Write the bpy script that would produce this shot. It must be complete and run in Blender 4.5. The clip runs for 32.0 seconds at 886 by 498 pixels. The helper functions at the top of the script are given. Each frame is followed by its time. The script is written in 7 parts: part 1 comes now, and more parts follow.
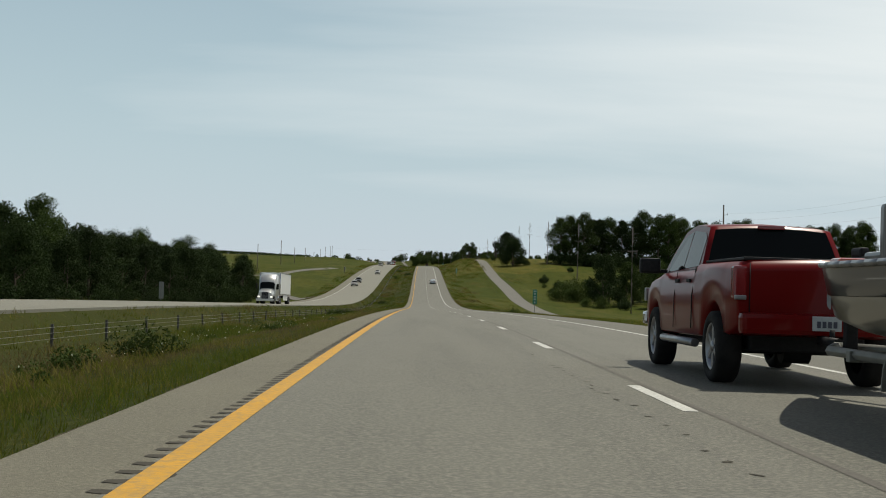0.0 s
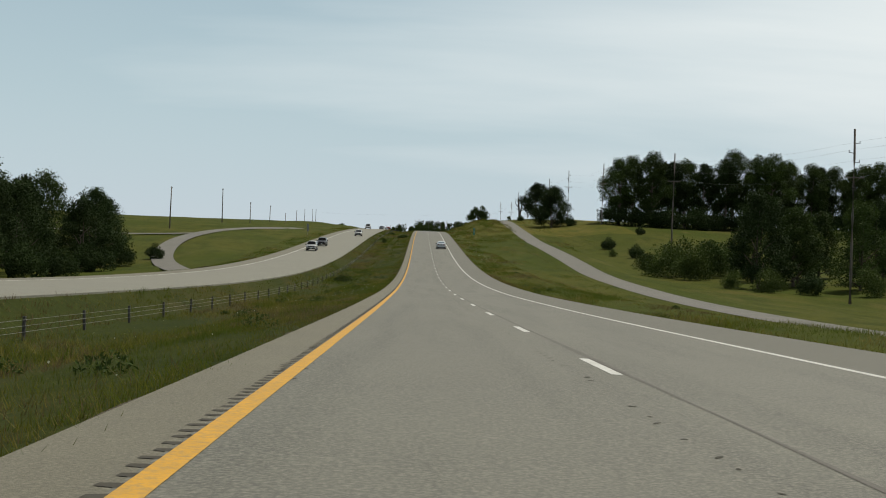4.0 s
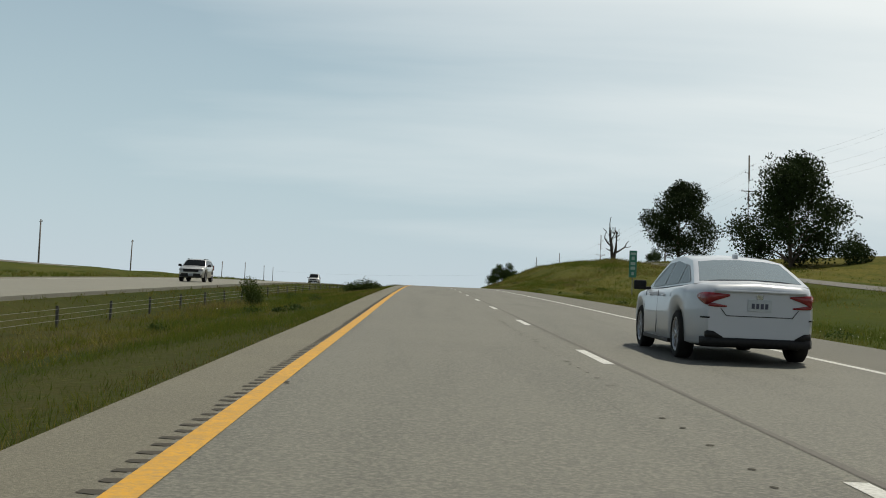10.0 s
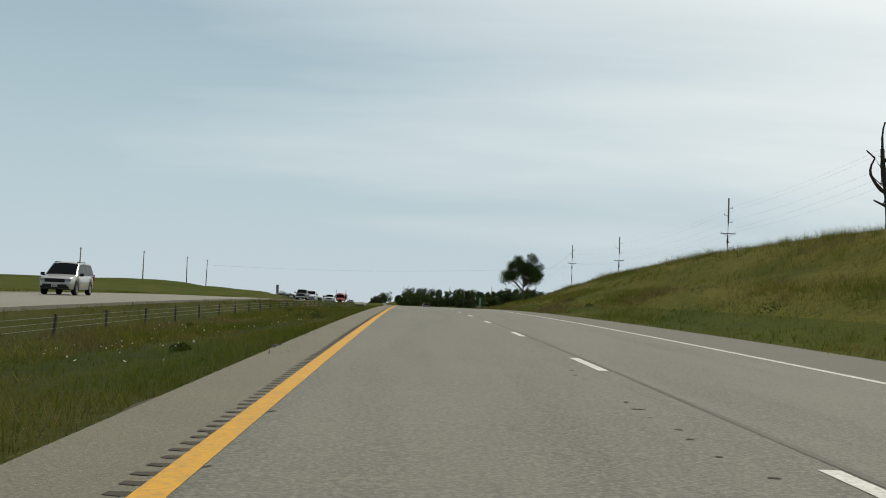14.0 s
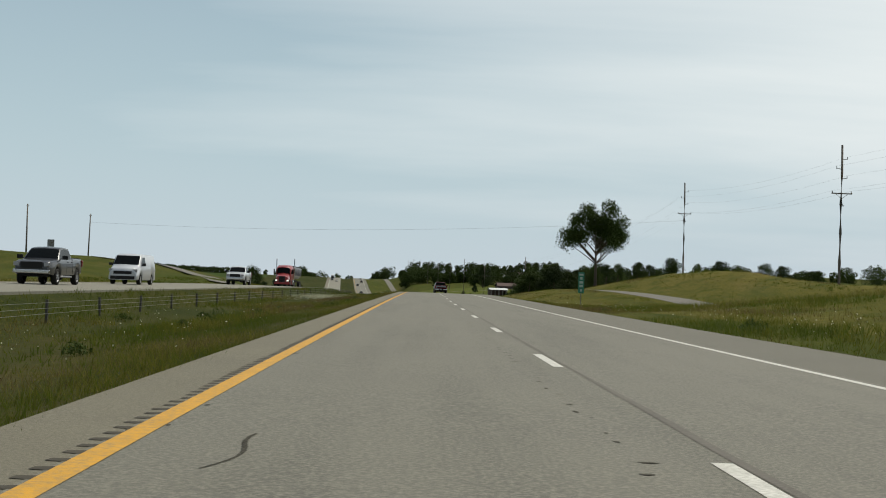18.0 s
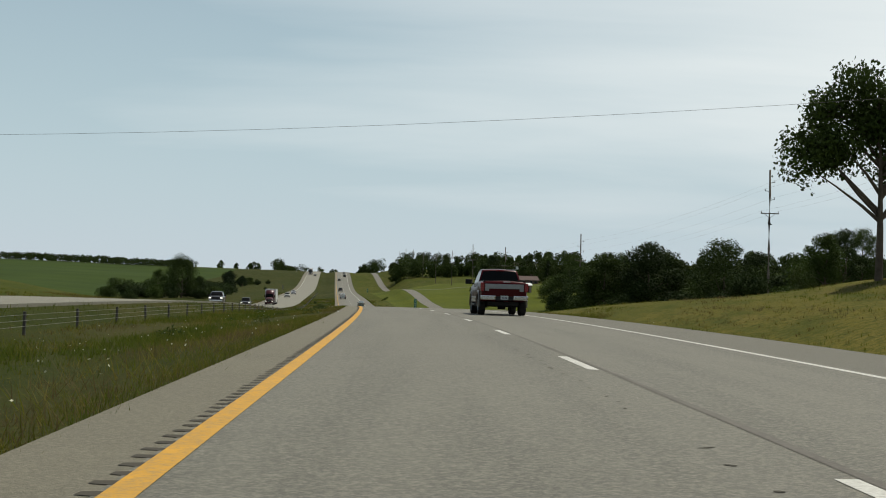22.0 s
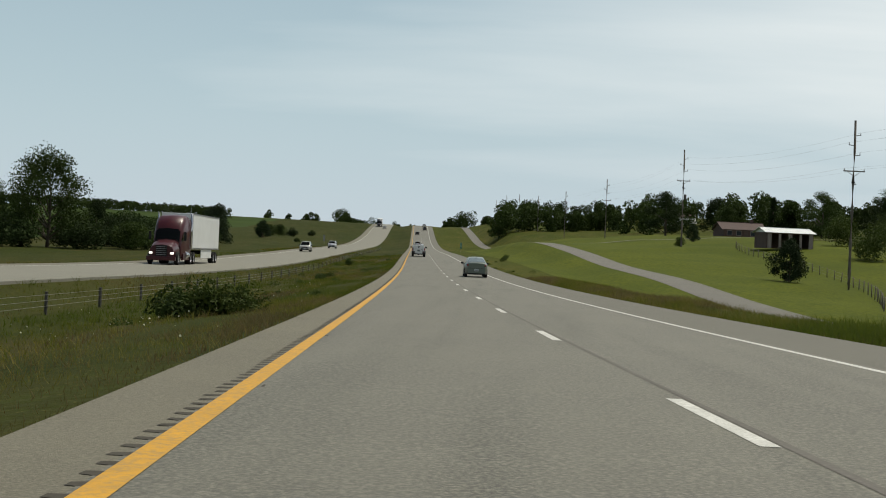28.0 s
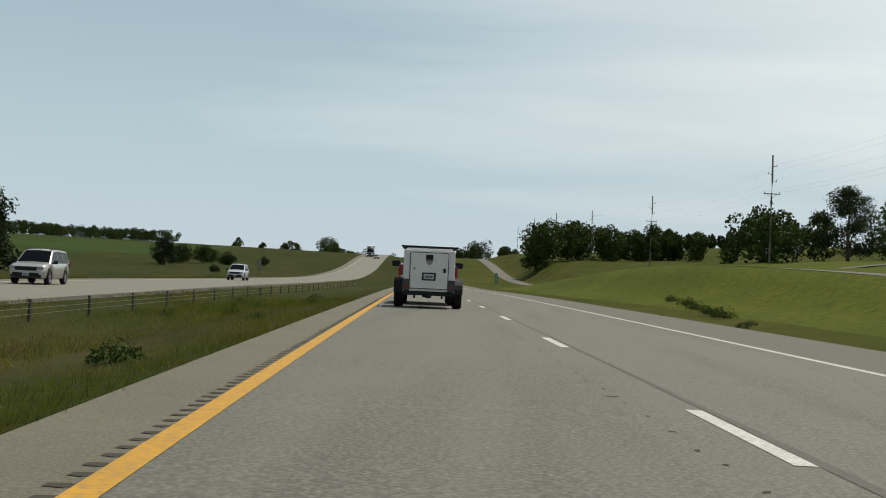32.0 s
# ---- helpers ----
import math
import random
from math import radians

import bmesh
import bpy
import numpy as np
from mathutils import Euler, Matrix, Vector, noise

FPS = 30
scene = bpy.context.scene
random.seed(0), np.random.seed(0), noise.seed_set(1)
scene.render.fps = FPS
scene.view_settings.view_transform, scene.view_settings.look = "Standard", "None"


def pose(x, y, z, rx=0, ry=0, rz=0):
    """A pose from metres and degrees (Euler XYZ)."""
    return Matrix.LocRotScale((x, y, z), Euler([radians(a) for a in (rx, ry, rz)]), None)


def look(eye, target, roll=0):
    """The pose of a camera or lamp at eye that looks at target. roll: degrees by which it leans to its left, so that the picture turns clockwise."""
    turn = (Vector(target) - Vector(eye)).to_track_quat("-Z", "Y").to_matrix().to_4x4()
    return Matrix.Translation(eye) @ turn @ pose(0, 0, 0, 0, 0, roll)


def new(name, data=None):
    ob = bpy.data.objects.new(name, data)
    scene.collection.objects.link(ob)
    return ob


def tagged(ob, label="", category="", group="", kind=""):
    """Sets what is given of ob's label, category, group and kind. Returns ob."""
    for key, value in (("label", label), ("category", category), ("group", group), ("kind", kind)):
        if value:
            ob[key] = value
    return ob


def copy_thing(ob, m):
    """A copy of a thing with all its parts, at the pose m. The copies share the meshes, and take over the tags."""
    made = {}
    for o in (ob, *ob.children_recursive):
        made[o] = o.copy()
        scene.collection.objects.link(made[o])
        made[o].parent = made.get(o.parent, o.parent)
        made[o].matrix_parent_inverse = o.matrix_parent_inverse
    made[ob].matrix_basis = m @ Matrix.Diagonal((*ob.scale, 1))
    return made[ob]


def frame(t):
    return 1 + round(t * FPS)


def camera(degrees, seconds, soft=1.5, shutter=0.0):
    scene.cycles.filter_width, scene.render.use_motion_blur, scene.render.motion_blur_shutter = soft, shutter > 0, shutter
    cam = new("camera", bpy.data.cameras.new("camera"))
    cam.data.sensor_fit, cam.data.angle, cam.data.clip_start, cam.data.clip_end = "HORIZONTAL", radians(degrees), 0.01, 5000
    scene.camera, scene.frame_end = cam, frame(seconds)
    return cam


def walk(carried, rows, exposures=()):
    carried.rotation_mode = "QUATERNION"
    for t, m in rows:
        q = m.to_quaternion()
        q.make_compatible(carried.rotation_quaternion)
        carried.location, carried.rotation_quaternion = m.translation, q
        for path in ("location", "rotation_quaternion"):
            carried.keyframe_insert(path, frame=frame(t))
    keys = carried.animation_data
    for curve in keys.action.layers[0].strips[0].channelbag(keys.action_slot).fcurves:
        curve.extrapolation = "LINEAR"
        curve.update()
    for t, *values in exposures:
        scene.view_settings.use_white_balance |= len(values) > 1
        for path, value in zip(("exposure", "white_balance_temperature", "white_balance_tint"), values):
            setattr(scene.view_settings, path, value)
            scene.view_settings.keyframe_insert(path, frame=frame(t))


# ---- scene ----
# ---- camera and its path ----
cam = camera(39.0, 32.0, soft=1.0)


def view(x, y, z, yaw, pitch, lean):
    return pose(x, y, z, 90 + pitch, 0, yaw) @ pose(0, 0, 0, 0, 0, lean)


# seconds, x, y, z, yaw, pitch, lean to the left
ROWS = (
    (0.0, 1.301, -0.242, 0.97, -0.949, 1.085, 1.89), (0.5, 1.237, 17.989, 0.73, -0.887, 0.879, 1.881), (1.0, 1.174, 36.351, 0.399, -0.975, 0.662, 1.922),
    (1.5, 1.167, 54.648, 0.04, -1.028, 0.382, 2.338), (2.0, 1.151, 73.085, -0.378, -1.062, 0.192, 1.874), (2.5, 1.136, 91.758, -0.855, -1.024, 0.107, 1.919),
    (3.0, 1.102, 110.571, -1.351, -0.976, -0.039, 1.983), (3.5, 1.058, 129.581, -1.874, -0.967, -0.092, 2.093), (5.5, 0.852, 206.831, -3.866, -1.221, -0.035, 2.464),
    (6.0, 0.818, 226.381, -4.239, -1.202, 0.092, 2.604), (6.5, 0.784, 245.979, -4.498, -1.101, 0.439, 2.512), (7.0, 0.769, 265.597, -4.625, -0.949, 0.456, 2.309),
    (7.5, 0.75, 285.213, -4.622, -0.919, 1.222, 2.442), (8.0, 0.73, 304.809, -4.46, -0.999, 1.717, 2.616), (8.5, 0.713, 324.359, -4.135, -1.006, 2.191, 2.473),
    (9.0, 0.686, 343.849, -3.661, -0.913, 2.745, 2.5), (9.5, 0.623, 363.316, -3.058, -0.853, 3.088, 2.381), (10.0, 0.56, 382.693, -2.384, -0.894, 3.29, 2.452),
    (10.5, 0.537, 401.969, -1.671, -0.955, 3.383, 2.233), (11.0, 0.514, 421.156, -0.947, -0.916, 3.525, 2.044), (11.5, 0.477, 440.2, -0.236, -0.946, 3.54, 2.063),
    (12.0, 0.441, 459.184, 0.445, -0.986, 3.575, 2.153), (12.5, 0.43, 478.125, 1.083, -1.109, 3.501, 2.109), (13.0, 0.428, 497.036, 1.69, -1.171, 3.377, 2.034),
    (13.5, 0.478, 515.906, 2.252, -1.295, 3.267, 2.3), (14.0, 0.518, 534.777, 2.755, -1.369, 3.137, 2.396), (14.5, 0.633, 553.718, 3.207, -1.414, 2.934, 2.32),
    (16.5, 0.963, 629.832, 4.483, -1.496, 2.292, 2.273), (17.0, 1.029, 648.963, 4.684, -1.351, 2.249, 2.097), (17.5, 1.038, 668.144, 4.857, -1.284, 2.093, 2.107),
    (18.0, 1.047, 687.345, 5.01, -1.137, 1.986, 2.097), (18.5, 0.972, 706.5, 5.14, -1.154, 1.794, 2.464), (19.0, 0.916, 725.654, 5.269, -1.352, 1.771, 2.372),
    (19.5, 0.961, 745.022, 5.39, -1.279, 1.712, 2.211), (20.0, 1.036, 764.39, 5.511, -1.347, 1.683, 2.361), (20.5, 1.094, 783.552, 5.642, -1.441, 1.929, 2.352),
    (21.0, 1.163, 802.715, 5.761, -1.594, 2.126, 1.634), (21.5, 1.171, 821.868, 5.852, -1.528, 1.893, 1.385), (22.0, 1.109, 841.01, 5.892, -1.472, 1.72, 1.626),
    (22.5, 0.903, 860.216, 5.88, -1.179, 1.573, 1.415), (23.0, 0.516, 879.421, 5.809, -0.726, 1.436, 1.434), (23.5, 0.027, 898.544, 5.694, -0.051, 1.034, 1.206),
    (24.0, -0.682, 917.667, 5.509, 0.625, 0.802, 1.208), (24.5, -1.519, 936.809, 5.218, 1.346, 0.631, 1.446), (25.0, -2.536, 955.951, 4.857, 1.927, 0.459, 1.575),
    (25.5, -3.783, 975.24, 4.43, 2.399, 0.3, 1.714), (27.5, -9.063, 1052.449, 2.522, 2.237, 0.054, 2.511), (28.0, -10.3, 1071.759, 2.105, 2.179, -0.035, 2.47),
    (28.5, -11.432, 1090.687, 1.76, 2.268, 0.217, 2.379), (29.0, -12.534, 1109.635, 1.485, 2.358, 0.329, 2.247), (29.5, -13.669, 1128.92, 1.282, 2.366, 0.575, 2.511),
    (30.0, -14.815, 1148.225, 1.14, 2.255, 0.791, 2.705), (30.5, -15.931, 1167.453, 1.067, 2.254, 1.095, 2.575), (31.0, -17.057, 1186.7, 1.074, 2.244, 1.309, 2.666),
    (31.5, -18.193, 1205.957, 1.151, 2.344, 1.493, 2.716), (32.0, -19.329, 1225.244, 1.298, 2.383, 1.717, 2.616),
)
walk(cam, [(r[0], view(*r[1:])) for r in ROWS])

# ---- sky, sun ----
SUN_EL, SUN_AZ = radians(63), radians(42)   # azimuth east of the road's heading
world = bpy.data.worlds.new("sky")
scene.world = world
world.use_nodes = True
wn, wl = world.node_tree.nodes, world.node_tree.links
bg = wn["Background"]
skyt = wn.new("ShaderNodeTexSky")
skyt.sky_type = "NISHITA"
skyt.sun_disc = False
skyt.sun_elevation, skyt.sun_rotation = SUN_EL, SUN_AZ
skyt.air_density, skyt.dust_density, skyt.ozone_density = 1.0, 1.6, 1.0
coord = wn.new("ShaderNodeTexCoord")
split = wn.new("ShaderNodeSeparateXYZ")
wl.new(coord.outputs["Generated"], split.inputs[0])


def wmath(op, a, b=None, c=None, clamp=False):
    n = wn.new("ShaderNodeMath")
    n.operation, n.use_clamp = op, clamp
    for i, v in enumerate((a, b, c)):
        if v is None:
            continue
        if isinstance(v, (int, float)):
            n.inputs[i].default_value = v
        else:
            wl.new(v, n.inputs[i])
    return n.outputs[0]


# thin high cloud: a sheet overhead, stretched by the slant of the view and thicker to look at near the horizon
up = wmath("MAXIMUM", split.outputs[2], 0.0)
lift = wmath("ADD", up, 0.12)
comb = wn.new("ShaderNodeCombineXYZ")
wl.new(wmath("DIVIDE", split.outputs[0], lift), comb.inputs[0]), wl.new(wmath("DIVIDE", split.outputs[1], lift), comb.inputs[1])
turn = wn.new("ShaderNodeMapping")
turn.inputs["Rotation"].default_value = (0, 0, radians(-35))
turn.inputs["Scale"].default_value = (0.5, 1.3, 1)
wl.new(comb.outputs[0], turn.inputs[0])
cl1 = wn.new("ShaderNodeTexNoise")
cl1.inputs["Scale"].default_value, cl1.inputs["Detail"].default_value, cl1.inputs["Roughness"].default_value = 0.5, 6, 0.5
cl1.inputs["Distortion"].default_value = 0.3
wl.new(turn.outputs[0], cl1.inputs["Vector"])
# a sheet of thin cloud that thickens upwards and towards the sun's side
side = wmath("MULTIPLY_ADD", split.outputs[0], 0.85, wmath("MULTIPLY", wmath("MINIMUM", up, 0.4), 2.5))
slant = wmath("POWER", wmath("MINIMUM", wmath("DIVIDE", 0.3, wmath("ADD", up, 0.04)), 1.0), 2.2)
dens = wmath("ADD", wmath("MULTIPLY", wmath("SUBTRACT", side, 0.2), 1.8), wmath("MULTIPLY", wmath("SUBTRACT", cl1.outputs["Fac"], 0.5), 2.2), clamp=True)
dens = wmath("MULTIPLY", dens, slant)
haze = wmath("POWER", wmath("SUBTRACT", 1.0, up, clamp=True), 12.0)
mixc = wn.new("ShaderNodeMix")
mixc.data_type = "RGBA"
wl.new(wmath("MULTIPLY", dens, 0.92), mixc.inputs[0])
tint = wn.new("ShaderNodeMix")
tint.data_type, tint.blend_type = "RGBA", "MULTIPLY"
tint.inputs[0].default_value = 1.0
wl.new(skyt.outputs[0], tint.inputs[6])
tint.inputs[7].default_value = (0.66, 0.68, 0.66, 1)
# pale summer haze that thins out towards the zenith
mixb = wn.new("ShaderNodeMix")
mixb.data_type = "RGBA"
wl.new(wmath("MULTIPLY", wmath("POWER", wmath("SUBTRACT", 1.0, up, clamp=True), 2.2), 0.95), mixb.inputs[0])
wl.new(tint.outputs[2], mixb.inputs[6])
mixb.inputs[7].default_value = (5.6, 7.4, 8.0, 1)
wl.new(mixb.outputs[2], mixc.inputs[6])
mixc.inputs[7].default_value = (9.9, 10.3, 10.1, 1)
mixh = wn.new("ShaderNodeMix")
mixh.data_type = "RGBA"
wl.new(wmath("MULTIPLY", haze, 0.88), mixh.inputs[0])
wl.new(mixc.outputs[2], mixh.inputs[6])
mixh.inputs[7].default_value = (6.1, 6.7, 7.25, 1)
wl.new(mixh.outputs[2], bg.inputs[0])
bg.inputs[1].default_value = 0.1

sun = new("sun", bpy.data.lights.new("sun", "SUN"))
sun.data.energy, sun.data.angle, sun.data.color = 4.7, radians(0.7), (1.0, 0.95, 0.82)
sd = Vector((math.sin(SUN_AZ) * math.cos(SUN_EL), math.cos(SUN_AZ) * math.cos(SUN_EL), math.sin(SUN_EL)))
sun.matrix_world = look(sd * 50, (0, 0, 0))
scene.view_settings.exposure = -0.12

# ---- materials ----


def material(name, base, rough=0.6, metal=0.0, vary=None, scale=1.0, bump=0.0, bump_scale=40.0, coat=0.0, fine=None,
             fine_scale=30.0, rand=0.0, translucent=0.0, amount=0.5, spec=0.5, streak=0.0):
    """base colour, optional second colour in large patches (vary, scale), fine speckle (fine, fine_scale), bump, per-object change."""
    m = bpy.data.materials.new(name)
    m.use_nodes = True
    nt = m.node_tree
    n, l = nt.nodes, nt.links
    b = n["Principled BSDF"]
    b.inputs["Base Color"].default_value = (*base, 1)
    b.inputs["Roughness"].default_value = rough
    b.inputs["Metallic"].default_value = metal
    b.inputs["Specular IOR Level"].default_value = spec
    if coat:
        b.inputs["Coat Weight"].default_value = coat
        b.inputs["Coat Roughness"].default_value = 0.04
    tc = n.new("ShaderNodeTexCoord")
    col = None

    def noise_fac(s, detail=4.0, rough_=0.6):
        t = n.new("ShaderNodeTexNoise")
        t.inputs["Scale"].default_value, t.inputs["Detail"].default_value, t.inputs["Roughness"].default_value = s, detail, rough_
        l.new(tc.outputs["Object"], t.inputs["Vector"])
        return t.outputs["Fac"]

    def ramp(f, lo, hi):
        r = n.new("ShaderNodeMapRange")
        r.inputs[1].default_value, r.inputs[2].default_value = lo, hi
        l.new(f, r.inputs[0])
        return r.outputs[0]

    def mix(f, a, bcol):
        x = n.new("ShaderNodeMix")
        x.data_type = "RGBA"
        l.new(f, x.inputs[0])
        for slot, v in ((6, a), (7, bcol)):
            if isinstance(v, tuple):
                x.inputs[slot].default_value = (*v, 1)
            else:
                l.new(v, x.inputs[slot])
        return x.outputs[2]

    col = base
    if vary:
        col = mix(ramp(noise_fac(scale), 0.5 - amount * 0.4, 0.5 + amount * 0.4), col, vary)
    if streak:
        mp = n.new("ShaderNodeMapping")
        mp.inputs["Scale"].default_value = (1.0, 0.05, 1.0)
        l.new(tc.outputs["Object"], mp.inputs[0])
        st = n.new("ShaderNodeTexNoise")
        st.inputs["Scale"].default_value, st.inputs["Detail"].default_value = 1.3, 4.0
        l.new(mp.outputs[0], st.inputs["Vector"])
        col = mix(ramp(st.outputs["Fac"], 0.46, 0.72), col, tuple(v * (1 - streak) for v in base))
    if fine:
        col = mix(ramp(noise_fac(fine_scale, 3.0, 0.7), 0.42, 0.68), col, fine)
    if rand:
        oi = n.new("ShaderNodeObjectInfo")
        hs = n.new("ShaderNodeHueSaturation")
        mr = n.new("ShaderNodeMapRange")
        mr.inputs[3].default_value, mr.inputs[4].default_value = 1 - rand, 1 + rand
        l.new(oi.outputs["Random"], mr.inputs[0])
        l.new(mr.outputs[0], hs.inputs["Value"])
        if isinstance(col, tuple):
            hs.inputs["Color"].default_value = (*col, 1)
        else:
            l.new(col, hs.inputs["Color"])
        col = hs.outputs[0]
    if not isinstance(col, tuple):
        l.new(col, b.inputs["Base Color"])
    if bump:
        bp = n.new("ShaderNodeBump")
        bp.inputs["Strength"].default_value = bump
        bp.inputs["Distance"].default_value = 0.02
        l.new(noise_fac(bump_scale, 5.0, 0.65), bp.inputs["Height"])
        l.new(bp.outputs[0], b.inputs["Normal"])
    if translucent:
        tr = n.new("ShaderNodeBsdfTranslucent")
        if isinstance(col, tuple):
            tr.inputs[0].default_value = (*col, 1)
        else:
            l.new(col, tr.inputs[0])
        ad = n.new("ShaderNodeMixShader")
        ad.inputs[0].default_value = translucent
        l.new(b.outputs[0], ad.inputs[1]), l.new(tr.outputs[0], ad.inputs[2])
        l.new(ad.outputs[0], n["Material Output"].inputs[0])
    return m


M = {}
M["lane"] = material("lane_concrete", (0.09, 0.087, 0.067), 0.78, vary=(0.074, 0.071, 0.056), scale=0.35, fine=(0.155, 0.148, 0.115), fine_scale=30, bump=0.35, bump_scale=55, spec=0.4, streak=0.42)
M["shoulder"] = material("shoulder_asphalt", (0.116, 0.108, 0.079), 0.9, vary=(0.097, 0.09, 0.067), scale=0.5, fine=(0.165, 0.154, 0.116), fine_scale=40, bump=0.6, bump_scale=55, spec=0.25)
M["shoulder_dark"] = material("dark_shoulder_asphalt", (0.086, 0.083, 0.064), 0.85, vary=(0.1, 0.096, 0.075), scale=0.4, fine=(0.14, 0.133, 0.114), fine_scale=50, bump=0.5, bump_scale=60, spec=0.25)
M["opp"] = material("pale_concrete", (0.155, 0.15, 0.12), 0.85, vary=(0.132, 0.127, 0.102), scale=0.3, fine=(0.195, 0.188, 0.152), fine_scale=40, bump=0.3, bump_scale=60, spec=0.25)
M["gravel"] = material("gravel_road", (0.118, 0.112, 0.097), 0.95, vary=(0.09, 0.086, 0.075), scale=0.4, fine=(0.165, 0.157, 0.138), fine_scale=20, bump=0.6, bump_scale=25, spec=0.2)
# dark colour stands for the shade inside the cut grooves, and their dirt
M["groove"] = material("groove_shade_and_dirt", (0.045, 0.041, 0.033), 0.95, vary=(0.06, 0.055, 0.044), scale=3.0, fine=(0.062, 0.057, 0.046), fine_scale=60, spec=0.1)
M["yellow"] = material("worn_yellow_paint", (0.5, 0.26, 0.02), 0.8, vary=(0.4, 0.215, 0.026), scale=2.5, fine=(0.28, 0.18, 0.06), fine_scale=18, bump=0.3, bump_scale=60, spec=0.25)
M["white_line"] = material("worn_white_paint", (0.55, 0.55, 0.51), 0.8, vary=(0.42, 0.42, 0.385), scale=2.0, fine=(0.32, 0.315, 0.285), fine_scale=25, bump=0.3, bump_scale=60, spec=0.25)
M["tar"] = material("tar_joint", (0.078, 0.073, 0.063), 0.9, vary=(0.11, 0.103, 0.088), scale=0.8, fine=(0.12, 0.112, 0.096), fine_scale=30, spec=0.2)
M["pit"] = material("broken_concrete", (0.046, 0.043, 0.034), 0.95, fine=(0.075, 0.07, 0.056), fine_scale=50, spec=0.1)
M["soil"] = material("roadside_soil", (0.05, 0.043, 0.031), 0.95, vary=(0.03, 0.029, 0.018), scale=1.2, fine=(0.11, 0.092, 0.065), fine_scale=25, bump=0.7, bump_scale=20, spec=0.05)


def ground_material(name, green, straw, deep, dry):
    """Grassland: mown green, tall olive and straw-coloured patches; a crop field far to the west side."""
    m = bpy.data.materials.new(name)
    m.use_nodes = True
    n, l = m.node_tree.nodes, m.node_tree.links
    b = n["Principled BSDF"]
    b.inputs["Roughness"].default_value = 0.95
    b.inputs["Specular IOR Level"].default_value = 0.03
    tc = n.new("ShaderNodeTexCoord")

    def nz(s, d=4.0, stretch=None):
        t = n.new("ShaderNodeTexNoise")
        t.inputs["Scale"].default_value, t.inputs["Detail"].default_value, t.inputs["Roughness"].default_value = s, d, 0.6
        src = tc.outputs["Object"]
        if stretch:
            mp = n.new("ShaderNodeMapping")
            mp.inputs["Scale"].default_value = stretch
            l.new(src, mp.inputs[0])
            src = mp.outputs[0]
        l.new(src, t.inputs["Vector"])
        return t.outputs["Fac"]

    def rng(f, lo, hi):
        r = n.new("ShaderNodeMapRange")
        r.inputs[1].default_value, r.inputs[2].default_value = lo, hi
        l.new(f, r.inputs[0])
        return r.outputs[0]

    def mix(f, a, c):
        x = n.new("ShaderNodeMix")
        x.data_type = "RGBA"
        l.new(f, x.inputs[0])
        for slot, v in ((6, a), (7, c)):
            if isinstance(v, tuple):
                x.inputs[slot].default_value = (*v, 1)
            else:
                l.new(v, x.inputs[slot])
        return x.outputs[2]

    c = mix(rng(nz(0.035, 5, (1.6, 0.5, 1)), 0.4, 0.62), green, straw)
    c = mix(rng(nz(0.22, 4, (1.5, 0.5, 1)), 0.48, 0.7), c, deep)
    c = mix(rng(nz(0.09, 5, (2.0, 0.35, 1)), 0.56, 0.74), c, dry)
    c = mix(rng(nz(2.5, 4), 0.45, 0.75), c, (0.036, 0.045, 0.009))
    c = mix(rng(nz(14, 3), 0.5, 0.72), c, (0.026, 0.03, 0.008))
    c = mix(rng(nz(9, 3), 0.6, 0.78), c, (0.11, 0.1, 0.028))
    l.new(c, b.inputs["Base Color"])
    bp = n.new("ShaderNodeBump")
    bp.inputs["Strength"].default_value, bp.inputs["Distance"].default_value = 0.8, 0.12
    l.new(nz(3.0, 6), bp.inputs["Height"])
    l.new(bp.outputs[0], b.inputs["Normal"])
    return m


M["meadow"] = ground_material("meadow", (0.042, 0.054, 0.007), (0.07, 0.068, 0.013), (0.027, 0.04, 0.006), (0.088, 0.074, 0.022))
# darker grass mix for the median and part of the far side
M["median"] = ground_material("dark_roadside_grass", (0.024, 0.031, 0.007), (0.045, 0.041, 0.013), (0.016, 0.024, 0.006), (0.058, 0.046, 0.02))
M["bank"] = ground_material("dry_bank_grass", (0.075, 0.074, 0.012), (0.118, 0.1, 0.022), (0.045, 0.055, 0.009), (0.14, 0.11, 0.034))
M["crop"] = material("crop_field", (0.021, 0.037, 0.007), 0.95, vary=(0.038, 0.058, 0.009), scale=0.03, fine=(0.024, 0.04, 0.006), fine_scale=1.5, bump=0.8, bump_scale=2.0, spec=0.05)
M["mown"] = material("mown_lawn", (0.084, 0.095, 0.007), 0.95, vary=(0.05, 0.064, 0.006), scale=0.05, fine=(0.036, 0.048, 0.006), fine_scale=2.0, bump=0.5, bump_scale=4.0, spec=0.05)
M["wood_post"] = material("weathered_pole_wood", (0.1, 0.08, 0.062), 0.9, vary=(0.15, 0.13, 0.11), scale=1.5, bump=0.5, bump_scale=12)
M["bark"] = material("bark", (0.07, 0.056, 0.042), 0.95, vary=(0.11, 0.09, 0.07), scale=2.0, bump=0.8, bump_scale=9, spec=0.05)
M["dead_bark"] = material("bleached_bark", (0.075, 0.062, 0.05), 0.95, vary=(0.035, 0.03, 0.025), scale=1.0, bump=0.7, bump_scale=8, spec=0.05)
M["leaf"] = material("leaf_green", (0.046, 0.069, 0.0145), 0.65, vary=(0.028, 0.045, 0.0105), scale=0.5, rand=0.22, translucent=0.16, spec=0.06)
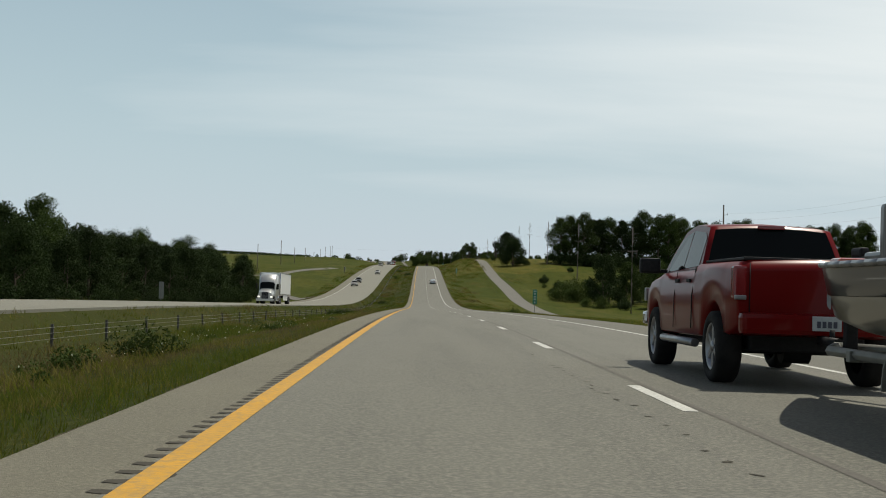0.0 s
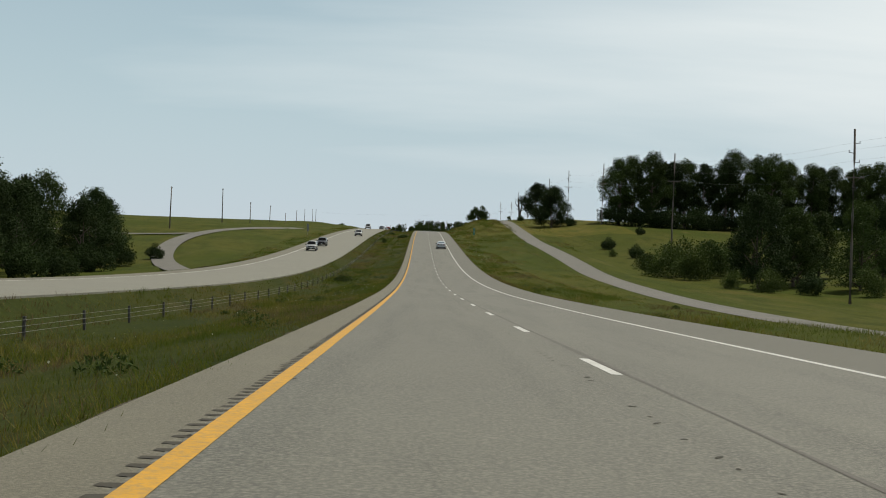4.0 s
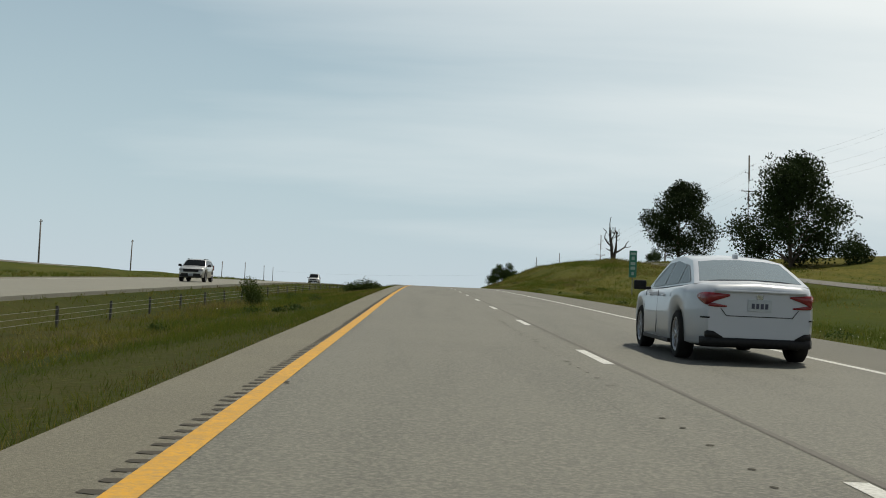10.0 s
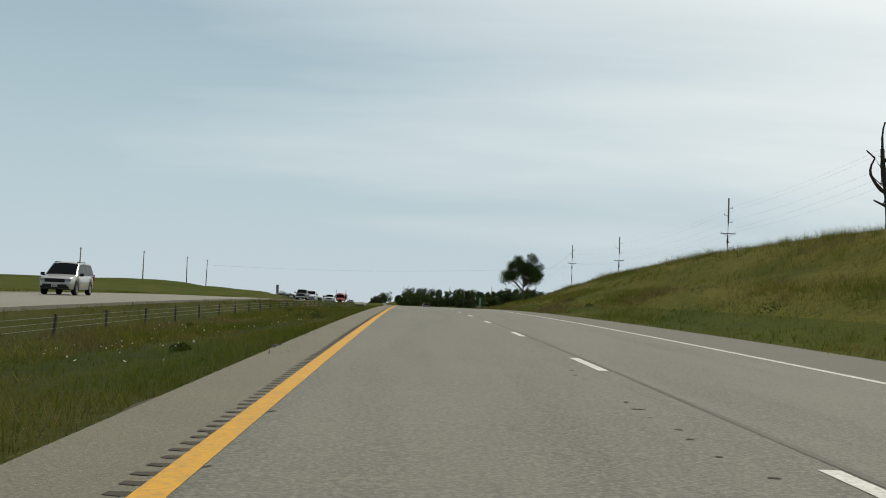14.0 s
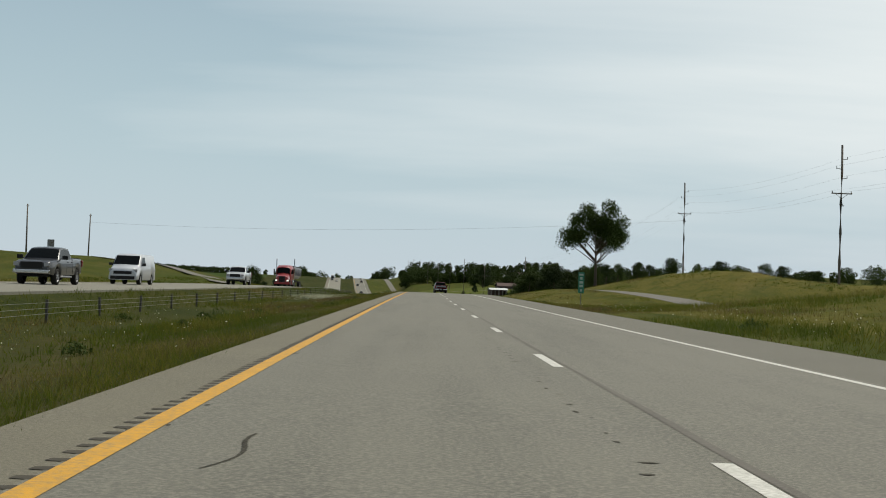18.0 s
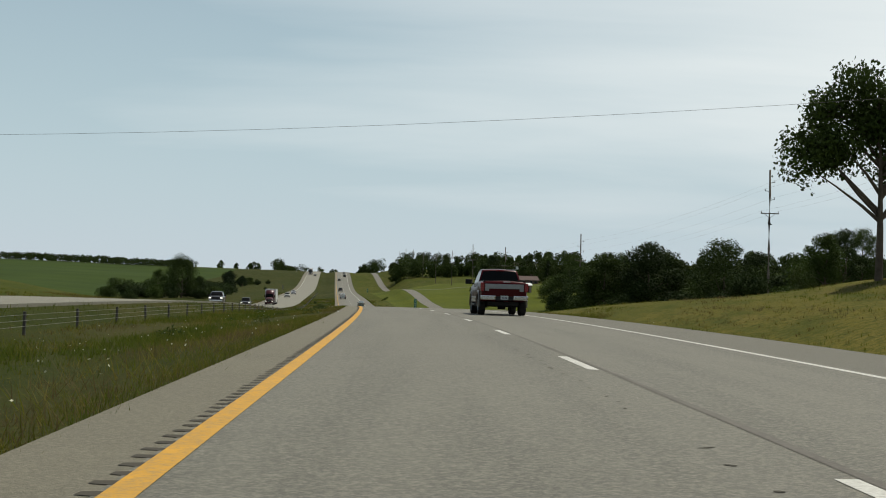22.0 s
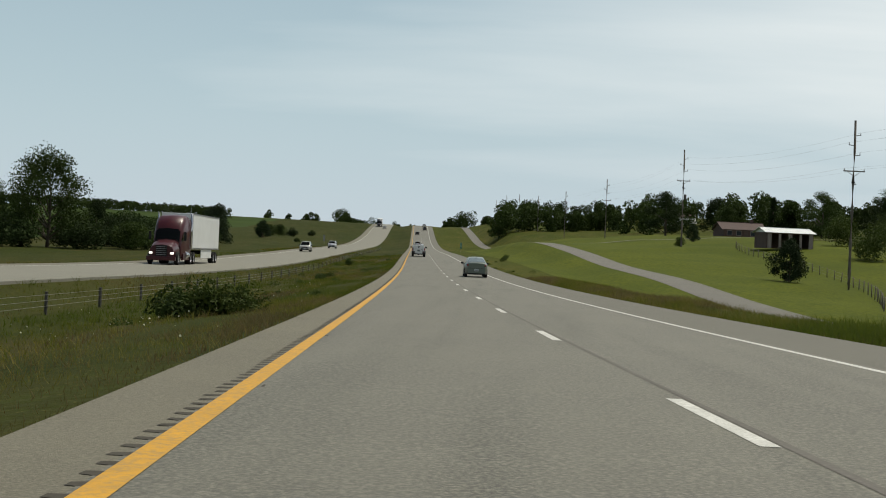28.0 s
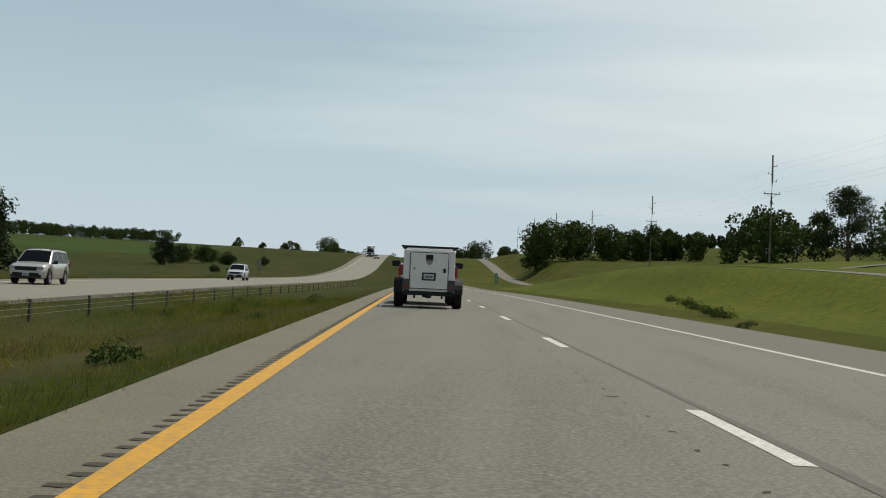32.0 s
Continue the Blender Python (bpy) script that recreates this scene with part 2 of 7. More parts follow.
M["leaf_dark"] = material("leaf_dark_green", (0.029, 0.0455, 0.0125), 0.7, vary=(0.018, 0.03, 0.009), scale=0.5, rand=0.22, translucent=0.12, spec=0.06)
M["leaf_pale"] = material("leaf_pale_green", (0.058, 0.08, 0.017), 0.65, vary=(0.037, 0.054, 0.012), scale=0.5, rand=0.2, translucent=0.2, spec=0.06)
M["cedar"] = material("cedar_green", (0.022, 0.036, 0.016), 0.75, vary=(0.03, 0.045, 0.018), scale=0.8, rand=0.2, translucent=0.1, spec=0.06)
M["blade"] = material("grass_blade", (0.076, 0.09, 0.011), 0.85, vary=(0.1, 0.094, 0.017), scale=0.16, fine=(0.05, 0.064, 0.009), fine_scale=1.3, translucent=0.50, spec=0.05)
M["blade_deep"] = material("lush_grass_blade", (0.046, 0.068, 0.008), 0.85, vary=(0.062, 0.08, 0.011), scale=0.3, translucent=0.45, spec=0.05)
M["blade_dry"] = material("dry_grass_blade", (0.15, 0.125, 0.038), 0.85, vary=(0.1, 0.096, 0.02), scale=0.2, translucent=0.40, spec=0.05)
M["blade_seed"] = material("seeding_grass_blade", (0.1, 0.075, 0.036), 0.9, vary=(0.075, 0.066, 0.026), scale=0.25, translucent=0.35, spec=0.05)
M["flower"] = material("cream_wild_flowers", (0.5, 0.5, 0.36), 0.7, translucent=0.2)
M["steel"] = material("galvanised_steel", (0.2, 0.2, 0.18), 0.6, metal=0.4, vary=(0.14, 0.14, 0.125), scale=3)
M["post_dark"] = material("dark_weathered_steel_post", (0.05, 0.048, 0.044), 0.85, vary=(0.075, 0.07, 0.062), scale=3, spec=0.2)
M["sign_green"] = material("green_sign_sheeting", (0.01, 0.14, 0.085), 0.4, fine=(0.012, 0.12, 0.075), fine_scale=5)
M["sign_white"] = material("white_sign_sheeting", (0.75, 0.76, 0.74), 0.4)
M["legend"] = material("faded_legend_sheeting", (0.26, 0.36, 0.31), 0.5)
M["sign_back"] = material("aluminium_sign_back", (0.22, 0.22, 0.22), 0.6, metal=0.6)
M["wire"] = material("power_line_wire", (0.05, 0.05, 0.05), 0.6)

# ---- helpers for meshes ----


def part(name, bm, mat, parent=None, label="", smooth=False):
    me = bpy.data.meshes.new(name)
    bm.to_mesh(me)
    bm.free()
    if smooth:
        for p in me.polygons:
            p.use_smooth = True
    for m in (mat if isinstance(mat, (list, tuple)) else [mat]):
        me.materials.append(m)
    ob = new(name, me)
    if parent is not None:
        ob.parent = parent
    if label:
        ob["label"] = label
    return ob


def raw(name, verts, faces, mats, parent=None, idx=None, smooth=False):
    me = bpy.data.meshes.new(name)
    me.from_pydata([tuple(v) for v in verts], [], [tuple(f) for f in faces])
    for m in (mats if isinstance(mats, (list, tuple)) else [mats]):
        me.materials.append(m)
    if idx is not None:
        me.polygons.foreach_set("material_index", np.asarray(idx, dtype=np.int32))
    if smooth:
        me.polygons.foreach_set("use_smooth", np.ones(len(me.polygons), dtype=bool))
    me.update()
    ob = new(name, me)
    if parent is not None:
        ob.parent = parent
    return ob


def box(bm, c, size, bevel=0.0, mi=0, rot=None):
    r = bmesh.ops.create_cube(bm, size=1.0)
    vs = r["verts"]
    bmesh.ops.scale(bm, verts=vs, vec=size)
    if bevel:
        es = list({e for v in vs for e in v.link_edges})
        g = bmesh.ops.bevel(bm, geom=es, offset=bevel, segments=2, affect="EDGES", profile=0.6)
        vs = list({v for f in g["faces"] for v in f.verts} | {v for v in vs if v.is_valid})
    fs = {f for v in vs for f in v.link_faces}
    for f in fs:
        f.material_index = mi
    if rot is not None:
        bmesh.ops.rotate(bm, verts=vs, cent=(0, 0, 0), matrix=rot)
    bmesh.ops.translate(bm, verts=vs, vec=c)
    return vs


def tube(bm, a, b, r0, r1=None, seg=8, mi=0):
    """A tapered rod from a to b."""
    a, b = Vector(a), Vector(b)
    r1 = r0 if r1 is None else r1
    d = (b - a)
    q = d.to_track_quat("Z", "Y")
    rings = []
    for p, r in ((a, r0), (b, r1)):
        rings.append([bm.verts.new(p + q @ Vector((r * math.cos(k * 2 * math.pi / seg), r * math.sin(k * 2 * math.pi / seg), 0))) for k in range(seg)])
    for k in range(seg):
        f = bm.faces.new((rings[0][k], rings[0][(k + 1) % seg], rings[1][(k + 1) % seg], rings[1][k]))
        f.material_index, f.smooth = mi, True
    for ring, rev in ((rings[0], True), (rings[1], False)):
        f = bm.faces.new(ring[::-1] if rev else ring)
        f.material_index = mi


def skin(bm, pts, radii, seg=6):
    """One rod of a single skin through all the points."""
    rings = []
    n = len(pts)
    for i, p in enumerate(pts):
        q = (Vector(pts[min(i + 1, n - 1)]) - Vector(pts[max(i - 1, 0)])).to_track_quat("Z", "Y")
        r = radii[i] if isinstance(radii, (list, tuple)) else radii
        rings.append([bm.verts.new(Vector(p) + q @ Vector((r * math.cos(k * 2 * math.pi / seg), r * math.sin(k * 2 * math.pi / seg), 0))) for k in range(seg)])
    for a, b in zip(rings[:-1], rings[1:]):
        for k in range(seg):
            bm.faces.new((a[k], a[(k + 1) % seg], b[(k + 1) % seg], b[k])).smooth = True
    bm.faces.new(rings[0][::-1]), bm.faces.new(rings[-1])


def thing(name, m, label, category, group="", kind=""):
    e = new(name)
    e.matrix_world = m
    return tagged(e, label, category, group, kind)


# ---- lie of the land ----
# along the road (y): x of the yellow line and height of the road
ROAD = ((-80, 0, 1), (0, 0, 0), (40, -0.01, -0.64), (80, -0.05, -1.57), (120, -0.16, -2.64), (160, -0.3, -3.73), (200, -0.44, -4.73), (240, -0.55, -5.47), (280, -0.61, -5.7), (320, -0.65, -5.25),
        (360, -0.69, -4.19), (400, -0.73, -2.77), (440, -0.76, -1.26), (480, -0.73, 0.15), (520, -0.66, 1.37), (560, -0.6, 2.35), (600, -0.61, 3.08), (640, -0.67, 3.6), (680, -0.72, 3.93), (720, -0.69, 4.19))
ROAD += ((760, -0.53, 4.46), (800, -0.27, 4.73), (840, -0.14, 4.91), (880, -0.6, 4.84), (920, -1.97, 4.48), (960, -4.19, 3.78), (1000, -6.87, 2.82), (1040, -9.6, 1.8), (1080, -12.15, 0.93), (1120, -14.52, 0.34),
         (1160, -16.84, 0.05), (1200, -19.2, 0.09), (1240, -21.61, 0.43), (1300, -25.2, 0.85), (1400, -31.3, 1.3), (1500, -37.3, 2.4), (1600, -43.4, 5.6), (1700, -49.4, 11), (1760, -53, 13.7), (1820, -56.6, 14.9), (1880, -60.2, 15), (1980, -66.3, 14.2), (2150, -76.5, 11.5), (2500, -97.6, 9))
RS, RX, RZ = (np.array(c, dtype=float) for c in zip(*ROAD))


def cubic(xs, ys, x):
    x = np.clip(np.asarray(x, dtype=float), xs[0], xs[-1])
    d = np.gradient(ys, xs)
    i = np.clip(np.searchsorted(xs, x) - 1, 0, len(xs) - 2)
    h = xs[i + 1] - xs[i]
    u = (x - xs[i]) / h
    return (2 * u**3 - 3 * u**2 + 1) * ys[i] + (u**3 - 2 * u * u + u) * h * d[i] + (3 * u * u - 2 * u**3) * ys[i + 1] + (u**3 - u * u) * h * d[i + 1]


def road_x(s):
    return cubic(RS, RX, s)


def road_z(s):
    return cubic(RS, RZ, s)


# height over the road of lines that run along it: offset, then (y, height) pairs
OPP = ((0, 0), (260, 0.0), (390, -.22), (540, -.2), (640, .1), (720, .3), (860, .12), (1000, 0), (1120, .05), (1260, -.35), (1400, 0))
LAND = (
    (-700, ((-80, 4), (250, 3), (430, 12), (600, 6), (900, 8), (1100, 9), (1300, 12), (1500, 14), (1750, 10), (2300, 14))),
    (-260, ((-80, 2), (250, 1), (350, 4), (430, 9), (520, 5), (600, 2.5), (850, 4), (950, 5), (1100, 5), (1250, 7.5), (1400, 9.5), (1550, 9), (1750, 4), (2300, 5))),
    (-120, ((-80, 0), (250, -1), (340, 1), (400, 5), (440, 5.6), (500, 3), (600, 1.2), (850, 3.8), (950, 5.2), (1000, 4.2), (1060, 2), (1200, 2.2), (1350, 3.2), (1500, 5.5), (1650, 3), (1800, 1), (2300, 1))),
    (-57, ((-80, -1), (250, -1.5), (330, -2), (380, 0), (426, 1.2), (480, 1.8), (520, .95), (634, 1), (701, 1.5), (790, 2.4), (827, 3.8), (842, 3.2), (870, 3.9), (898, 4.3), (946, 5.0), (990, 4.3), (1030, 1.8), (1080, .2), (1244, -.7), (1352, -.5), (1420, .6), (1480, 2.2), (1600, 1.5), (1750, 0.5), (2300, 0))),
    (-40, ((-80, -1.2), (250, -1.5), (330, -1.6), (380, .4), (440, 1.2), (520, .6), (700, .6), (795, 1.2), (826, 2.5), (840, 1.8), (866, 2.7), (896, 3.0), (945, 2.9), (980, 2.1), (1010, .9), (1050, .3), (1244, -.6), (1352, -.5), (1480, 1.2), (1600, 1), (1800, 0))),
    (-28, ((-80, -.9), (330, -1.0), (400, 0), (520, .1), (800, .5), (866, 1.0), (920, .8), (960, .5), (1050, -.3), (1300, -.4), (1500, .2), (1800, 0))),
    (-22.6, tuple((s, v - .06) for s, v in OPP)),
    (-11.2, tuple((s, v - .06) for s, v in OPP)),
    (-10.3, ((-80, -.55), (264, -.7), (490, -.7), (640, -.4), (720, -.2), (790, -.22), (990, -.45), (1180, -.5), (1800, -.5))),
    (-9.6, ((-80, -.85), (264, -1.0), (490, -.94), (640, -.65), (720, -.45), (765, -.5), (990, -.7), (1180, -.72), (1800, -.8))),
    (-6.5, ((-80, -1.0), (300, -1.05), (490, -.95), (640, -.75), (720, -.62), (790, -.62), (1000, -.85), (1180, -.85), (1800, -.9))),
    (-3.2, ((-80, -.45), (1800, -.4))),
    (-0.88, ((-80, -.07), (1800, -.07))),
    (9.8, ((-80, -.07), (1800, -.07))),
    (11.5, ((-80, -.25), (430, -.25), (540, .1), (700, .1), (780, -.25), (1800, -.25))),
    (15.5, ((-80, -.5), (100, -.2), (300, -.2), (440, -.1), (500, .8), (560, 1.6), (680, 1.3), (740, .3), (790, -.5), (1000, -.6), (1050, -.4), (1200, -.45), (1300, -.5), (1800, -.5))),
    (21, ((-80, -.9), (300, -1), (380, -.1), (440, .6), (500, 2.4), (550, 3.9), (680, 3.3), (740, 1.2), (790, -.4), (870, .6), (1000, -.3), (1050, -1.3), (1180, -1.6), (1280, .2), (1400, .6), (1500, -.5), (1800, 0))),
    (24.8, ((-80, -1), (300, -1), (340, -.7), (368, 0), (408, .6), (440, .9), (463, 1.5), (500, 2.7), (540, 4.2), (600, 4.7), (680, 4.3), (740, 1.6), (785, -.3), (820, .4), (850, 1.0), (880, 1.4), (950, 1), (1050, -1.4), (1176, -1.4), (1200, -.4), (1240, .3), (1282, 1.8), (1342, 3.2), (1420, 2), (1500, 0), (1800, 0))),
    (31.2, ((-80, -1), (300, -1), (340, -.7), (368, 0), (408, .6), (440, .9), (463, 1.5), (500, 2.7), (540, 4.2), (600, 4.9), (680, 4.6), (740, 1.9), (785, -.3), (820, .4), (850, 1.0), (880, 1.4), (950, 1), (1050, -1.5), (1176, -1.4), (1200, -.4), (1240, .3), (1282, 1.8), (1342, 3.2), (1420, 2), (1500, 0), (1800, 0))),
    (40, ((-80, -1), (300, -1.4), (437, -.5), (470, 1.6), (510, 3.6), (573, 5.6), (634, 5.6), (700, 4.7), (750, 3.2), (800, 2.2), (840, 4.1), (880, 4.1), (933, 3.2), (1000, 1.0), (1060, -1.0), (1200, -.9), (1240, 1), (1290, 2.6), (1400, 3.6), (1500, 3.5), (1600, 4.5), (1800, 2))),
    (52, ((-80, -1.2), (300, -1.6), (437, .2), (498, 4.8), (575, 5.8), (641, 5.6), (700, 4.2), (760, 2.6), (800, 2.0), (830, 1.6), (870, 4.2), (911, 5.2), (960, 4), (1000, 2.0), (1060, -.4), (1106, -.6), (1211, -.8), (1250, 1.2), (1299, 3.4), (1406, 5.3), (1500, 5), (1600, 5.5), (1800, 3))),
    (75, ((-80, -1), (300, -1), (420, 1.5), (500, 4.0), (560, 5.6), (640, 5.6), (730, 3), (830, 2), (911, 4), (1000, 3.0), (1100, -1.5), (1211, -.6), (1284, 4.1), (1440, 7), (1600, 6), (1900, 4))),
    (150, ((-80, 1), (300, 2), (500, 6), (640, 5), (830, 2.5), (1000, 2), (1100, -1), (1284, 5), (1440, 10), (1600, 12), (1900, 8))),
    (400, ((-80, 4), (400, 8), (700, 5), (1000, 2), (1200, 4), (1440, 13), (1700, 16), (2100, 12))),
    (800, ((-80, 4), (400, 8), (800, 5), (1200, 6), (1500, 12), (2100, 12))),
)
LU = np.array([a[0] for a in LAND], dtype=float)


def land_offset(u, s):
    """Height over the road at offset u (arrays)."""
    u, s = np.broadcast_arrays(np.asarray(u, dtype=float), np.asarray(s, dtype=float))
    cols = np.stack([np.asarray(cubic(np.array([k[0] for k in t], dtype=float), np.array([k[1] for k in t], dtype=float), s)) if len(t) > 2
                     else np.interp(s, [k[0] for k in t], [k[1] for k in t]) for _, t in LAND])
    uc = np.clip(u, LU[0], LU[-1] - 1e-6)
    i = np.clip(np.searchsorted(LU, uc, side="right") - 1, 0, len(LU) - 2)
    w = (uc - LU[i]) / (LU[i + 1] - LU[i])
    near = (LU[i] >= -11.3) & (LU[i + 1] <= 12)
    w = np.where(near, w, w * w * (3 - 2 * w) * 0.5 + w * 0.5)
    a = np.take_along_axis(cols, i[None], 0)[0]
    b = np.take_along_axis(cols, (i + 1)[None], 0)[0]
    return a + (b - a) * w


def land(u, s):
    return road_z(s) + land_offset(u, s)


def at(u, s, dz=0.0):
    """World place on the ground at offset u from the yellow line and y = s."""
    return Vector((float(road_x(s)) + u, s, float(land(u, s)) + dz))


# ---- ground ----
us = np.array([-4200, -2500, -1500, -1000, -700, -500, -360, -260, -200, -160, -135, -120, -105, -90, -80, -72, -64, -57, -52, -46, -40, -35, -31, -28, -25.5, -22.6, -20, -14, -11.2,
               -10.4, -9.6, -8.5, -7.5, -6.5, -5.5, -4.3, -3.2, -2.4, -1.7, -1.2, -0.88, 0, 8.8, 9.8, 10.6, 11.5, 12.8, 14, 15.5, 17, 19, 21, 23, 24.8, 31.2, 33, 36, 40, 44, 48, 52, 58, 66, 75, 88, 105,
               125, 150, 200, 270, 400, 600, 800, 1200, 2000, 4200], dtype=float)
ss = np.concatenate([[-1500, -700, -300, -150], np.arange(-80, 1300, 4.0), np.arange(1300, 2000, 10.0), [2000, 2050, 2150, 2300, 2500, 2900, 3400, 4200, 4900]])
U, S = np.meshgrid(us, ss)
Z = land(U, np.clip(S, -80, 2500))
X = road_x(np.clip(S, -80, 2500)) + U
lump = np.zeros_like(Z)
for i in range(Z.shape[0]):
    for j in range(Z.shape[1]):
        u_ = us[j]
        if -9 < u_ < -2 or 11 < u_ < 24 or 33 < u_ < 160 or -160 < u_ < -25:
            a_ = 0.1 if abs(u_) < 24 else 0.35
            lump[i, j] = a_ * noise.noise(Vector((X[i, j] * 0.13, S[i, j] * 0.06, 3.1)))
Z = Z + lump
under = ((U >= -22.7) & (U <= -11.1)) | ((U > -0.87) & (U < 9.79)) | ((U > 24.7) & (U < 31.3))
Z = np.where(under, Z - np.where(U > 20, 0.015, 0.06), Z)
nr, nc = Z.shape
gv = np.stack([X, S, Z], -1).reshape(-1, 3)
ii = (np.arange(nr - 1)[:, None] * nc + np.arange(nc - 1)[None]).ravel()
gf = np.stack([ii, ii + 1, ii + nc + 1, ii + nc], -1)
um = ((us[:-1] + us[1:]) / 2)[None].repeat(nr - 1, 0).ravel()
sm = ((ss[:-1] + ss[1:]) / 2)[:, None].repeat(nc - 1, 1).ravel()
gi = np.zeros(len(gf), dtype=np.int32)
gi[(um < -70) & (sm > 1040) & (sm < 1760)] = 1
gi[(um < -110) & (sm > 380) & (sm < 700)] = 1
gi[(um > 17) & (um < 90) & (sm > 1030) & (sm < 1480)] = 2
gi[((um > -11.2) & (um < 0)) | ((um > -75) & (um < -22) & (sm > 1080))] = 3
gi[(um > 12.5) & (um < 60) & (sm > 470) & (sm < 1000)] = 4
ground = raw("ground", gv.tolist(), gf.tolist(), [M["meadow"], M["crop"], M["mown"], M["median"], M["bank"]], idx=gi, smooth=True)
tagged(ground, "rolling grassland with green and straw-coloured patches beside the highway", "ground", kind="structure")


def strip(name, u0, u1, s0, s1, mat, lift=0.0, step=4.0, base=None, label="", cat="road", thick=0.0):
    """A ribbon along the road between two offsets, lying lift over the road (or over base)."""
    s_ = np.arange(s0, s1 + step * 0.5, step)
    z = (road_z(s_) if base is None else base(s_)) + lift
    x = road_x(s_)
    v = []
    for u in (u0, u1):
        v += list(zip(x + u, s_, z))
    k = len(s_)
    f = [(i, k + i, k + i + 1, i + 1) for i in range(k - 1)]
    if thick:
        for u in (u0, u1):
            v += list(zip(x + u, s_, z - thick))
        f += [(i + 1, 2 * k + i + 1, 2 * k + i, i) for i in range(k - 1)]
        f += [(k + i, 3 * k + i, 3 * k + i + 1, k + i + 1) for i in range(k - 1)]
    ob = raw(name, v, f, mat)
    return tagged(ob, label, cat, kind="structure")


END = 2300
strip("road", -0.11, 7.45, -80, END, M["lane"], label="two worn grey concrete lanes of the highway", thick=0.2)
strip("shoulder_west", -0.9, -0.11, -80, END, M["shoulder"], -0.003, label="narrow paved inner shoulder", cat="road shoulder", thick=0.2)
strip("shoulder_east", 7.45, 9.82, -80, END, M["shoulder_dark"], -0.003, label="darker asphalt outer shoulder", cat="road shoulder", thick=0.2)


def opp_z(s):
    return road_z(s) + np.interp(s, [a for a, _ in OPP], [b for _, b in OPP])


strip("opposite_road", -20.4, -12.2, -80, END, M["opp"], 0.0, base=opp_z, label="pale concrete carriageway of the oncoming lanes", thick=0.2)
strip("opposite_shoulder_inner", -12.2, -11.25, -80, END, M["opp"], -0.003, base=opp_z, label="paved inner shoulder of the oncoming lanes", cat="road shoulder", thick=0.2)
strip("opposite_shoulder_outer", -22.6, -20.4, -80, END, M["shoulder"], -0.003, base=opp_z, label="paved outer shoulder of the oncoming lanes", cat="road shoulder", thick=0.2)
strip("frontage_road", 26.0, 30.1, -80, 2000, M["gravel"], 0.015, base=lambda s: land(np.full_like(s, 28.0), s), label="narrow grey frontage road behind the verge", cat="road")

# painted lines
strip("yellow_line", -0.08, 0.09, -80, END, M["yellow"], 0.004, label="worn solid yellow edge line", cat="road marking")
strip("white_edge_line", 7.19, 7.32, -80, END, M["white_line"], 0.004, label="worn solid white edge line", cat="road marking")
strip("opposite_edge_line", -20.3, -20.15, -80, END, M["white_line"], 0.004, base=opp_z, label="solid white edge line", cat="road marking")
PERIOD, DASH, FIRST = 11.75, 2.95, 10.5
lane_marks = thing("lane_line", Matrix(), "broken white lane line of separate worn dashes", "road marking", kind="structure")
k = -3
while FIRST + k * PERIOD < END:
    s0 = FIRST + k * PERIOD
    s_ = np.linspace(s0, s0 + DASH, 4)
    v = [(float(road_x(s)) + u, s, float(road_z(s)) + 0.004) for u in (3.59, 3.73) for s in s_]
    raw("dash", v, [(i, 4 + i, 5 + i, i + 1) for i in range(3)], M["white_line"], lane_marks)
    k += 1

# ---- details of the carriageway ----
# rumble strip: nearly flat dark patches for the cut grooves in the inner shoulder beside the yellow line
gs0 = np.arange(-4.0, 1330.0, 0.305)
rv, rf, rm = [], [], []
gr = np.random.default_rng(6)
for g in gs0:
    n0 = len(rv)
    e, w = gr.normal(0, 0.008, 3), -0.2 + gr.normal(0, 0.012)
    # a shallow dish: four rims and a sunk middle
    rv += [(w, g + 0.03 + e[0], -0.001), (-0.075 + abs(e[1]), g + e[1], -0.001), (-0.07 + abs(e[2]), g + 0.14 + e[2], -0.001), (w + 0.01, g + 0.12 + e[0], -0.001), ((w - 0.075) / 2, g + 0.07, -0.0015)]
    rf += [(n0 + i, n0 + (i + 1) % 4, n0 + 4) for i in range(4)]
rv = np.array(rv)
rz = road_z(rv[:, 1])
rv[:, 0] += road_x(rv[:, 1])
rv[:, 2] += rz + 0.002
rumble = raw("rumble_strip", rv.tolist(), rf, [M["groove"]])
tagged(rumble, "row of rumble strip grooves with shade and dirt in their colour beside the yellow line", "rumble strip", kind="structure")
# dark seam between the lanes, uneven in width
s_ = np.arange(-40, END, 0.8)
wob = np.array([noise.noise(Vector((s * 0.35, 0, 0))) for s in s_])
wid = 0.036 + 0.03 * np.array([noise.noise(Vector((s * 0.11, 5, 0))) for s in s_])
sx, sz = road_x(s_), road_z(s_) + 0.003
sv = list(zip(sx + 3.79 + wob * 0.012 - wid, s_, sz)) + list(zip(sx + 3.79 + wob * 0.012 + wid, s_, sz))
k = len(s_)
seam = raw("lane_seam", sv, [(i, k + i, k + i + 1, i + 1) for i in range(k - 1)], M["tar"])
tagged(seam, "dark uneven seam between the two lanes", "road seam", kind="structure")
# spalled spots left of the dashes, short cracks, tyre scuffs and a tar mark or two
rng = np.random.default_rng(4)
pv, pf = [], []


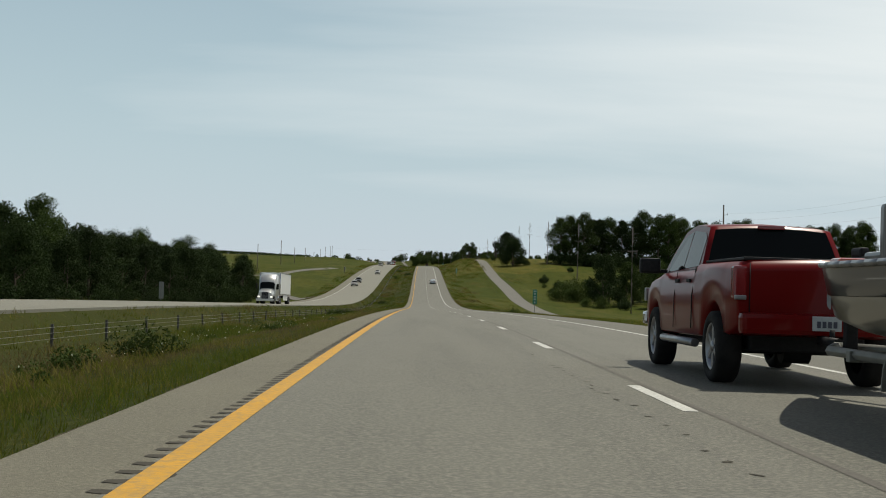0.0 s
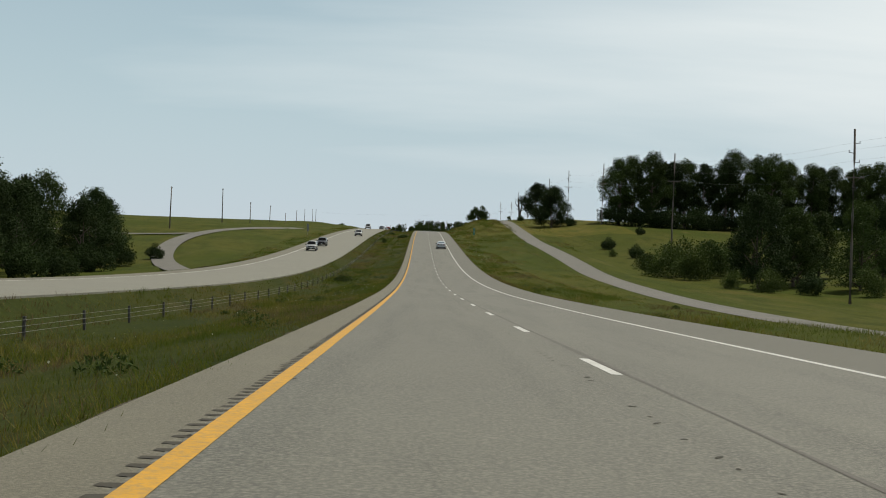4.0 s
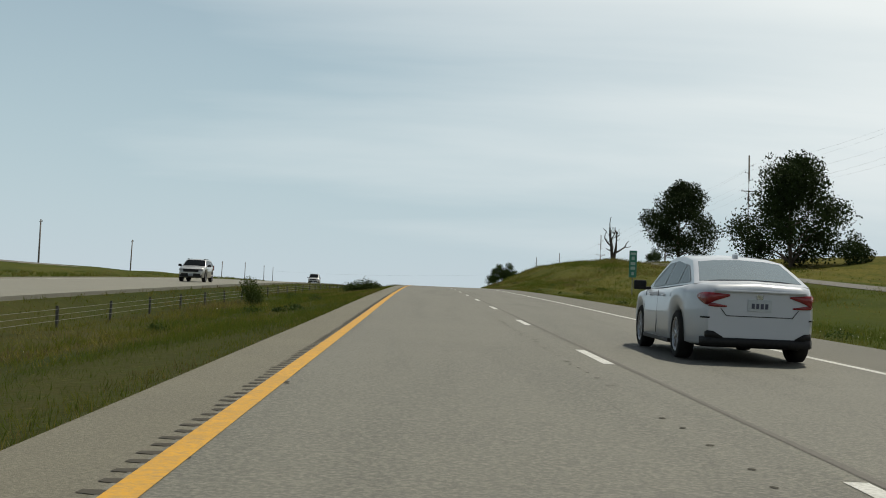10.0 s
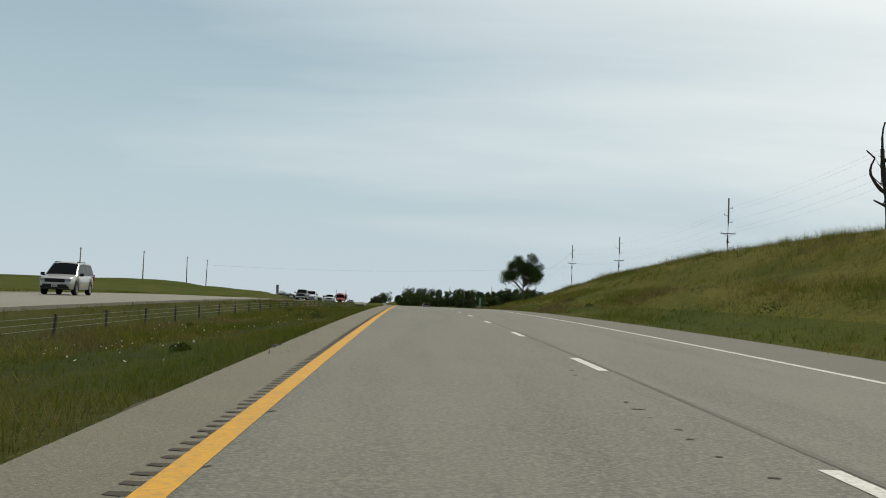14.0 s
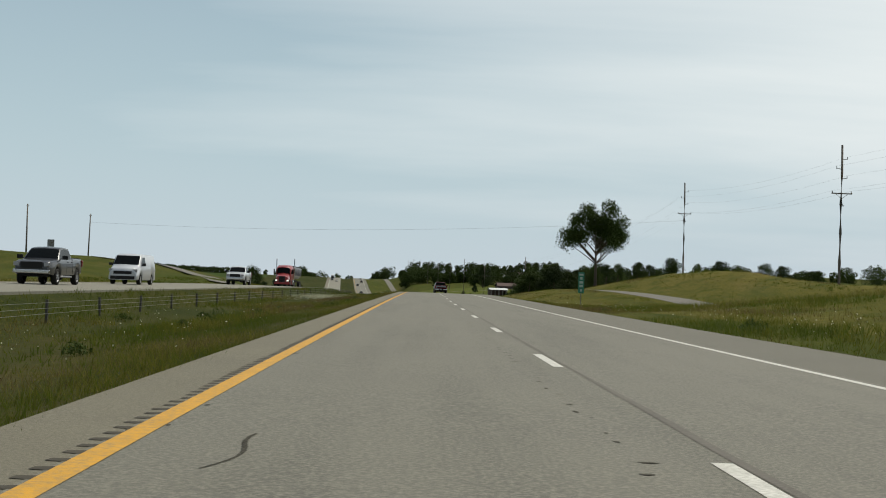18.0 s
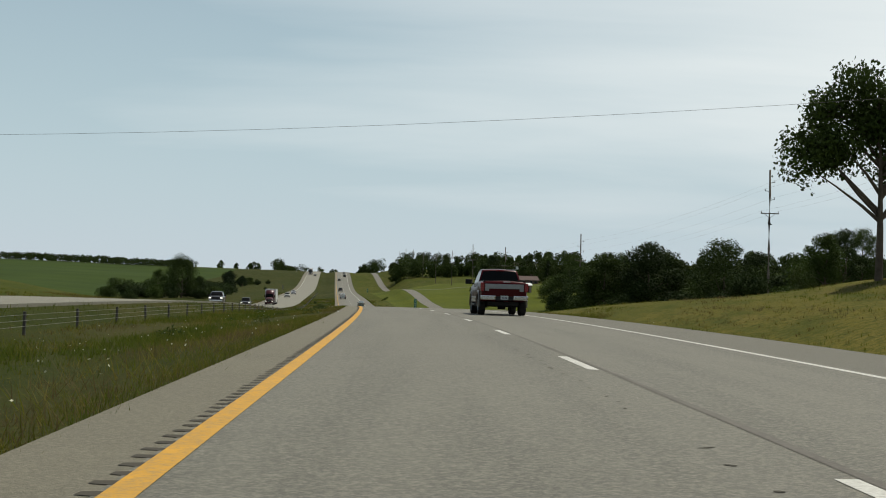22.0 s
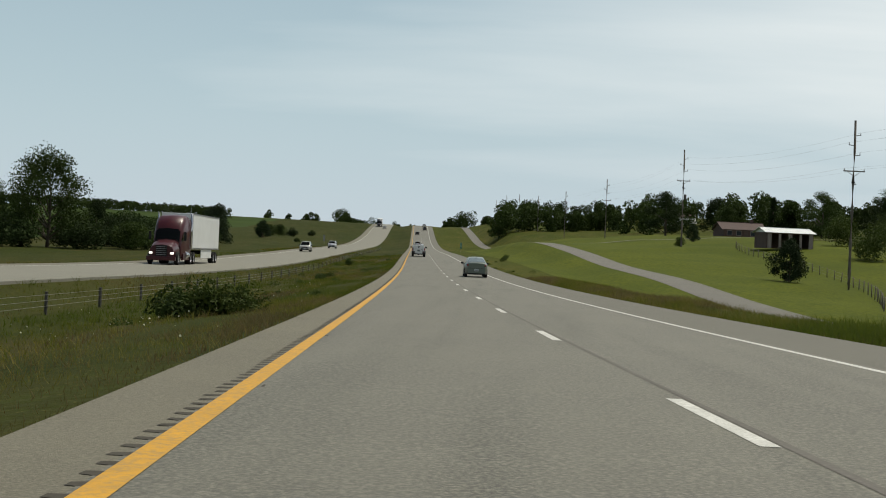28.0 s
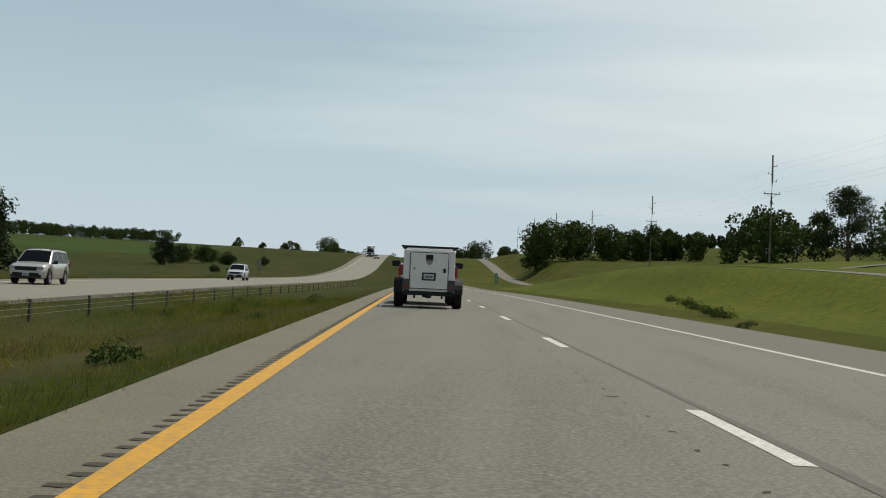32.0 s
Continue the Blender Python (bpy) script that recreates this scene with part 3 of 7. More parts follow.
def blot(u, s, w, l, ang=0.0):
    n0 = len(pv)
    m = 9
    for i in range(m):
        a = 2 * math.pi * i / m
        r = 0.7 + 0.5 * rng.random()
        du, ds = w * r * math.cos(a), l * r * math.sin(a)
        du, ds = du * math.cos(ang) - ds * math.sin(ang), du * math.sin(ang) + ds * math.cos(ang)
        pv.append((float(road_x(s)) + u + du, s + ds, float(road_z(s + ds)) + 0.0035))
    pf.append(tuple(range(n0, n0 + m)))


s = -5.0
while s < 1330:
    s += 0.45 + 0.6 * rng.random() + (2.0 if rng.random() < 0.05 else 0)
    if 985 < s < 1098:
        continue
    blot(3.16 + rng.normal(0, 0.03), s, 0.016 + 0.022 * rng.random(), 0.03 + 0.06 * rng.random() ** 2, rng.normal(0, 0.6))
for i in range(26):
    blot(2.0 + 0.055 * i, 1124 + 0.42 * (26 - i), 0.03, 0.08, 0.5)
for i in range(26):
    blot(0.66 + 0.006 * i + 0.07 * math.sin(i * 0.2), 694.1 + 0.06 * i, 0.011, 0.045, -0.3)
for i in range(60):
    blot(rng.uniform(0.5, 7.0), rng.uniform(0, 1330), rng.uniform(0.008, 0.02), rng.uniform(0.02, 0.12), rng.normal(0, 0.8))
for i in range(16):
    blot(-0.62 + 0.05 * math.sin(i * 0.8) + 0.008 * i, 552.2 + 0.11 * i, 0.006, 0.075, 0.6 * math.sin(i * 1.7))
for i in range(900):
    blot(rng.choice((-0.07, 0.085)) + rng.normal(0, 0.02), rng.uniform(0, 1330), rng.uniform(0.008, 0.03), rng.uniform(0.02, 0.12), rng.normal(0, 0.3))
pits = raw("road_pits", pv, pf, M["pit"])
tagged(pits, "small dark spalled spots and cracks in the lane", "road damage", kind="stuff")

# soil edge between paving and grass
for nm, ua, ub in (("soil_edge_west", -0.99, -0.87), ("soil_edge_east", 9.78, 10.0)):
    s_ = np.arange(-40, 1400, 1.0)
    jag = np.array([noise.noise(Vector((s * 0.7, ua, 2))) for s in s_]) * 0.12
    inner, outer = (ub, ua) if ua < 0 else (ua, ub)
    jag = -np.abs(jag) if ua < 0 else np.abs(jag)
    v = list(zip(road_x(s_) + inner, s_, road_z(s_) - 0.03)) + list(zip(road_x(s_) + outer + jag, s_, land(np.full_like(s_, outer), s_) + 0.03))
    k = len(s_)
    f = [(i, k + i, k + i + 1, i + 1) if ua > 0 else (i + 1, k + i + 1, k + i, i) for i in range(k - 1)]
    ob = raw(nm, v, f, M["soil"])
    tagged(ob, "ragged strip of bare soil along the paving", "soil edge", kind="structure")

# gravel drive that climbs from the oncoming lanes
drv = ((-24, 292), (-33, 322), (-40, 352), (-43.5, 385), (-43.3, 418), (-39.6, 447), (-36, 475), (-33, 505))


def lane_path(name, pts, half, mat, label, cat="driveway", lift=0.05):
    pts = [Vector(p) for p in pts]
    fine_ = []
    for i in range(len(pts) - 1):
        p0, p1, p2, p3 = pts[max(i - 1, 0)], pts[i], pts[i + 1], pts[min(i + 2, len(pts) - 1)]
        for j in range(8):
            t = j / 8
            fine_.append(0.5 * ((2 * p1) + (p2 - p0) * t + (2 * p0 - 5 * p1 + 4 * p2 - p3) * t * t + (3 * p1 - p0 - 3 * p2 + p3) * t**3))
    fine_.append(pts[-1])
    v = []
    for i, p in enumerate(fine_):
        d = (fine_[min(i + 1, len(fine_) - 1)] - fine_[max(i - 1, 0)]).normalized()
        nrm = Vector((-d.y, d.x))
        for sgn in (-1, -0.4, 0.4, 1):
            q = p + nrm * half * sgn
            v.append(at(q.x, q.y, lift))
    f = [(4 * i + j, 4 * i + j + 1, 4 * i + j + 5, 4 * i + j + 4) for i in range(len(fine_) - 1) for j in range(3)]
    ob = raw(name, v, f, mat)
    return tagged(ob, label, cat, kind="structure")


lane_path("drive_west", drv, 1.7, M["gravel"], "pale gravel drive that climbs the slope", lift=0.16)
lane_path("drive_far_west", ((-43.8, 408), (-50, 402), (-60, 398), (-80, 392), (-120, 384), (-170, 378)), 1.5, M["gravel"], "narrow gravel track along the slope", lift=0.2)
lane_path("drive_hill_west", ((-22.5, 845), (-30, 868), (-42, 895), (-60, 925), (-90, 950)), 2.2, M["gravel"], "pale gravel drive over the low hill", lift=0.16)
lane_path("drive_barn", ((31, 1345), (40, 1350), (60, 1352), (90, 1350), (130, 1352)), 1.8, M["gravel"], "gravel drive to the farm buildings", lift=0.14)

# ---- cable barrier in the median ----
barrier = thing("cable_barrier", Matrix(), "low median barrier of dark posts with three tensioned cables", "barrier")
bm = bmesh.new()
box(bm, (0, 0, 0.30), (0.075, 0.09, 1.06), 0.012)
box(bm, (0, 0, 0.835), (0.085, 0.1, 0.03), 0.008)
for z in (0.42, 0.58, 0.74):
    box(bm, (0.045, 0, z), (0.02, 0.05, 0.03))
post0 = part("post", bm, M["post_dark"], barrier)
# bays of about 6.1 m, counted between places where a post is known to stand
POSTS = np.interp(np.arange(-5, 232), (-5, 0, 37, 75, 113, 157, 188, 232), (3.9, 35.1, 261.4, 491.0, 724.0, 991.4, 1179.2, 1447.0))
bx = [(float(road_x(s)) - 9.0, float(s), float(land(-9.0, s))) for s in POSTS]
lean = np.random.default_rng(8)
for i, (x, y, z) in enumerate(bx):
    o = post0 if i == 0 else new("post", post0.data)
    o.parent = barrier
    o.matrix_basis = pose(x, y, z - 0.2, lean.normal(0, 1.2), lean.normal(0, 1.5), lean.normal(0, 4))
for h in (0.42, 0.58, 0.74):
    bm = bmesh.new()
    skin(bm, [Vector(p) + Vector((0.05, 0, h - 0.18)) for p in bx], 0.0055, 5)
    part("cable", bm, M["steel"], barrier, "thin galvanised steel cable")

# ---- utility poles ----


def utility_pole(height=17.2):
    root = thing("utility_pole", Matrix(), "tall weathered wooden utility pole with staggered brackets and a crossarm", "utility pole", "poles along the frontage road")
    bm = bmesh.new()
    zs = [-3 + (height + 3) * a / 6 for a in range(7)]
    skin(bm, [(0.02 * math.sin(z), 0.02 * math.cos(z * 0.7), z) for z in zs], [0.19 - 0.07 * max(z, 0) / height for z in zs], 10)
    part("pole", bm, M["wood_post"], root)
    for i, (z, sd_) in enumerate(((height - 1.7, 1), (height - 2.8, -1), (height - 3.9, 1))):
        bm = bmesh.new()
        tube(bm, (0, 0, z), (sd_ * 0.65, 0, z + 0.12), 0.045, 0.035, 6)
        tube(bm, (sd_ * 0.62, 0, z + 0.05), (sd_ * 0.62, 0, z + 0.38), 0.05, 0.03, 8)
        part("bracket", bm, M["post_dark"], root, "short insulator bracket")
    bm = bmesh.new()
    box(bm, (0, -0.16, height - 5.6), (2.4, 0.1, 0.13), 0.01)
    for sd_ in (-1, 1):
        tube(bm, (sd_ * 0.75, -0.16, height - 5.62), (0, -0.12, height - 6.2), 0.025, seg=5)
        tube(bm, (sd_ * 1.1, -0.16, height - 5.55), (sd_ * 1.1, -0.16, height - 5.3), 0.05, 0.03, 6)
    part("crossarm", bm, M["wood_post"], root, "wooden crossarm with braces")
    bm = bmesh.new()
    tube(bm, (0, 0, height - 6.9), (0, 0, height - 6.75), 0.2, seg=10)
    box(bm, (0.2, 0, height - 7.0), (0.3, 0.1, 0.1), 0.01)
    part("cable_clamp", bm, M["post_dark"], root)
    return root


TALL = ((50.2, 106, 12.6), (50.5, 204, 13.6), (50.6, 292, 13.0), (50.8, 397, 18.0), (51.2, 498, 22.7), (50.6, 575, 25.3), (50.8, 641.5, 26.2), (49.8, 730, 23.4), (49.3, 829.6, 23.6), (48.7, 911, 26.3), (46.8, 999.6, 22.0),
        (37.1, 1106, 17.9), (29.2, 1211, 18.1), (24.0, 1299, 21.7), (19.9, 1406, 22.3), (14.5, 1500, 23.2), (8.8, 1594, 25.6), (3.0, 1690, 30.5), (-2.5, 1780, 33.5), (-8.0, 1870, 34))
pole0 = utility_pole()
for i, (x, y, top) in enumerate(TALL):
    o = pole0 if i == 0 else copy_thing(pole0, Matrix())
    o.matrix_world = pose(x, y, top - 17.2, 0.3 * math.sin(i * 2.1), 0.4 * math.cos(i * 1.7), 2 if y < 900 else 4)
# a transformer on one of them
bm = bmesh.new()
tube(bm, (0.33, 0, 8.2), (0.33, 0, 9.1), 0.24, seg=12)
tube(bm, (0.33, 0, 9.1), (0.33, 0, 9.2), 0.24, 0.12, seg=12)
tube(bm, (0.1, 0, 8.7), (0.3, 0, 8.7), 0.05, seg=6)
tf = part("transformer", bm, M["post_dark"], None)
tf.matrix_world = pose(24.0, 1299, 21.7 - 17.2, 0, 0, 4)
tagged(tf, "grey pole-mounted transformer can", "transformer")


def low_pole():
    root = thing("telephone_pole", Matrix(), "plain weathered wooden line pole with one insulator", "utility pole", "poles behind the oncoming lanes")
    bm = bmesh.new()
    tube(bm, (0, 0, -11), (0, 0, 0), 0.17, 0.1, 9)
    part("pole", bm, M["wood_post"], root)
    bm = bmesh.new()
    box(bm, (0, 0, -0.35), (0.5, 0.08, 0.08), 0.01)
    tube(bm, (0.2, 0, -0.32), (0.2, 0, -0.12), 0.045, 0.03, 6)
    part("insulator_arm", bm, M["post_dark"], root)
    return root


LOW = ((-54.5, 426, 8.7), (-55, 500, 11.7), (-56.7, 570, 10.2), (-57.8, 634, 11.2), (-59.2, 701, 10.0), (-61, 768, 13.0), (-63, 832, 15.6), (-64.6, 898, 17.3), (-66.6, 946, 18.5))
low0 = low_pole()
for i, (x, y, top) in enumerate(LOW):
    o = low0 if i == 0 else copy_thing(low0, Matrix())
    o.matrix_world = pose(x, y, top, 0.6 * math.sin(i * 1.3), 0.8 * math.cos(i * 2.3), 8 * math.sin(i))


def span(a, b, sag, n=10):
    a, b = Vector(a), Vector(b)
    return [a.lerp(b, i / n) - Vector((0, 0, sag * 4 * (i / n) * (1 - i / n))) for i in range(n + 1)]


lines = thing("power_line", Matrix(), "four thin dark wires strung from pole to pole", "power line")
for dx, dz in ((0.62, -1.35), (-0.62, -2.45), (0.62, -3.5), (1.1, -5.3), (-1.1, -5.3)):
    bm = bmesh.new()
    wp = []
    for (x0, y0, t0), (x1, y1, t1) in zip(TALL[:-1], TALL[1:]):
        wp += span((x0 + dx, y0, t0 + dz), (x1 + dx, y1, t1 + dz), 1.0)[:-1]
    skin(bm, wp, 0.006, 3)
    part("wire", bm, M["wire"], lines)
bm = bmesh.new()
skin(bm, span((-66.6, 946, 16.8), (48.7, 911, 19.5), 1.6, 14), 0.012, 3)
cross = part("crossing_wire", bm, M["wire"])
tagged(cross, "single dark wire strung across the highway", "power line")

# ---- signs ----


def mile_sign(back):
    root = thing("mile_marker", Matrix(), "tall narrow green mile marker on a steel post" if not back else "tall narrow marker seen from its grey back", "road sign", "mile markers")
    bm = bmesh.new()
    box(bm, (0, 0.05, 1.1), (0.06, 0.05, 3.6), 0.008)
    part("post", bm, M["steel"], root)
    bm = bmesh.new()
    box(bm, (0, 0, 2.05), (0.5, 0.012, 1.75), 0.004)
    part("panel", bm, M["sign_back"] if back else M["sign_green"], root, "grey aluminium back" if back else "green panel")
    if not back:
        for z, w, h in ((2.72, 0.34, 0.16), (2.42, 0.2, 0.22), (2.08, 0.3, 0.2), (1.78, 0.3, 0.2), (1.42, 0.16, 0.2)):
            bm = bmesh.new()
            box(bm, (0, -0.012, z), (w, 0.008, h), 0.002)
            part("legend_bar", bm, M["legend"], root, "pale faded legend bar")
    return root


ms = mile_sign(False)
for i, (u, s) in enumerate(((15, 147), (15, 464), (15, 791), (14.0, 1074), (14.5, 1435))):
    o = ms if i == 0 else copy_thing(ms, Matrix())
    o.matrix_world = Matrix.Translation(at(u, s)) @ pose(0, 0, 0, 0, 0, 0 if s < 900 else 3)
mb = mile_sign(True)
for i, (u, s) in enumerate(((-25.6, 131), (-25.6, 450), (-25.0, 778), (-25.5, 1435))):
    o = mb if i == 0 else copy_thing(mb, Matrix())
    o.matrix_world = Matrix.Translation(at(u, s)) @ pose(0, 0, 0, 0, 0, 180 if s < 900 else 183)

# ---- trees ----


def leaf_mesh(name, pts, nrm, size, mat, seed, aspect=0.62):
    """Many small leaf-sprays: a bent pair of triangles at each point, turned about at random."""
    r = np.random.default_rng(seed)
    n = len(pts)
    d = r.normal(size=(n, 3)) + nrm * 0.5
    d /= np.linalg.norm(d, axis=1)[:, None]
    t = np.cross(d, r.normal(size=(n, 3)))
    t /= np.linalg.norm(t, axis=1)[:, None]
    b = np.cross(d, t)
    sz = size * r.uniform(0.6, 1.35, size=(n, 1))
    v = np.empty((n, 4, 3))
    v[:, 0] = pts - t * sz
    v[:, 1] = pts + b * sz * aspect + d * sz * 0.15
    v[:, 2] = pts + t * sz
    v[:, 3] = pts - b * sz * aspect + d * sz * 0.15
    idx = np.arange(n)[:, None] * 4
    f = np.concatenate([idx + np.array([[0, 1, 2]]), idx + np.array([[0, 2, 3]])], 0)
    me = bpy.data.meshes.new(name)
    me.vertices.add(n * 4)
    me.vertices.foreach_set("co", v.reshape(-1))
    me.loops.add(len(f) * 3)
    me.loops.foreach_set("vertex_index", f.reshape(-1).astype(np.int32))
    me.polygons.add(len(f))
    me.polygons.foreach_set("loop_start", np.arange(len(f), dtype=np.int32) * 3)
    me.polygons.foreach_set("loop_total", np.full(len(f), 3, dtype=np.int32))
    me.materials.append(mat)
    me.update(calc_edges=True)
    return me


def limb(bm, a, b, r0, r1, bend, rs, n=4, seg=6):
    """One bent, tapered limb as a single skin."""
    a, b = Vector(a), Vector(b)
    off = Vector(rs.normal(size=3)) * bend
    pts = [a.lerp(b, i / n) + off * math.sin(math.pi * i / n) for i in range(n + 1)]
    rings = []
    for i, p in enumerate(pts):
        d = (pts[min(i + 1, n)] - pts[max(i - 1, 0)]).normalized()
        q = d.to_track_quat("Z", "Y")
        r = r0 + (r1 - r0) * i / n
        rings.append([bm.verts.new(p + q @ Vector((r * math.cos(k * 2 * math.pi / seg), r * math.sin(k * 2 * math.pi / seg), 0))) for k in range(seg)])
    for u, v in zip(rings[:-1], rings[1:]):
        for k in range(seg):
            bm.faces.new((u[k], u[(k + 1) % seg], v[(k + 1) % seg], v[k])).smooth = True
    bm.faces.new(rings[-1])


def make_tree(kind, seed, height, width, base, leaves, size, mat, label, category="tree", lumps=18, top=1.0, open_=0.35, lobes=None):
    """A tree at the origin: tapered trunk, limbs that reach into clumps of foliage, and leaves on the clumps."""
    rs = np.random.default_rng(seed)
    root = thing(kind, Matrix(), label, category)
    bm = bmesh.new()
    cr = width / 2
    ch = height - base
    cen = []
    for i in range(lumps):
        a = i * 2.4 + rs.uniform(-0.5, 0.5)
        f = (i + 0.5) / lumps
        # height within the crown, spread fullest a third of the way up
        z = base + ch * (0.08 + 0.84 * f)
        prof = math.sin(math.pi * min(1, (0.16 + 0.84 * f) ** 0.8)) ** 0.6 if top > 0 else (1 - f) ** 0.75
        r = cr * prof * rs.uniform(0.35, 0.8)
        if lobes:
            # clumps strewn through each lobe's ellipsoid: x, y, z, radius, flatness
            lx, ly, lz, lr, lf = lobes[i % len(lobes)]
            v = Vector(rs.normal(size=3)).normalized() * lr * rs.uniform(0.3, 0.95)
            cen.append((lx + v.x, ly + v.y, lz + v.z * lf, rs.uniform(1.35, 2.1)))
            continue
        cen.append((r * math.cos(a), r * math.sin(a), z, cr * rs.uniform(0.28, 0.46) * (0.75 + 0.25 * prof)))
    limb(bm, (0, 0, -0.6), (rs.normal(0, 0.02) * height, rs.normal(0, 0.02) * height, height * 0.8), max(0.09, height * 0.022), 0.04, height * 0.015, rs, 6)
    for x, y, z, r in cen[: max(6, lumps * 2 // 3)]:
        zz = max(base * 0.75 + 0.25, z - math.hypot(x, y) * 0.9)
        limb(bm, (0, 0, min(zz, height * 0.7)), (x, y, z), height * 0.008 + 0.03, 0.02, 0.25, rs, 3)
    part("trunk", bm, M["bark"], root, "brown bark")
    pts, nr = [], []
    per = leaves // lumps
    for x, y, z, r in cen:
        d = rs.normal(size=(per, 3))
        d /= np.linalg.norm(d, axis=1)[:, None]
        rad = r * (1 - min(0.9, open_ * 2.0) * rs.random((per, 1)) ** 1.6) * (1 + 0.28 * np.sin(d[:, :1] * 5 + x) * np.sin(d[:, 1:2] * 4 + z)) * (1 + 0.05 * rs.normal(size=(per, 1)))
        p = d * rad * np.array([[1, 1, 0.82]]) + np.array([[x, y, z]])
        pts.append(p)
        nr.append(d)
    pts, nr = np.concatenate(pts), np.concatenate(nr)
    keep = pts[:, 2] > max(0.05, base * 0.6)
    me = leaf_mesh("crown", pts[keep], nr[keep], size, mat, seed + 1)
    o = new("crown", me)
    o.parent = root
    o["label"] = "uneven crown of small leaves"
    return root


def bush(seed, h, w, leaves, size, mat, label, lumps=9, name="bush"):
    """A low bush: clumps of leaves down to the ground, one mesh."""
    rs = np.random.default_rng(seed)
    pts, nr = [], []
    per = leaves // lumps
    for i in range(lumps):
        a = i * 2.4 + rs.uniform(-.4, .4)
        rr = w / 2 * rs.uniform(.15, .68) * (1 if i else 0)
        r = w * rs.uniform(.2, .32)
        z = min(h - r * .8, max(r * .45, h * rs.uniform(.2, .8) * (1 - .45 * rr / (w / 2))))
        d = rs.normal(size=(per, 3))
        d /= np.linalg.norm(d, axis=1)[:, None]
        p = d * r * (1 - .5 * rs.random((per, 1)) ** 1.3) * np.array([[1, 1, .9]]) * (1 + .25 * np.sin(d[:, :1] * 5 + i) * np.sin(d[:, 2:3] * 4)) + np.array([[rr * math.cos(a), rr * math.sin(a), z]])
        pts.append(p), nr.append(d)
    pts, nr = np.concatenate(pts), np.concatenate(nr)
    k = pts[:, 2] > -.05
    o = new(name, leaf_mesh(name, pts[k], nr[k], size, mat, seed + 1))
    return tagged(o, label, "bush" if name == "bush" else "weed")


def put(ob, u, s, turn=0.0, scale=1.0, first=False, world=False, dz=0.0, sz=None):
    o = ob if first else copy_thing(ob, Matrix())
    p = at(u, s, dz)
    o.matrix_world = Matrix.Translation(p) @ pose(0, 0, 0, 0, 0, turn) @ Matrix.Diagonal((scale, scale, scale if sz is None else sz, 1))
    return o


rt = np.random.default_rng(21)
lone = make_tree("tree", 3, 15.2, 15.0, 4.9, 26000, 0.155, M["leaf"], "lone broad tree with a bare lower trunk on the slope", lumps=44,
                 lobes=((2.2, 0, 11.0, 4.0, .9), (-2.4, .4, 10.6, 4.0, .9), (.2, 0, 9.6, 4.6, .8), (3.6, -.6, 8.2, 3.4, .8), (-3.7, 0, 8.0, 3.4, .8), (.2, .4, 12.2, 3.0, .8)))
put(lone, 38.9, 934, 0, first=True, sz=1.13)
tree_a = make_tree("tree", 11, 12.4, 12.6, 0.8, 24000, 0.15, M["leaf_dark"], "round dark tree on the bank beside the frontage road", lumps=20)
put(tree_a, 40.2, 573, 0, first=True)
tree_b = make_tree("tree", 15, 11.6, 12.8, 0.2, 26000, 0.145, M["leaf_dark"], "dense spreading tree that reaches the ground", lumps=22, open_=0.4)
put(tree_b, 39.2, 511, 50, first=True)
tall = [make_tree("woodland_tree", 30 + i, 19.5 + i, 11.5 + i, 4.6, 16000, 0.19, M["leaf" if i else "leaf_dark"], "tall woodland tree with a bare trunk and open crown", lumps=15) for i in range(3)]
mid = [make_tree("woodland_tree", 40 + i, 12 + 1.5 * i, 10 + i, 0.6, 13000, 0.15, M[("leaf", "leaf_dark", "leaf")[i]], "full-leaved tree at the edge of the wood", lumps=14) for i in range(3)]
shrub = [bush(50 + i, 4.0 + i, 5.0 + i, 3600, 0.135, M[("leaf_dark", "leaf", "leaf_pale")[i]], ("dense dark leafy bush in rough grass", "leafy mid-green bush in rough grass", "pale green leafy bush in rough grass")[i]) for i in range(3)]
cedar = make_tree("cedar", 60, 7.6, 7.4, 0.1, 11000, 0.135, M["cedar"], "dense dark cedar with a rounded outline", lumps=18, open_=0.4)
slim = make_tree("conifer", 61, 11.0, 4.4, 0.3, 6500, 0.15, M["leaf_dark"], "slender pointed conifer behind the farm", lumps=14, top=0)
used = set()


def plant(ob, u, s, scale=1.0, turn=None, sz=None):
    t = rt.uniform(0, 360) if turn is None else turn
    f = ob.name not in used
    used.add(ob.name)
    return put(ob, u, s, t, scale, first=f, sz=sz)


# wood beside the oncoming lanes at the start
for s in np.arange(128, 346, 10.5):
    plant(mid[1], -43 - rt.uniform(0, 5), s + rt.uniform(-3, 3), rt.uniform(0.7, 0.95) * 0.95)
    plant(mid[rt.integers(3)], -54 - rt.uniform(0, 6), s + rt.uniform(-4, 4), rt.uniform(0.85, 1.08))
    plant(shrub[0], -38.5 - rt.uniform(0, 3), s + rt.uniform(-4, 4), rt.uniform(0.6, 1.0))
    if s < 300:
        plant(mid[rt.integers(3)], -70 - rt.uniform(0, 8), s + rt.uniform(-4, 4), rt.uniform(0.95, 1.2))
plant(tall[1], -66, 222, 0.93)
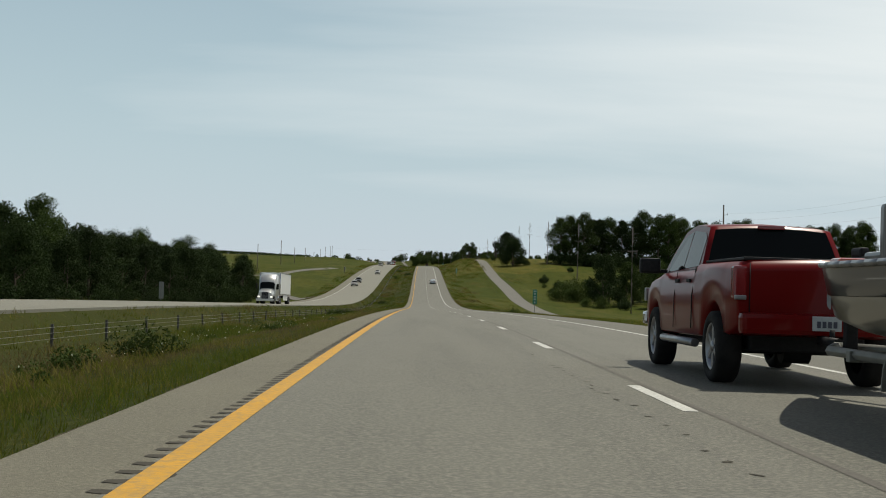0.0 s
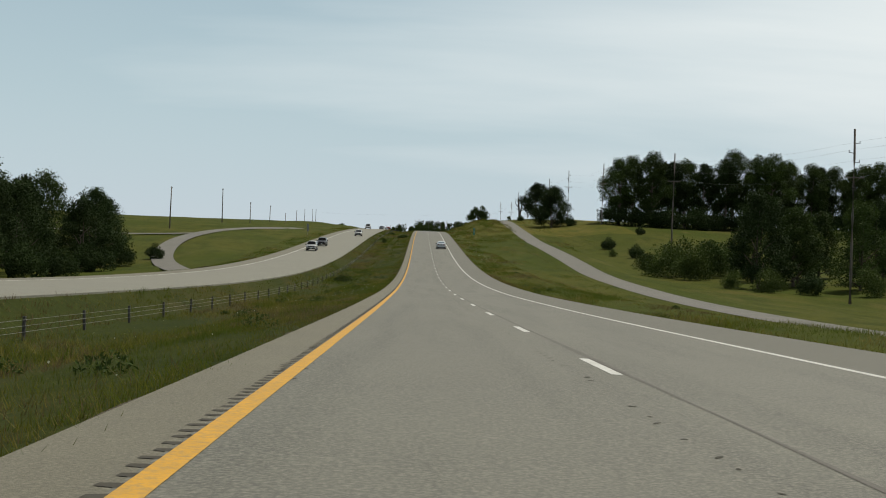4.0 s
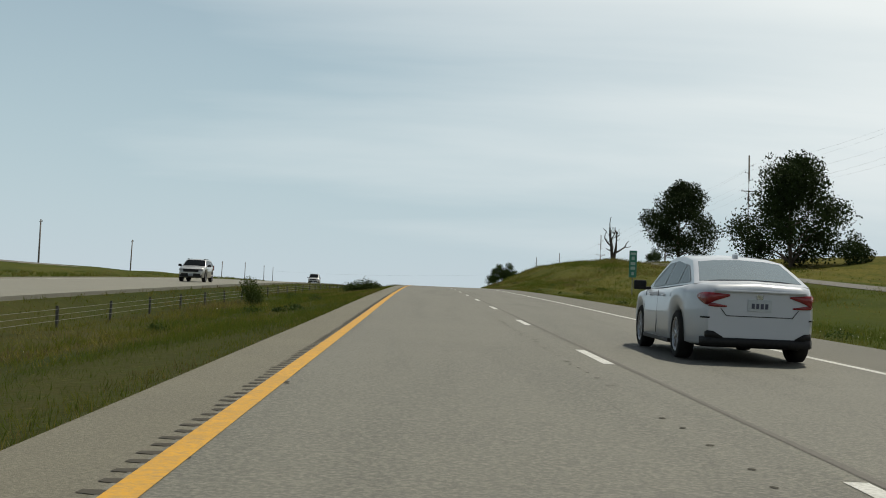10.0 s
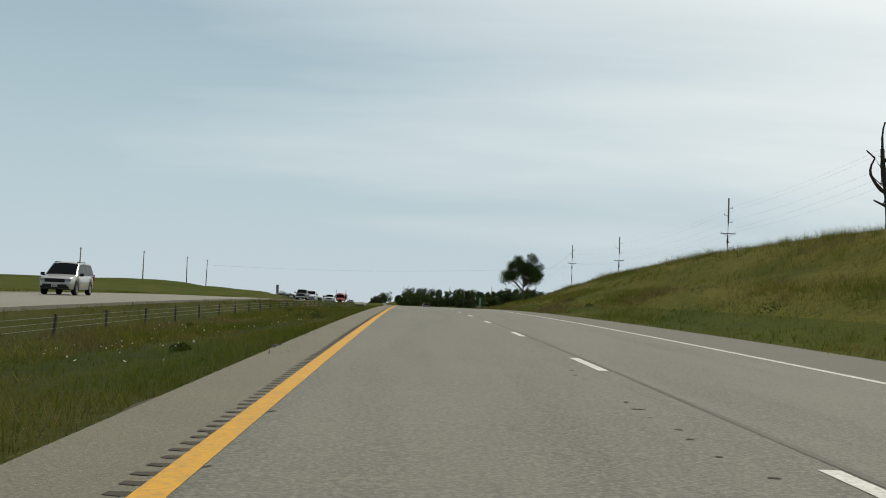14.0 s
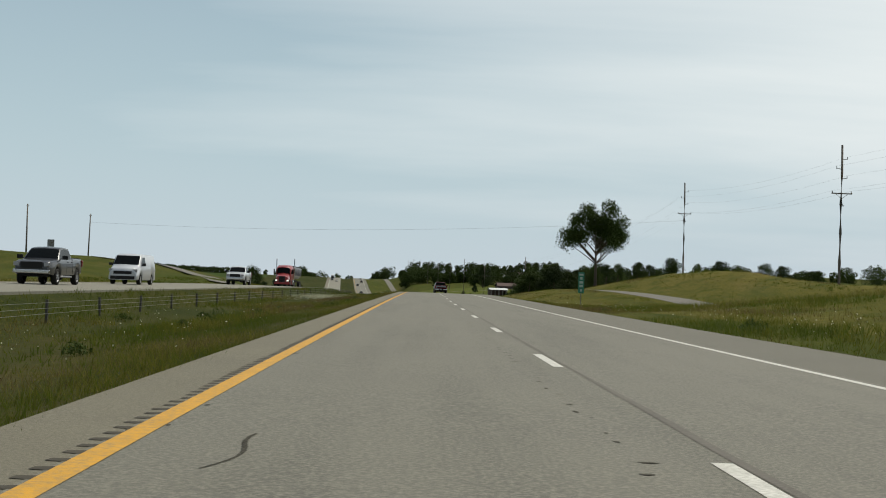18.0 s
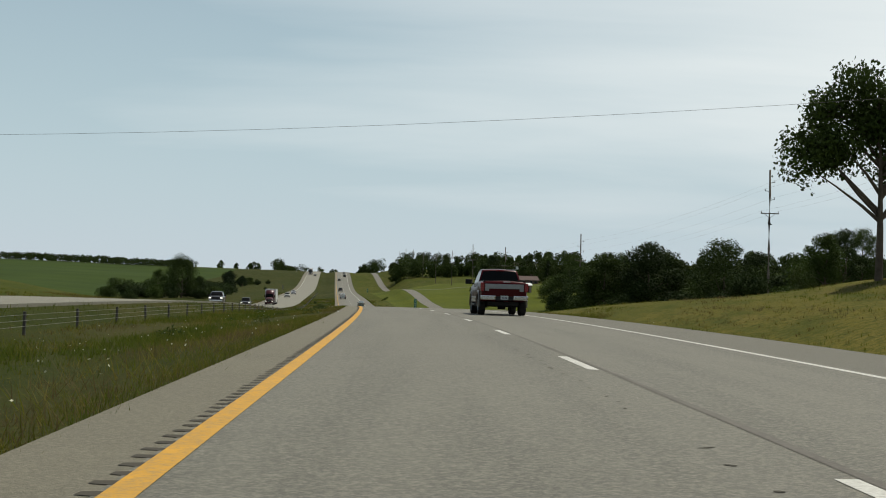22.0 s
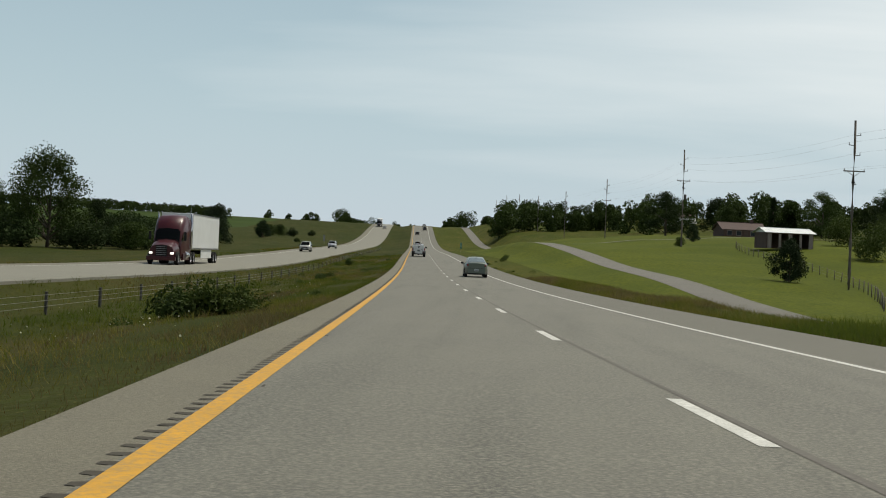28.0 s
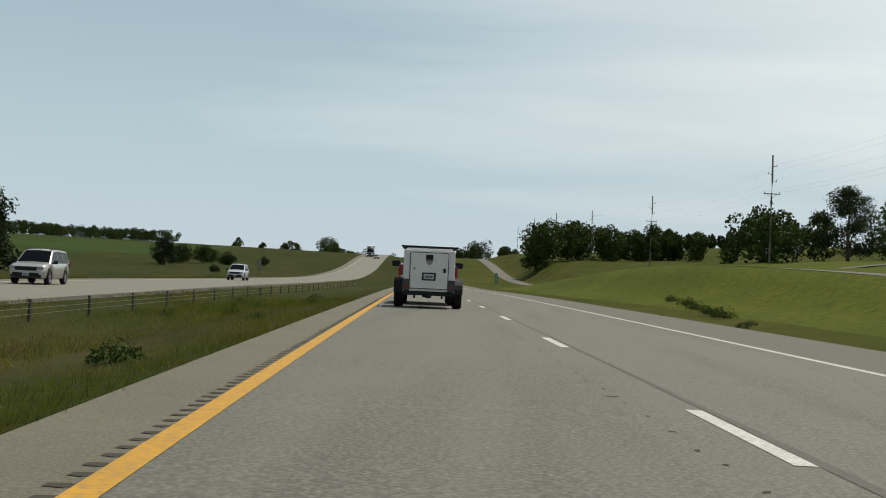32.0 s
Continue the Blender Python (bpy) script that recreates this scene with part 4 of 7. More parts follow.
# tall row on the rise, with dark undergrowth
for i, u in enumerate(np.arange(59, 192, 4.3)):
    plant(tall[rt.integers(3)], u + rt.uniform(-1, 1), 512 + rt.uniform(-5, 8), rt.uniform(0.88, 1.02) + 0.08 * math.sin((u - 62) * 0.05))
    plant(mid[1], u + rt.uniform(-2, 2), 521 + rt.uniform(-4, 6), rt.uniform(0.55, 0.7))
    plant(shrub[0], u - 2 + rt.uniform(-2, 2), 506 + rt.uniform(-3, 3), rt.uniform(1.3, 1.7))
# lower wood in front of it
for u, s, k, sc in ((50, 326, 1, 1.05), (57, 333, 0, 1.0), (63, 322, 2, .85), (70, 335, 1, .95), (78, 325, 0, .9), (87, 336, 2, .85), (96, 326, 1, .9), (106, 338, 2, .9), (54, 345, 2, .8), (66, 350, 0, .9), (82, 352, 1, .9), (60, 341, 1, .8), (74, 343, 2, .75), (90, 346, 1, .85), (99, 342, 0, .8), (112, 330, 1, .85), (120, 340, 2, .85), (130, 332, 1, .9), (140, 342, 0, .9)):
    plant(mid[k], u, s, sc)
for u, s, k, sc in ((42, 352, 2, 1.2), (46, 360, 2, 1.35), (41, 366, 1, .8), (50, 356, 1, 1.4), (44.5, 345, 2, 1.1), (54, 362, 2, 1.3), (47, 310, 2, .7), (53, 312, 0, .8), (60, 309, 2, .8), (67, 311, 1, .7), (44, 318, 2, .55), (74, 310, 0, .8), (45, 437, 0, .75), (47.5, 414, 0, .75),
                    (43.5, 420, 2, .35), (58, 470, 0, .55)):
    plant(shrub[k], u, s, sc)
plant(shrub[0], 34, 560, 0.5), plant(shrub[0], 44, 506, 0.8), plant(shrub[1], 33, 600, .35)
# behind the lone tree, and the hedge after it
for u, s, k, sc in ((43, 955, 0, .42), (46, 958, 1, .4), (49.5, 962, 2, .36), (53, 958, 0, .44), (57, 964, 1, .4), (72, 962, 1, .5), (77, 966, 0, .46), (82, 962, 2, .44), (88, 968, 1, .5), (95, 965, 0, .48)):
    plant(mid[k], u, s, sc * 1.2, sz=sc)
for u, s, k, sc in ((49.5, 916, 1, .75), (56, 990, 1, 1.25), (62, 996, 0, 1.3), (68, 990, 1, 1.3), (75, 998, 2, 1.2), (82, 992, 0, 1.3), (50, 996, 0, 1.1), (90, 1000, 1, 1.3), (46, 968, 2, .5)):
    plant(shrub[k], u, s, sc)
for u, s, k, sc in ((44, 1050, 0, .95), (50, 1046, 1, .95), (56, 1056, 0, 1.0), (47, 1064, 2, .8), (64, 1050, 2, .9), (72, 1058, 1, .9), (82, 1050, 0, .85), (92, 1060, 1, .9), (56, 1076, 1, .7), (66, 1082, 0, .75), (76, 1090, 2, .7), (88, 1084, 1, .85),
                    (48, 1090, 1, .8), (54, 1096, 0, .85), (61, 1104, 1, .85), (68, 1098, 0, .95), (75, 1108, 1, .95), (84, 1102, 2, .9), (94, 1110, 0, .9), (104, 1104, 1, .95)):
    plant(mid[k], u, s, sc * 1.4, sz=sc)
for i, u in enumerate(np.arange(45, 112, 4.2)):
    plant(shrub[i % 2], u + rt.uniform(-1, 1), 1040 + 5 * (i % 2) + rt.uniform(-2, 2), 1.3 + .3 * (i % 3), sz=1.0 + .15 * (i % 2))
    plant(shrub[(i + 1) % 2], u + rt.uniform(-1, 1), 1092 + rt.uniform(-3, 3), 1.5, sz=1.1)
for u, s, k, sc in ((66, 1212, 0, .98), (74, 1220, 1, .9), (82, 1210, 0, .95), (91, 1222, 2, .85), (100, 1212, 1, 1.0), (110, 1224, 0, .95), (120, 1214, 1, .95), (131, 1226, 2, .9), (142, 1216, 0, 1.0), (155, 1224, 1, 1.0), (168, 1218, 0, 1.0)):
    plant(mid[k], u, s, sc * 1.45, sz=sc * .95)
for u, s, sc in ((44, 1216, .66), (47, 1113, .7), (58, 1330, .5)):
    plant(cedar, u, s, sc)
for u, s, k, sc in ((40, 1168, 1, .42), (49, 1300, 1, .4), (70, 1262, 2, 1.2), (84, 1270, 1, 1.2), (78, 1300, 2, 1.1), (60, 1120, 0, .9), (52, 1130, 1, .7), (90, 1236, 0, 1.1)):
    plant(shrub[k], u, s, sc)
# round the farm
plant(slim, 94, 1400, 1.0)
for u, s, k, sc in ((74.5, 1441, 1, .98), (104, 1392, 2, .8), (112, 1410, 0, .8), (86, 1415, 0, .7), (122, 1396, 1, .85), (132, 1420, 2, .9), (145, 1404, 0, .9), (100, 1330, 2, .6), (118, 1340, 0, .7), (130, 1330, 1, .75), (95, 1465, 1, .9), (116, 1460, 0, .9)):
    plant(mid[k], u, s, sc * 1.3, sz=sc)
# far woods: each one a continuous belt of crowns
def woods(name, line, depth, n, h0, h1, seed, mat, label, wave=1.0, spread=0.42):
    """A far wood along a line of (u, s): overlapping crowns of uneven height, one mesh."""
    r = np.random.default_rng(seed)
    line = np.array(line, dtype=float)
    acc = np.concatenate([[0], np.cumsum(np.hypot(*np.diff(line, axis=0).T))])
    pts, nr = [], []
    for i in range(n):
        q = acc[-1] * (i + r.uniform(-0.8, 0.8)) / n
        u, s = np.interp(q, acc, line[:, 0]), np.interp(q, acc, line[:, 1]) + r.uniform(0, depth)
        h = r.uniform(h0, h1) * (1 + wave * (0.22 * math.sin(q * 0.045 + seed) + 0.12 * math.sin(q * 0.13)))
        c = at(u, s)
        for j in range(9):
            f = (j + 0.5) / 9
            a, rr = r.uniform(0, 6.3), h * spread * math.sin(math.pi * (0.15 + 0.75 * f)) * r.uniform(0.2, 1)
            rad = h * r.uniform(0.15, 0.25)
            d = r.normal(size=(120, 3))
            d /= np.linalg.norm(d, axis=1)[:, None]
            p = d * rad * (1 - 0.35 * r.random((120, 1))) + np.array([[c.x + rr * math.cos(a), c.y + rr * math.sin(a), c.z + h * (0.1 + 0.74 * f)]])
            pts.append(p), nr.append(d)
    o = new(name, leaf_mesh(name, np.concatenate(pts), np.concatenate(nr), h1 * 0.035, mat, seed + 1, 0.75))
    return tagged(o, label, "wood", kind="stuff")


woods("distant_wood", ((76, 1510), (110, 1508), (190, 1530), (320, 1560), (460, 1580)), 60, 66, 10.5, 13, 201, M["leaf"], "continuous dark wood along a distant field")
woods("distant_wood", ((88, 1402), (112, 1416), (160, 1430), (230, 1440)), 30, 34, 8, 10, 208, M["leaf"], "wood behind the farm buildings")
woods("distant_wood", ((50, 1730), (90, 1740), (180, 1760)), 60, 40, 9, 11.5, 202, M["leaf"], "distant green wood on the rise beside the road")
woods("distant_wood", ((35, 1585), (60, 1595), (90, 1605)), 30, 24, 8.6, 10.8, 203, M["leaf"], "distant clump of trees behind the farm")
woods("distant_wood", ((150, 1130), (260, 1170), (420, 1200), (640, 1240)), 50, 60, 9, 12, 204, M["leaf"], "long wood beyond the pasture")
woods("distant_wood", ((-105, 1735), (-160, 1740), (-250, 1750), (-420, 1760)), 24, 240, 4.6, 5.8, 205, M["leaf"], "low far wood along the skyline of the crop field", 0.25, 1.3)
woods("distant_wood", ((-100, 1885), (-76, 1895), (-50, 1905), (-40, 2040), (-14, 2055), (12, 2060)), 12, 30, 6, 9, 206, M["leaf"], "trees on the far crest beside the road")
woods("distant_wood", ((22, 1995), (36, 1940), (48, 1935), (62, 1975)), 14, 16, 7, 11, 207, M["leaf"], "trees on the far crest past the outer shoulder")
# fields and clumps on the oncoming side further on
broad = make_tree("tree", 19, 13.6, 14.5, 1.2, 20000, 0.145, M["leaf"], "broad open tree over bushes beside the oncoming lanes", lumps=26, open_=0.5)
put(broad, -50, 1243, 40, first=True), plant(mid[1], -45.5, 1252, .55), plant(mid[2], -57, 1240, .62)
for u, s, k, sc in ((-42, 1262, 0, 1.3), (-47, 1272, 0, 1.3), (-43, 1284, 0, 1.2), (-49, 1295, 0, 1.4), (-44, 1306, 0, 1.25), (-48, 1318, 0, 1.3), (-43, 1330, 0, 1.15), (-47, 1340, 0, 1.2), (-50, 1328, 0, 1.3), (-54, 1305, 1, 1.4), (-52, 1285, 0, 1.4), (-45, 1318, 0, 1.1), (-55, 1340, 1, 1.3), (-60, 1320, 0, 1.3), (-50, 1350, 0, 1.1), (-58, 1190, 0, .9), (-62, 1182, 1, .9), (-66, 1196, 1, .8), (-56, 1225, 1, 1.0), (-44, 1240, 0, 1.0), (-48, 1248, 1, 1.1), (-53, 1236, 0, 1.2), (-40, 1252, 1, .9), (-60, 1248, 1, 1.3), (-66, 1240, 0, 1.3), (-72, 1250, 1, 1.2), (-61, 1232, 0, 1.2),
                    (-46, 1474, 1, .9), (-50, 1484, 0, .8), (-45, 1492, 1, .9), (-42, 1506, 0, .8), (-47, 1515, 1, .7), (-38, 1540, 0, .6), (-64, 1100, 0, .8), (-70, 1104, 1, .7), (-34, 1440, 0, .35), (-90, 1150, 0, .9)):
    plant(shrub[k], u, s, sc * (1.35 if 1225 < s < 1345 else 1.1), sz=sc)
plant(cedar, -44, 1352, 1.22), plant(cedar, -46.5, 1458, .72)
plant(shrub[2], -7, 444.3, .24, sz=.3), plant(shrub[1], -4.4, 1106, .24, sz=.17), plant(shrub[1], -5.4, 1107.5, .26, sz=.16), plant(shrub[1], -7, 1225.6, .22, sz=.2), plant(shrub[0], -5.4, 980.5, .2, sz=.12), plant(shrub[0], -5.6, 699, .25, sz=.12), plant(shrub[0], -7.2, 530, .2, sz=.16), plant(shrub[1], -6.8, 529, .16, sz=.14)

# dead tree on the bank
dead = thing("dead_tree", Matrix(), "bare dead tree with broken limbs on top of the bank", "tree")
bm = bmesh.new()
rs = np.random.default_rng(77)
limb(bm, (-0.2, 0, -3), (-0.6, 0, 4.3), 0.42, 0.3, 0.2, rs, 5)
limb(bm, (0.3, 0, -3), (0.4, 0, 3.4), 0.4, 0.26, 0.2, rs, 5)
for a, b, r in (((-0.6, 0, 4.3), (-0.9, .3, 7.4), .3), ((-0.9, .3, 7.4), (-.75, .2, 9.6), .12), ((-0.6, 0, 3.8), (-1.9, 0, 5.2), .2), ((-1.9, 0, 5.2), (-1.6, 0, 6.6), .13), ((.4, 0, 3.4), (.5, 0, 6.3), .24), ((.5, 0, 6.3), (.1, 0, 7.6), .12),
                ((.4, 0, 2.4), (2.2, .3, 3.6), .22), ((2.2, .3, 3.6), (3.0, .3, 4.9), .13), ((2.2, .3, 3.6), (3.4, .2, 3.9), .1), ((-.6, 0, 5.0), (.2, .3, 6.8), .13), ((-1.6, 0, 6.6), (-2.3, 0, 7.2), .08), ((.5, 0, 5.2), (1.1, 0, 6.0), .09), ((-.2, 0, 2.6), (-1.6, .1, 3.2), .13)):
    limb(bm, a, b, r, r * .55, .12, rs, 3)
for i in range(34):
    z = rs.uniform(2.5, 8.5)
    x = (-0.7 if i % 2 else 0.45) + rs.normal(0, .25)
    limb(bm, (x, rs.normal(0, .1), min(z, 6.3)), (x + rs.normal(0, .8), rs.normal(0, .5), min(z, 6.3) + rs.uniform(.3, 1.5)), .055, .012, .1, rs, 3, 5)
part("trunk", bm, M["dead_bark"], dead, "bleached broken limbs")
dead.matrix_world = Matrix.Translation(at(39.6, 634, 1.3))

# ---- roadside growth ----


def tufts(name, u0, u1, s0, s1, n, h0, h1, seed, mats, label, wide=0.05, patch=0.0, dens=0.75, low=0.12):
    """Grass: bunches of thin bent blades, denser and taller in patches."""
    r = np.random.default_rng(seed)
    u = r.uniform(u0, u1, n)
    s = r.uniform(s0, s1, n)
    big = np.array([noise.noise(Vector((a * 0.35, b * 0.06, seed))) for a, b in zip(u, s)])
    keep = r.random(n) < np.clip(dens + patch * big * 2, low, 1)
    u, s, big = u[keep], s[keep], big[keep]
    n = len(u)
    z = land(u, s)
    x = road_x(s) + u
    hh = r.uniform(h0, h1, n) * np.clip(1 + 0.9 * big, 0.45, 1.8)
    nb = 6
    v = np.empty((n, nb, 3, 3))
    ang = r.uniform(0, 2 * np.pi, (n, nb))
    tilt = r.uniform(0.4, 1.9, (n, nb))
    wv = wide * r.uniform(0.5, 1.3, (n, nb)) * (0.5 + hh[:, None])
    off = r.normal(0, 0.13, (n, nb, 2))
    bx_ = x[:, None] + off[..., 0]
    by_ = s[:, None] + off[..., 1]
    px_, py_ = -np.sin(ang), np.cos(ang)
    bl = hh[:, None] * r.uniform(0.6, 1.1, (n, nb))
    v[:, :, 0] = np.stack([bx_ - px_ * wv, by_ - py_ * wv, np.repeat(z[:, None] - 0.05, nb, 1)], -1)
    v[:, :, 1] = np.stack([bx_ + px_ * wv, by_ + py_ * wv, np.repeat(z[:, None] - 0.05, nb, 1)], -1)
    v[:, :, 2] = np.stack([bx_ + np.cos(ang) * tilt * bl, by_ + np.sin(ang) * tilt * bl, z[:, None] + bl], -1)
    m = n * nb
    me = bpy.data.meshes.new(name)
    me.vertices.add(m * 3)
    me.vertices.foreach_set("co", v.reshape(-1))
    me.loops.add(m * 3)
    me.loops.foreach_set("vertex_index", np.arange(m * 3, dtype=np.int32))
    me.polygons.add(m)
    me.polygons.foreach_set("loop_start", np.arange(m, dtype=np.int32) * 3)
    me.polygons.foreach_set("loop_total", np.full(m, 3, dtype=np.int32))
    for mt in mats:
        me.materials.append(mt)
    # drifts of each kind of grass, some metres long, with strays
    drift = np.array([noise.noise(Vector((a * 0.22, b * 0.045, seed + 7.7))) + 0.6 * noise.noise(Vector((a * 0.7, b * 0.2, seed + 3.3))) for a, b in zip(u, s)])
    mi = np.repeat(np.searchsorted((-0.22, 0.16, 0.38), drift + r.normal(0, 0.16, n)), nb).astype(np.int32)
    me.polygons.foreach_set("material_index", mi)
    me.update(calc_edges=True)
    return tagged(new(name, me), label, "grass", kind="stuff")


GR = [M["blade_deep"], M["blade"], M["blade_dry"], M["blade_seed"]]
tufts("median_grass", -9.0, -4.0, 2, 1300, 76000, 0.08, 0.24, 5, GR, "uneven green and straw-coloured grass in the median", 0.02, 0.5)
tufts("median_near_grass", -4.2, -1.0, 2, 1290, 120000, 0.05, 0.15, 14, GR, "rough low grass in the median beside the paving", 0.011, 0.5)
tufts("median_clumps", -8.5, -1.5, 4, 1300, 30000, 0.14, 0.3, 16, GR, "ragged taller clumps in the median grass", 0.009, 1.6, -0.25, 0.0)
tufts("bank_clumps", 13, 26, 440, 800, 30000, 0.15, 0.38, 17, GR, "tall straw-tipped grass on the steep bank", 0.013, 1.0, 0.35, 0.05)
tufts("crest_grass", 20, 27, 480, 760, 9000, 0.25, 0.5, 18, GR, "tall grass along the crest of the bank", 0.013, 0.8, 0.5, 0.1)
tufts("median_edge_grass", -1.6, -0.88, 2, 1290, 40000, 0.04, 0.11, 6, GR, "short grass at the edge of the paving", 0.01, 0.3)
tufts("median_far_grass", -11.2, -9.3, 10, 1320, 22000, 0.07, 0.2, 7, GR, "tall grass under the cable barrier", 0.02, 0.4)
tufts("verge_grass", 9.95, 16.5, 8, 1200, 80000, 0.08, 0.24, 8, GR, "verge grass beside the outer shoulder", 0.018, 0.5)
tufts("tall_verge_grass", 12, 18, 930, 1195, 30000, 0.22, 0.48, 15, GR, "tall rough grass between the shoulder and the frontage road", 0.014, 0.5)
tufts("mown_verge_grass", 9.95, 13, 1190, 1330, 9000, 0.03, 0.1, 13, GR, "short mown grass beside the outer shoulder", 0.016, 0.5)
tufts("bank_grass", 16, 25, 60, 1150, 26000, 0.06, 0.17, 9, GR, "rough grass on the bank", 0.026, 0.6)
tufts("oncoming_verge_grass", -27, -22.8, 40, 1400, 14000, 0.1, 0.24, 10, GR, "rough grass beyond the oncoming lanes", 0.04, 0.5)
tufts("hill_grass", 31, 44, 420, 1000, 10000, 0.08, 0.22, 12, GR, "rough grass on the hill", 0.04, 0.6)

# weeds: leafy clumps in the median and on the verge, low bushes
def weed_clump(seed, h, w, leaves, size, mat, label):
    """A low spreading clump: stems that fan from the ground, with leaves along them."""
    rs = np.random.default_rng(seed)
    a, q = rs.uniform(0, 2 * np.pi, leaves), rs.random(leaves) ** 0.6
    f = rs.random(leaves) ** 0.7
    lump = 1 + 0.3 * np.sin(a * 3 + seed) + 0.15 * np.sin(a * 7)
    pts = np.stack([np.cos(a) * q * w / 2 * lump, np.sin(a) * q * w / 2 * lump, 0.02 + h * f * (1 - 0.6 * q ** 2) * lump], -1)
    o = new("weed_clump", leaf_mesh("weed_clump", pts, np.stack([np.cos(a) * 0.3, np.sin(a) * 0.3, np.ones(leaves)], -1), size, mat, seed + 1, 0.34))
    return tagged(o, label, "weed", kind="stuff")


weed = [weed_clump(80 + i, .5 + .1 * i, 1.1 + .3 * i, 950, .065, M[("leaf", "leaf_pale", "leaf")[i]], ("low leafy weed clump in the grass", "pale leafy weed clump in the grass", "spreading green weed clump in the grass")[i]) for i in range(3)]
wr = np.random.default_rng(95)
wp_ = []
for i in range(260):
    u, s, sc = (-1.9 - 6.5 * wr.random() ** 0.7 if i % 3 else 10.8 + 5 * wr.random()), wr.uniform(12, 1300), wr.uniform(.3, .85)
    a, q, f = wr.uniform(0, 2 * np.pi, 170), wr.random(170) ** .6, wr.random(170) ** .7
    c = at(u, s)
    wp_.append(np.stack([c.x + np.cos(a) * q * .6 * sc, c.y + np.sin(a) * q * .6 * sc, c.z + .5 * sc * f * (1 - .6 * q ** 2)], -1))
wp_ = np.concatenate(wp_)
sw = new("scattered_weeds", leaf_mesh("scattered_weeds", wp_, np.tile([[0, 0, 1.0]], (len(wp_), 1)), 0.045, M["leaf"], 96, 0.36))
tagged(sw, "small leafy weeds scattered through the roadside grass", "weeds", kind="stuff")
for u, s, k, sc in ((-4.6, 27, 2, .9), (-5.6, 25, 0, .8), (-7, 288, 2, 1.3), (-7.6, 533, 2, 1.1), (-5.0, 694, 0, .75), (-4.2, 695, 2, .7), (-3.5, 696, 0, .65), (-4.2, 1106, 1, 1.5), (-5.0, 1105.5, 0, 1.5), (-3.5, 1106, 1, 1.2), (-6, 1168, 0, .7),
                    (-6.4, 1172, 0, .8), (-5.9, 1176, 1, .7), (-3.4, 476.2, 1, 1.1), (-3.0, 476.5, 2, 1.1), (-2.5, 476.9, 1, 1.0), (-3.9, 476.4, 1, 1.0), (-2.7, 476.6, 2, .9), (-2.3, 476.3, 1, .8), (-3.7, 476.8, 2, .8), (-8.6, 142, 0, 1.0), (-8.4, 152, 2, .9), (-8.9, 165, 0, 1.0), (-8.2, 170, 2, .8), (-3.1, 972, 2, .8), (18.0, 1303, 1, .8), (17.4, 1298, 1, .75), (16.8, 1292, 0, .8), (16.3, 1287, 1, .85), (18.5, 1310, 1, .7), (12.6, 148, 1, 1.2)):
    plant(weed[k], u, s, sc)
# a bank of white wild flowers in the median and scattered flower heads
fr = np.random.default_rng(90)
fp = []
for c_u, c_s, su, ssz, n in ((-6.8, 794, .9, 8, 2600), (-7.4, 784, .7, 4, 300), (-5, 40, 2, 12, 120), (-5, 560, 2, 20, 160), (12.6, 376, .9, 14, 260), (12.6, 420, .8, 20, 160), (12.5, 730, .8, 30, 260), (-5.5, 1090, 2, 30, 220), (-4.5, 850, 2, 30, 220), (-5, 980, 2, 30, 200), (12.5, 960, .8, 60, 240), (-5.5, 700, 2, 30, 220), (-5, 250, 2, 60, 200)):
    u = np.clip(fr.normal(c_u, su, n), -9, -1.7) if c_u < 0 else np.clip(fr.normal(c_u, su, n), 10.6, 18)
    s = fr.normal(c_s, ssz, n)
    fp.append(np.stack([road_x(s) + u, s, land(u, s) + fr.uniform(.12, .36, n)], -1))
fp = np.concatenate(fp)
fl = new("wild_flowers", leaf_mesh("wild_flowers", fp, np.tile([[0, 0, 1.0]], (len(fp), 1)), 0.02, M["flower"], 91, 0.9))
tagged(fl, "scattered white wild flower heads in the grass", "flowers", kind="stuff")

# ---- farm ----
M["barn_wall"] = material("red_brown_boards", (0.1, 0.06, 0.048), 0.85, vary=(0.07, 0.045, 0.038), scale=0.8, bump=0.5, bump_scale=8)
M["barn_post"] = material("grey_boards", (0.24, 0.2, 0.18), 0.9, vary=(0.16, 0.135, 0.12), scale=1.0, bump=0.4, bump_scale=9)
M["tin"] = material("white_sheet_roof", (0.5, 0.52, 0.52), 0.5, metal=0.2, vary=(0.4, 0.42, 0.42), scale=0.8)
M["brick"] = material("brown_brick", (0.085, 0.05, 0.04), 0.9, vary=(0.065, 0.038, 0.03), scale=2.0, bump=0.4, bump_scale=14)
M["shingle"] = material("brown_shingles", (0.075, 0.045, 0.038), 0.9, vary=(0.055, 0.036, 0.03), scale=1.5, bump=0.6, bump_scale=10)
M["win"] = material("window_glass", (0.02, 0.024, 0.028), 0.08)
M["trim_white"] = material("white_painted_trim", (0.7, 0.7, 0.68), 0.6)


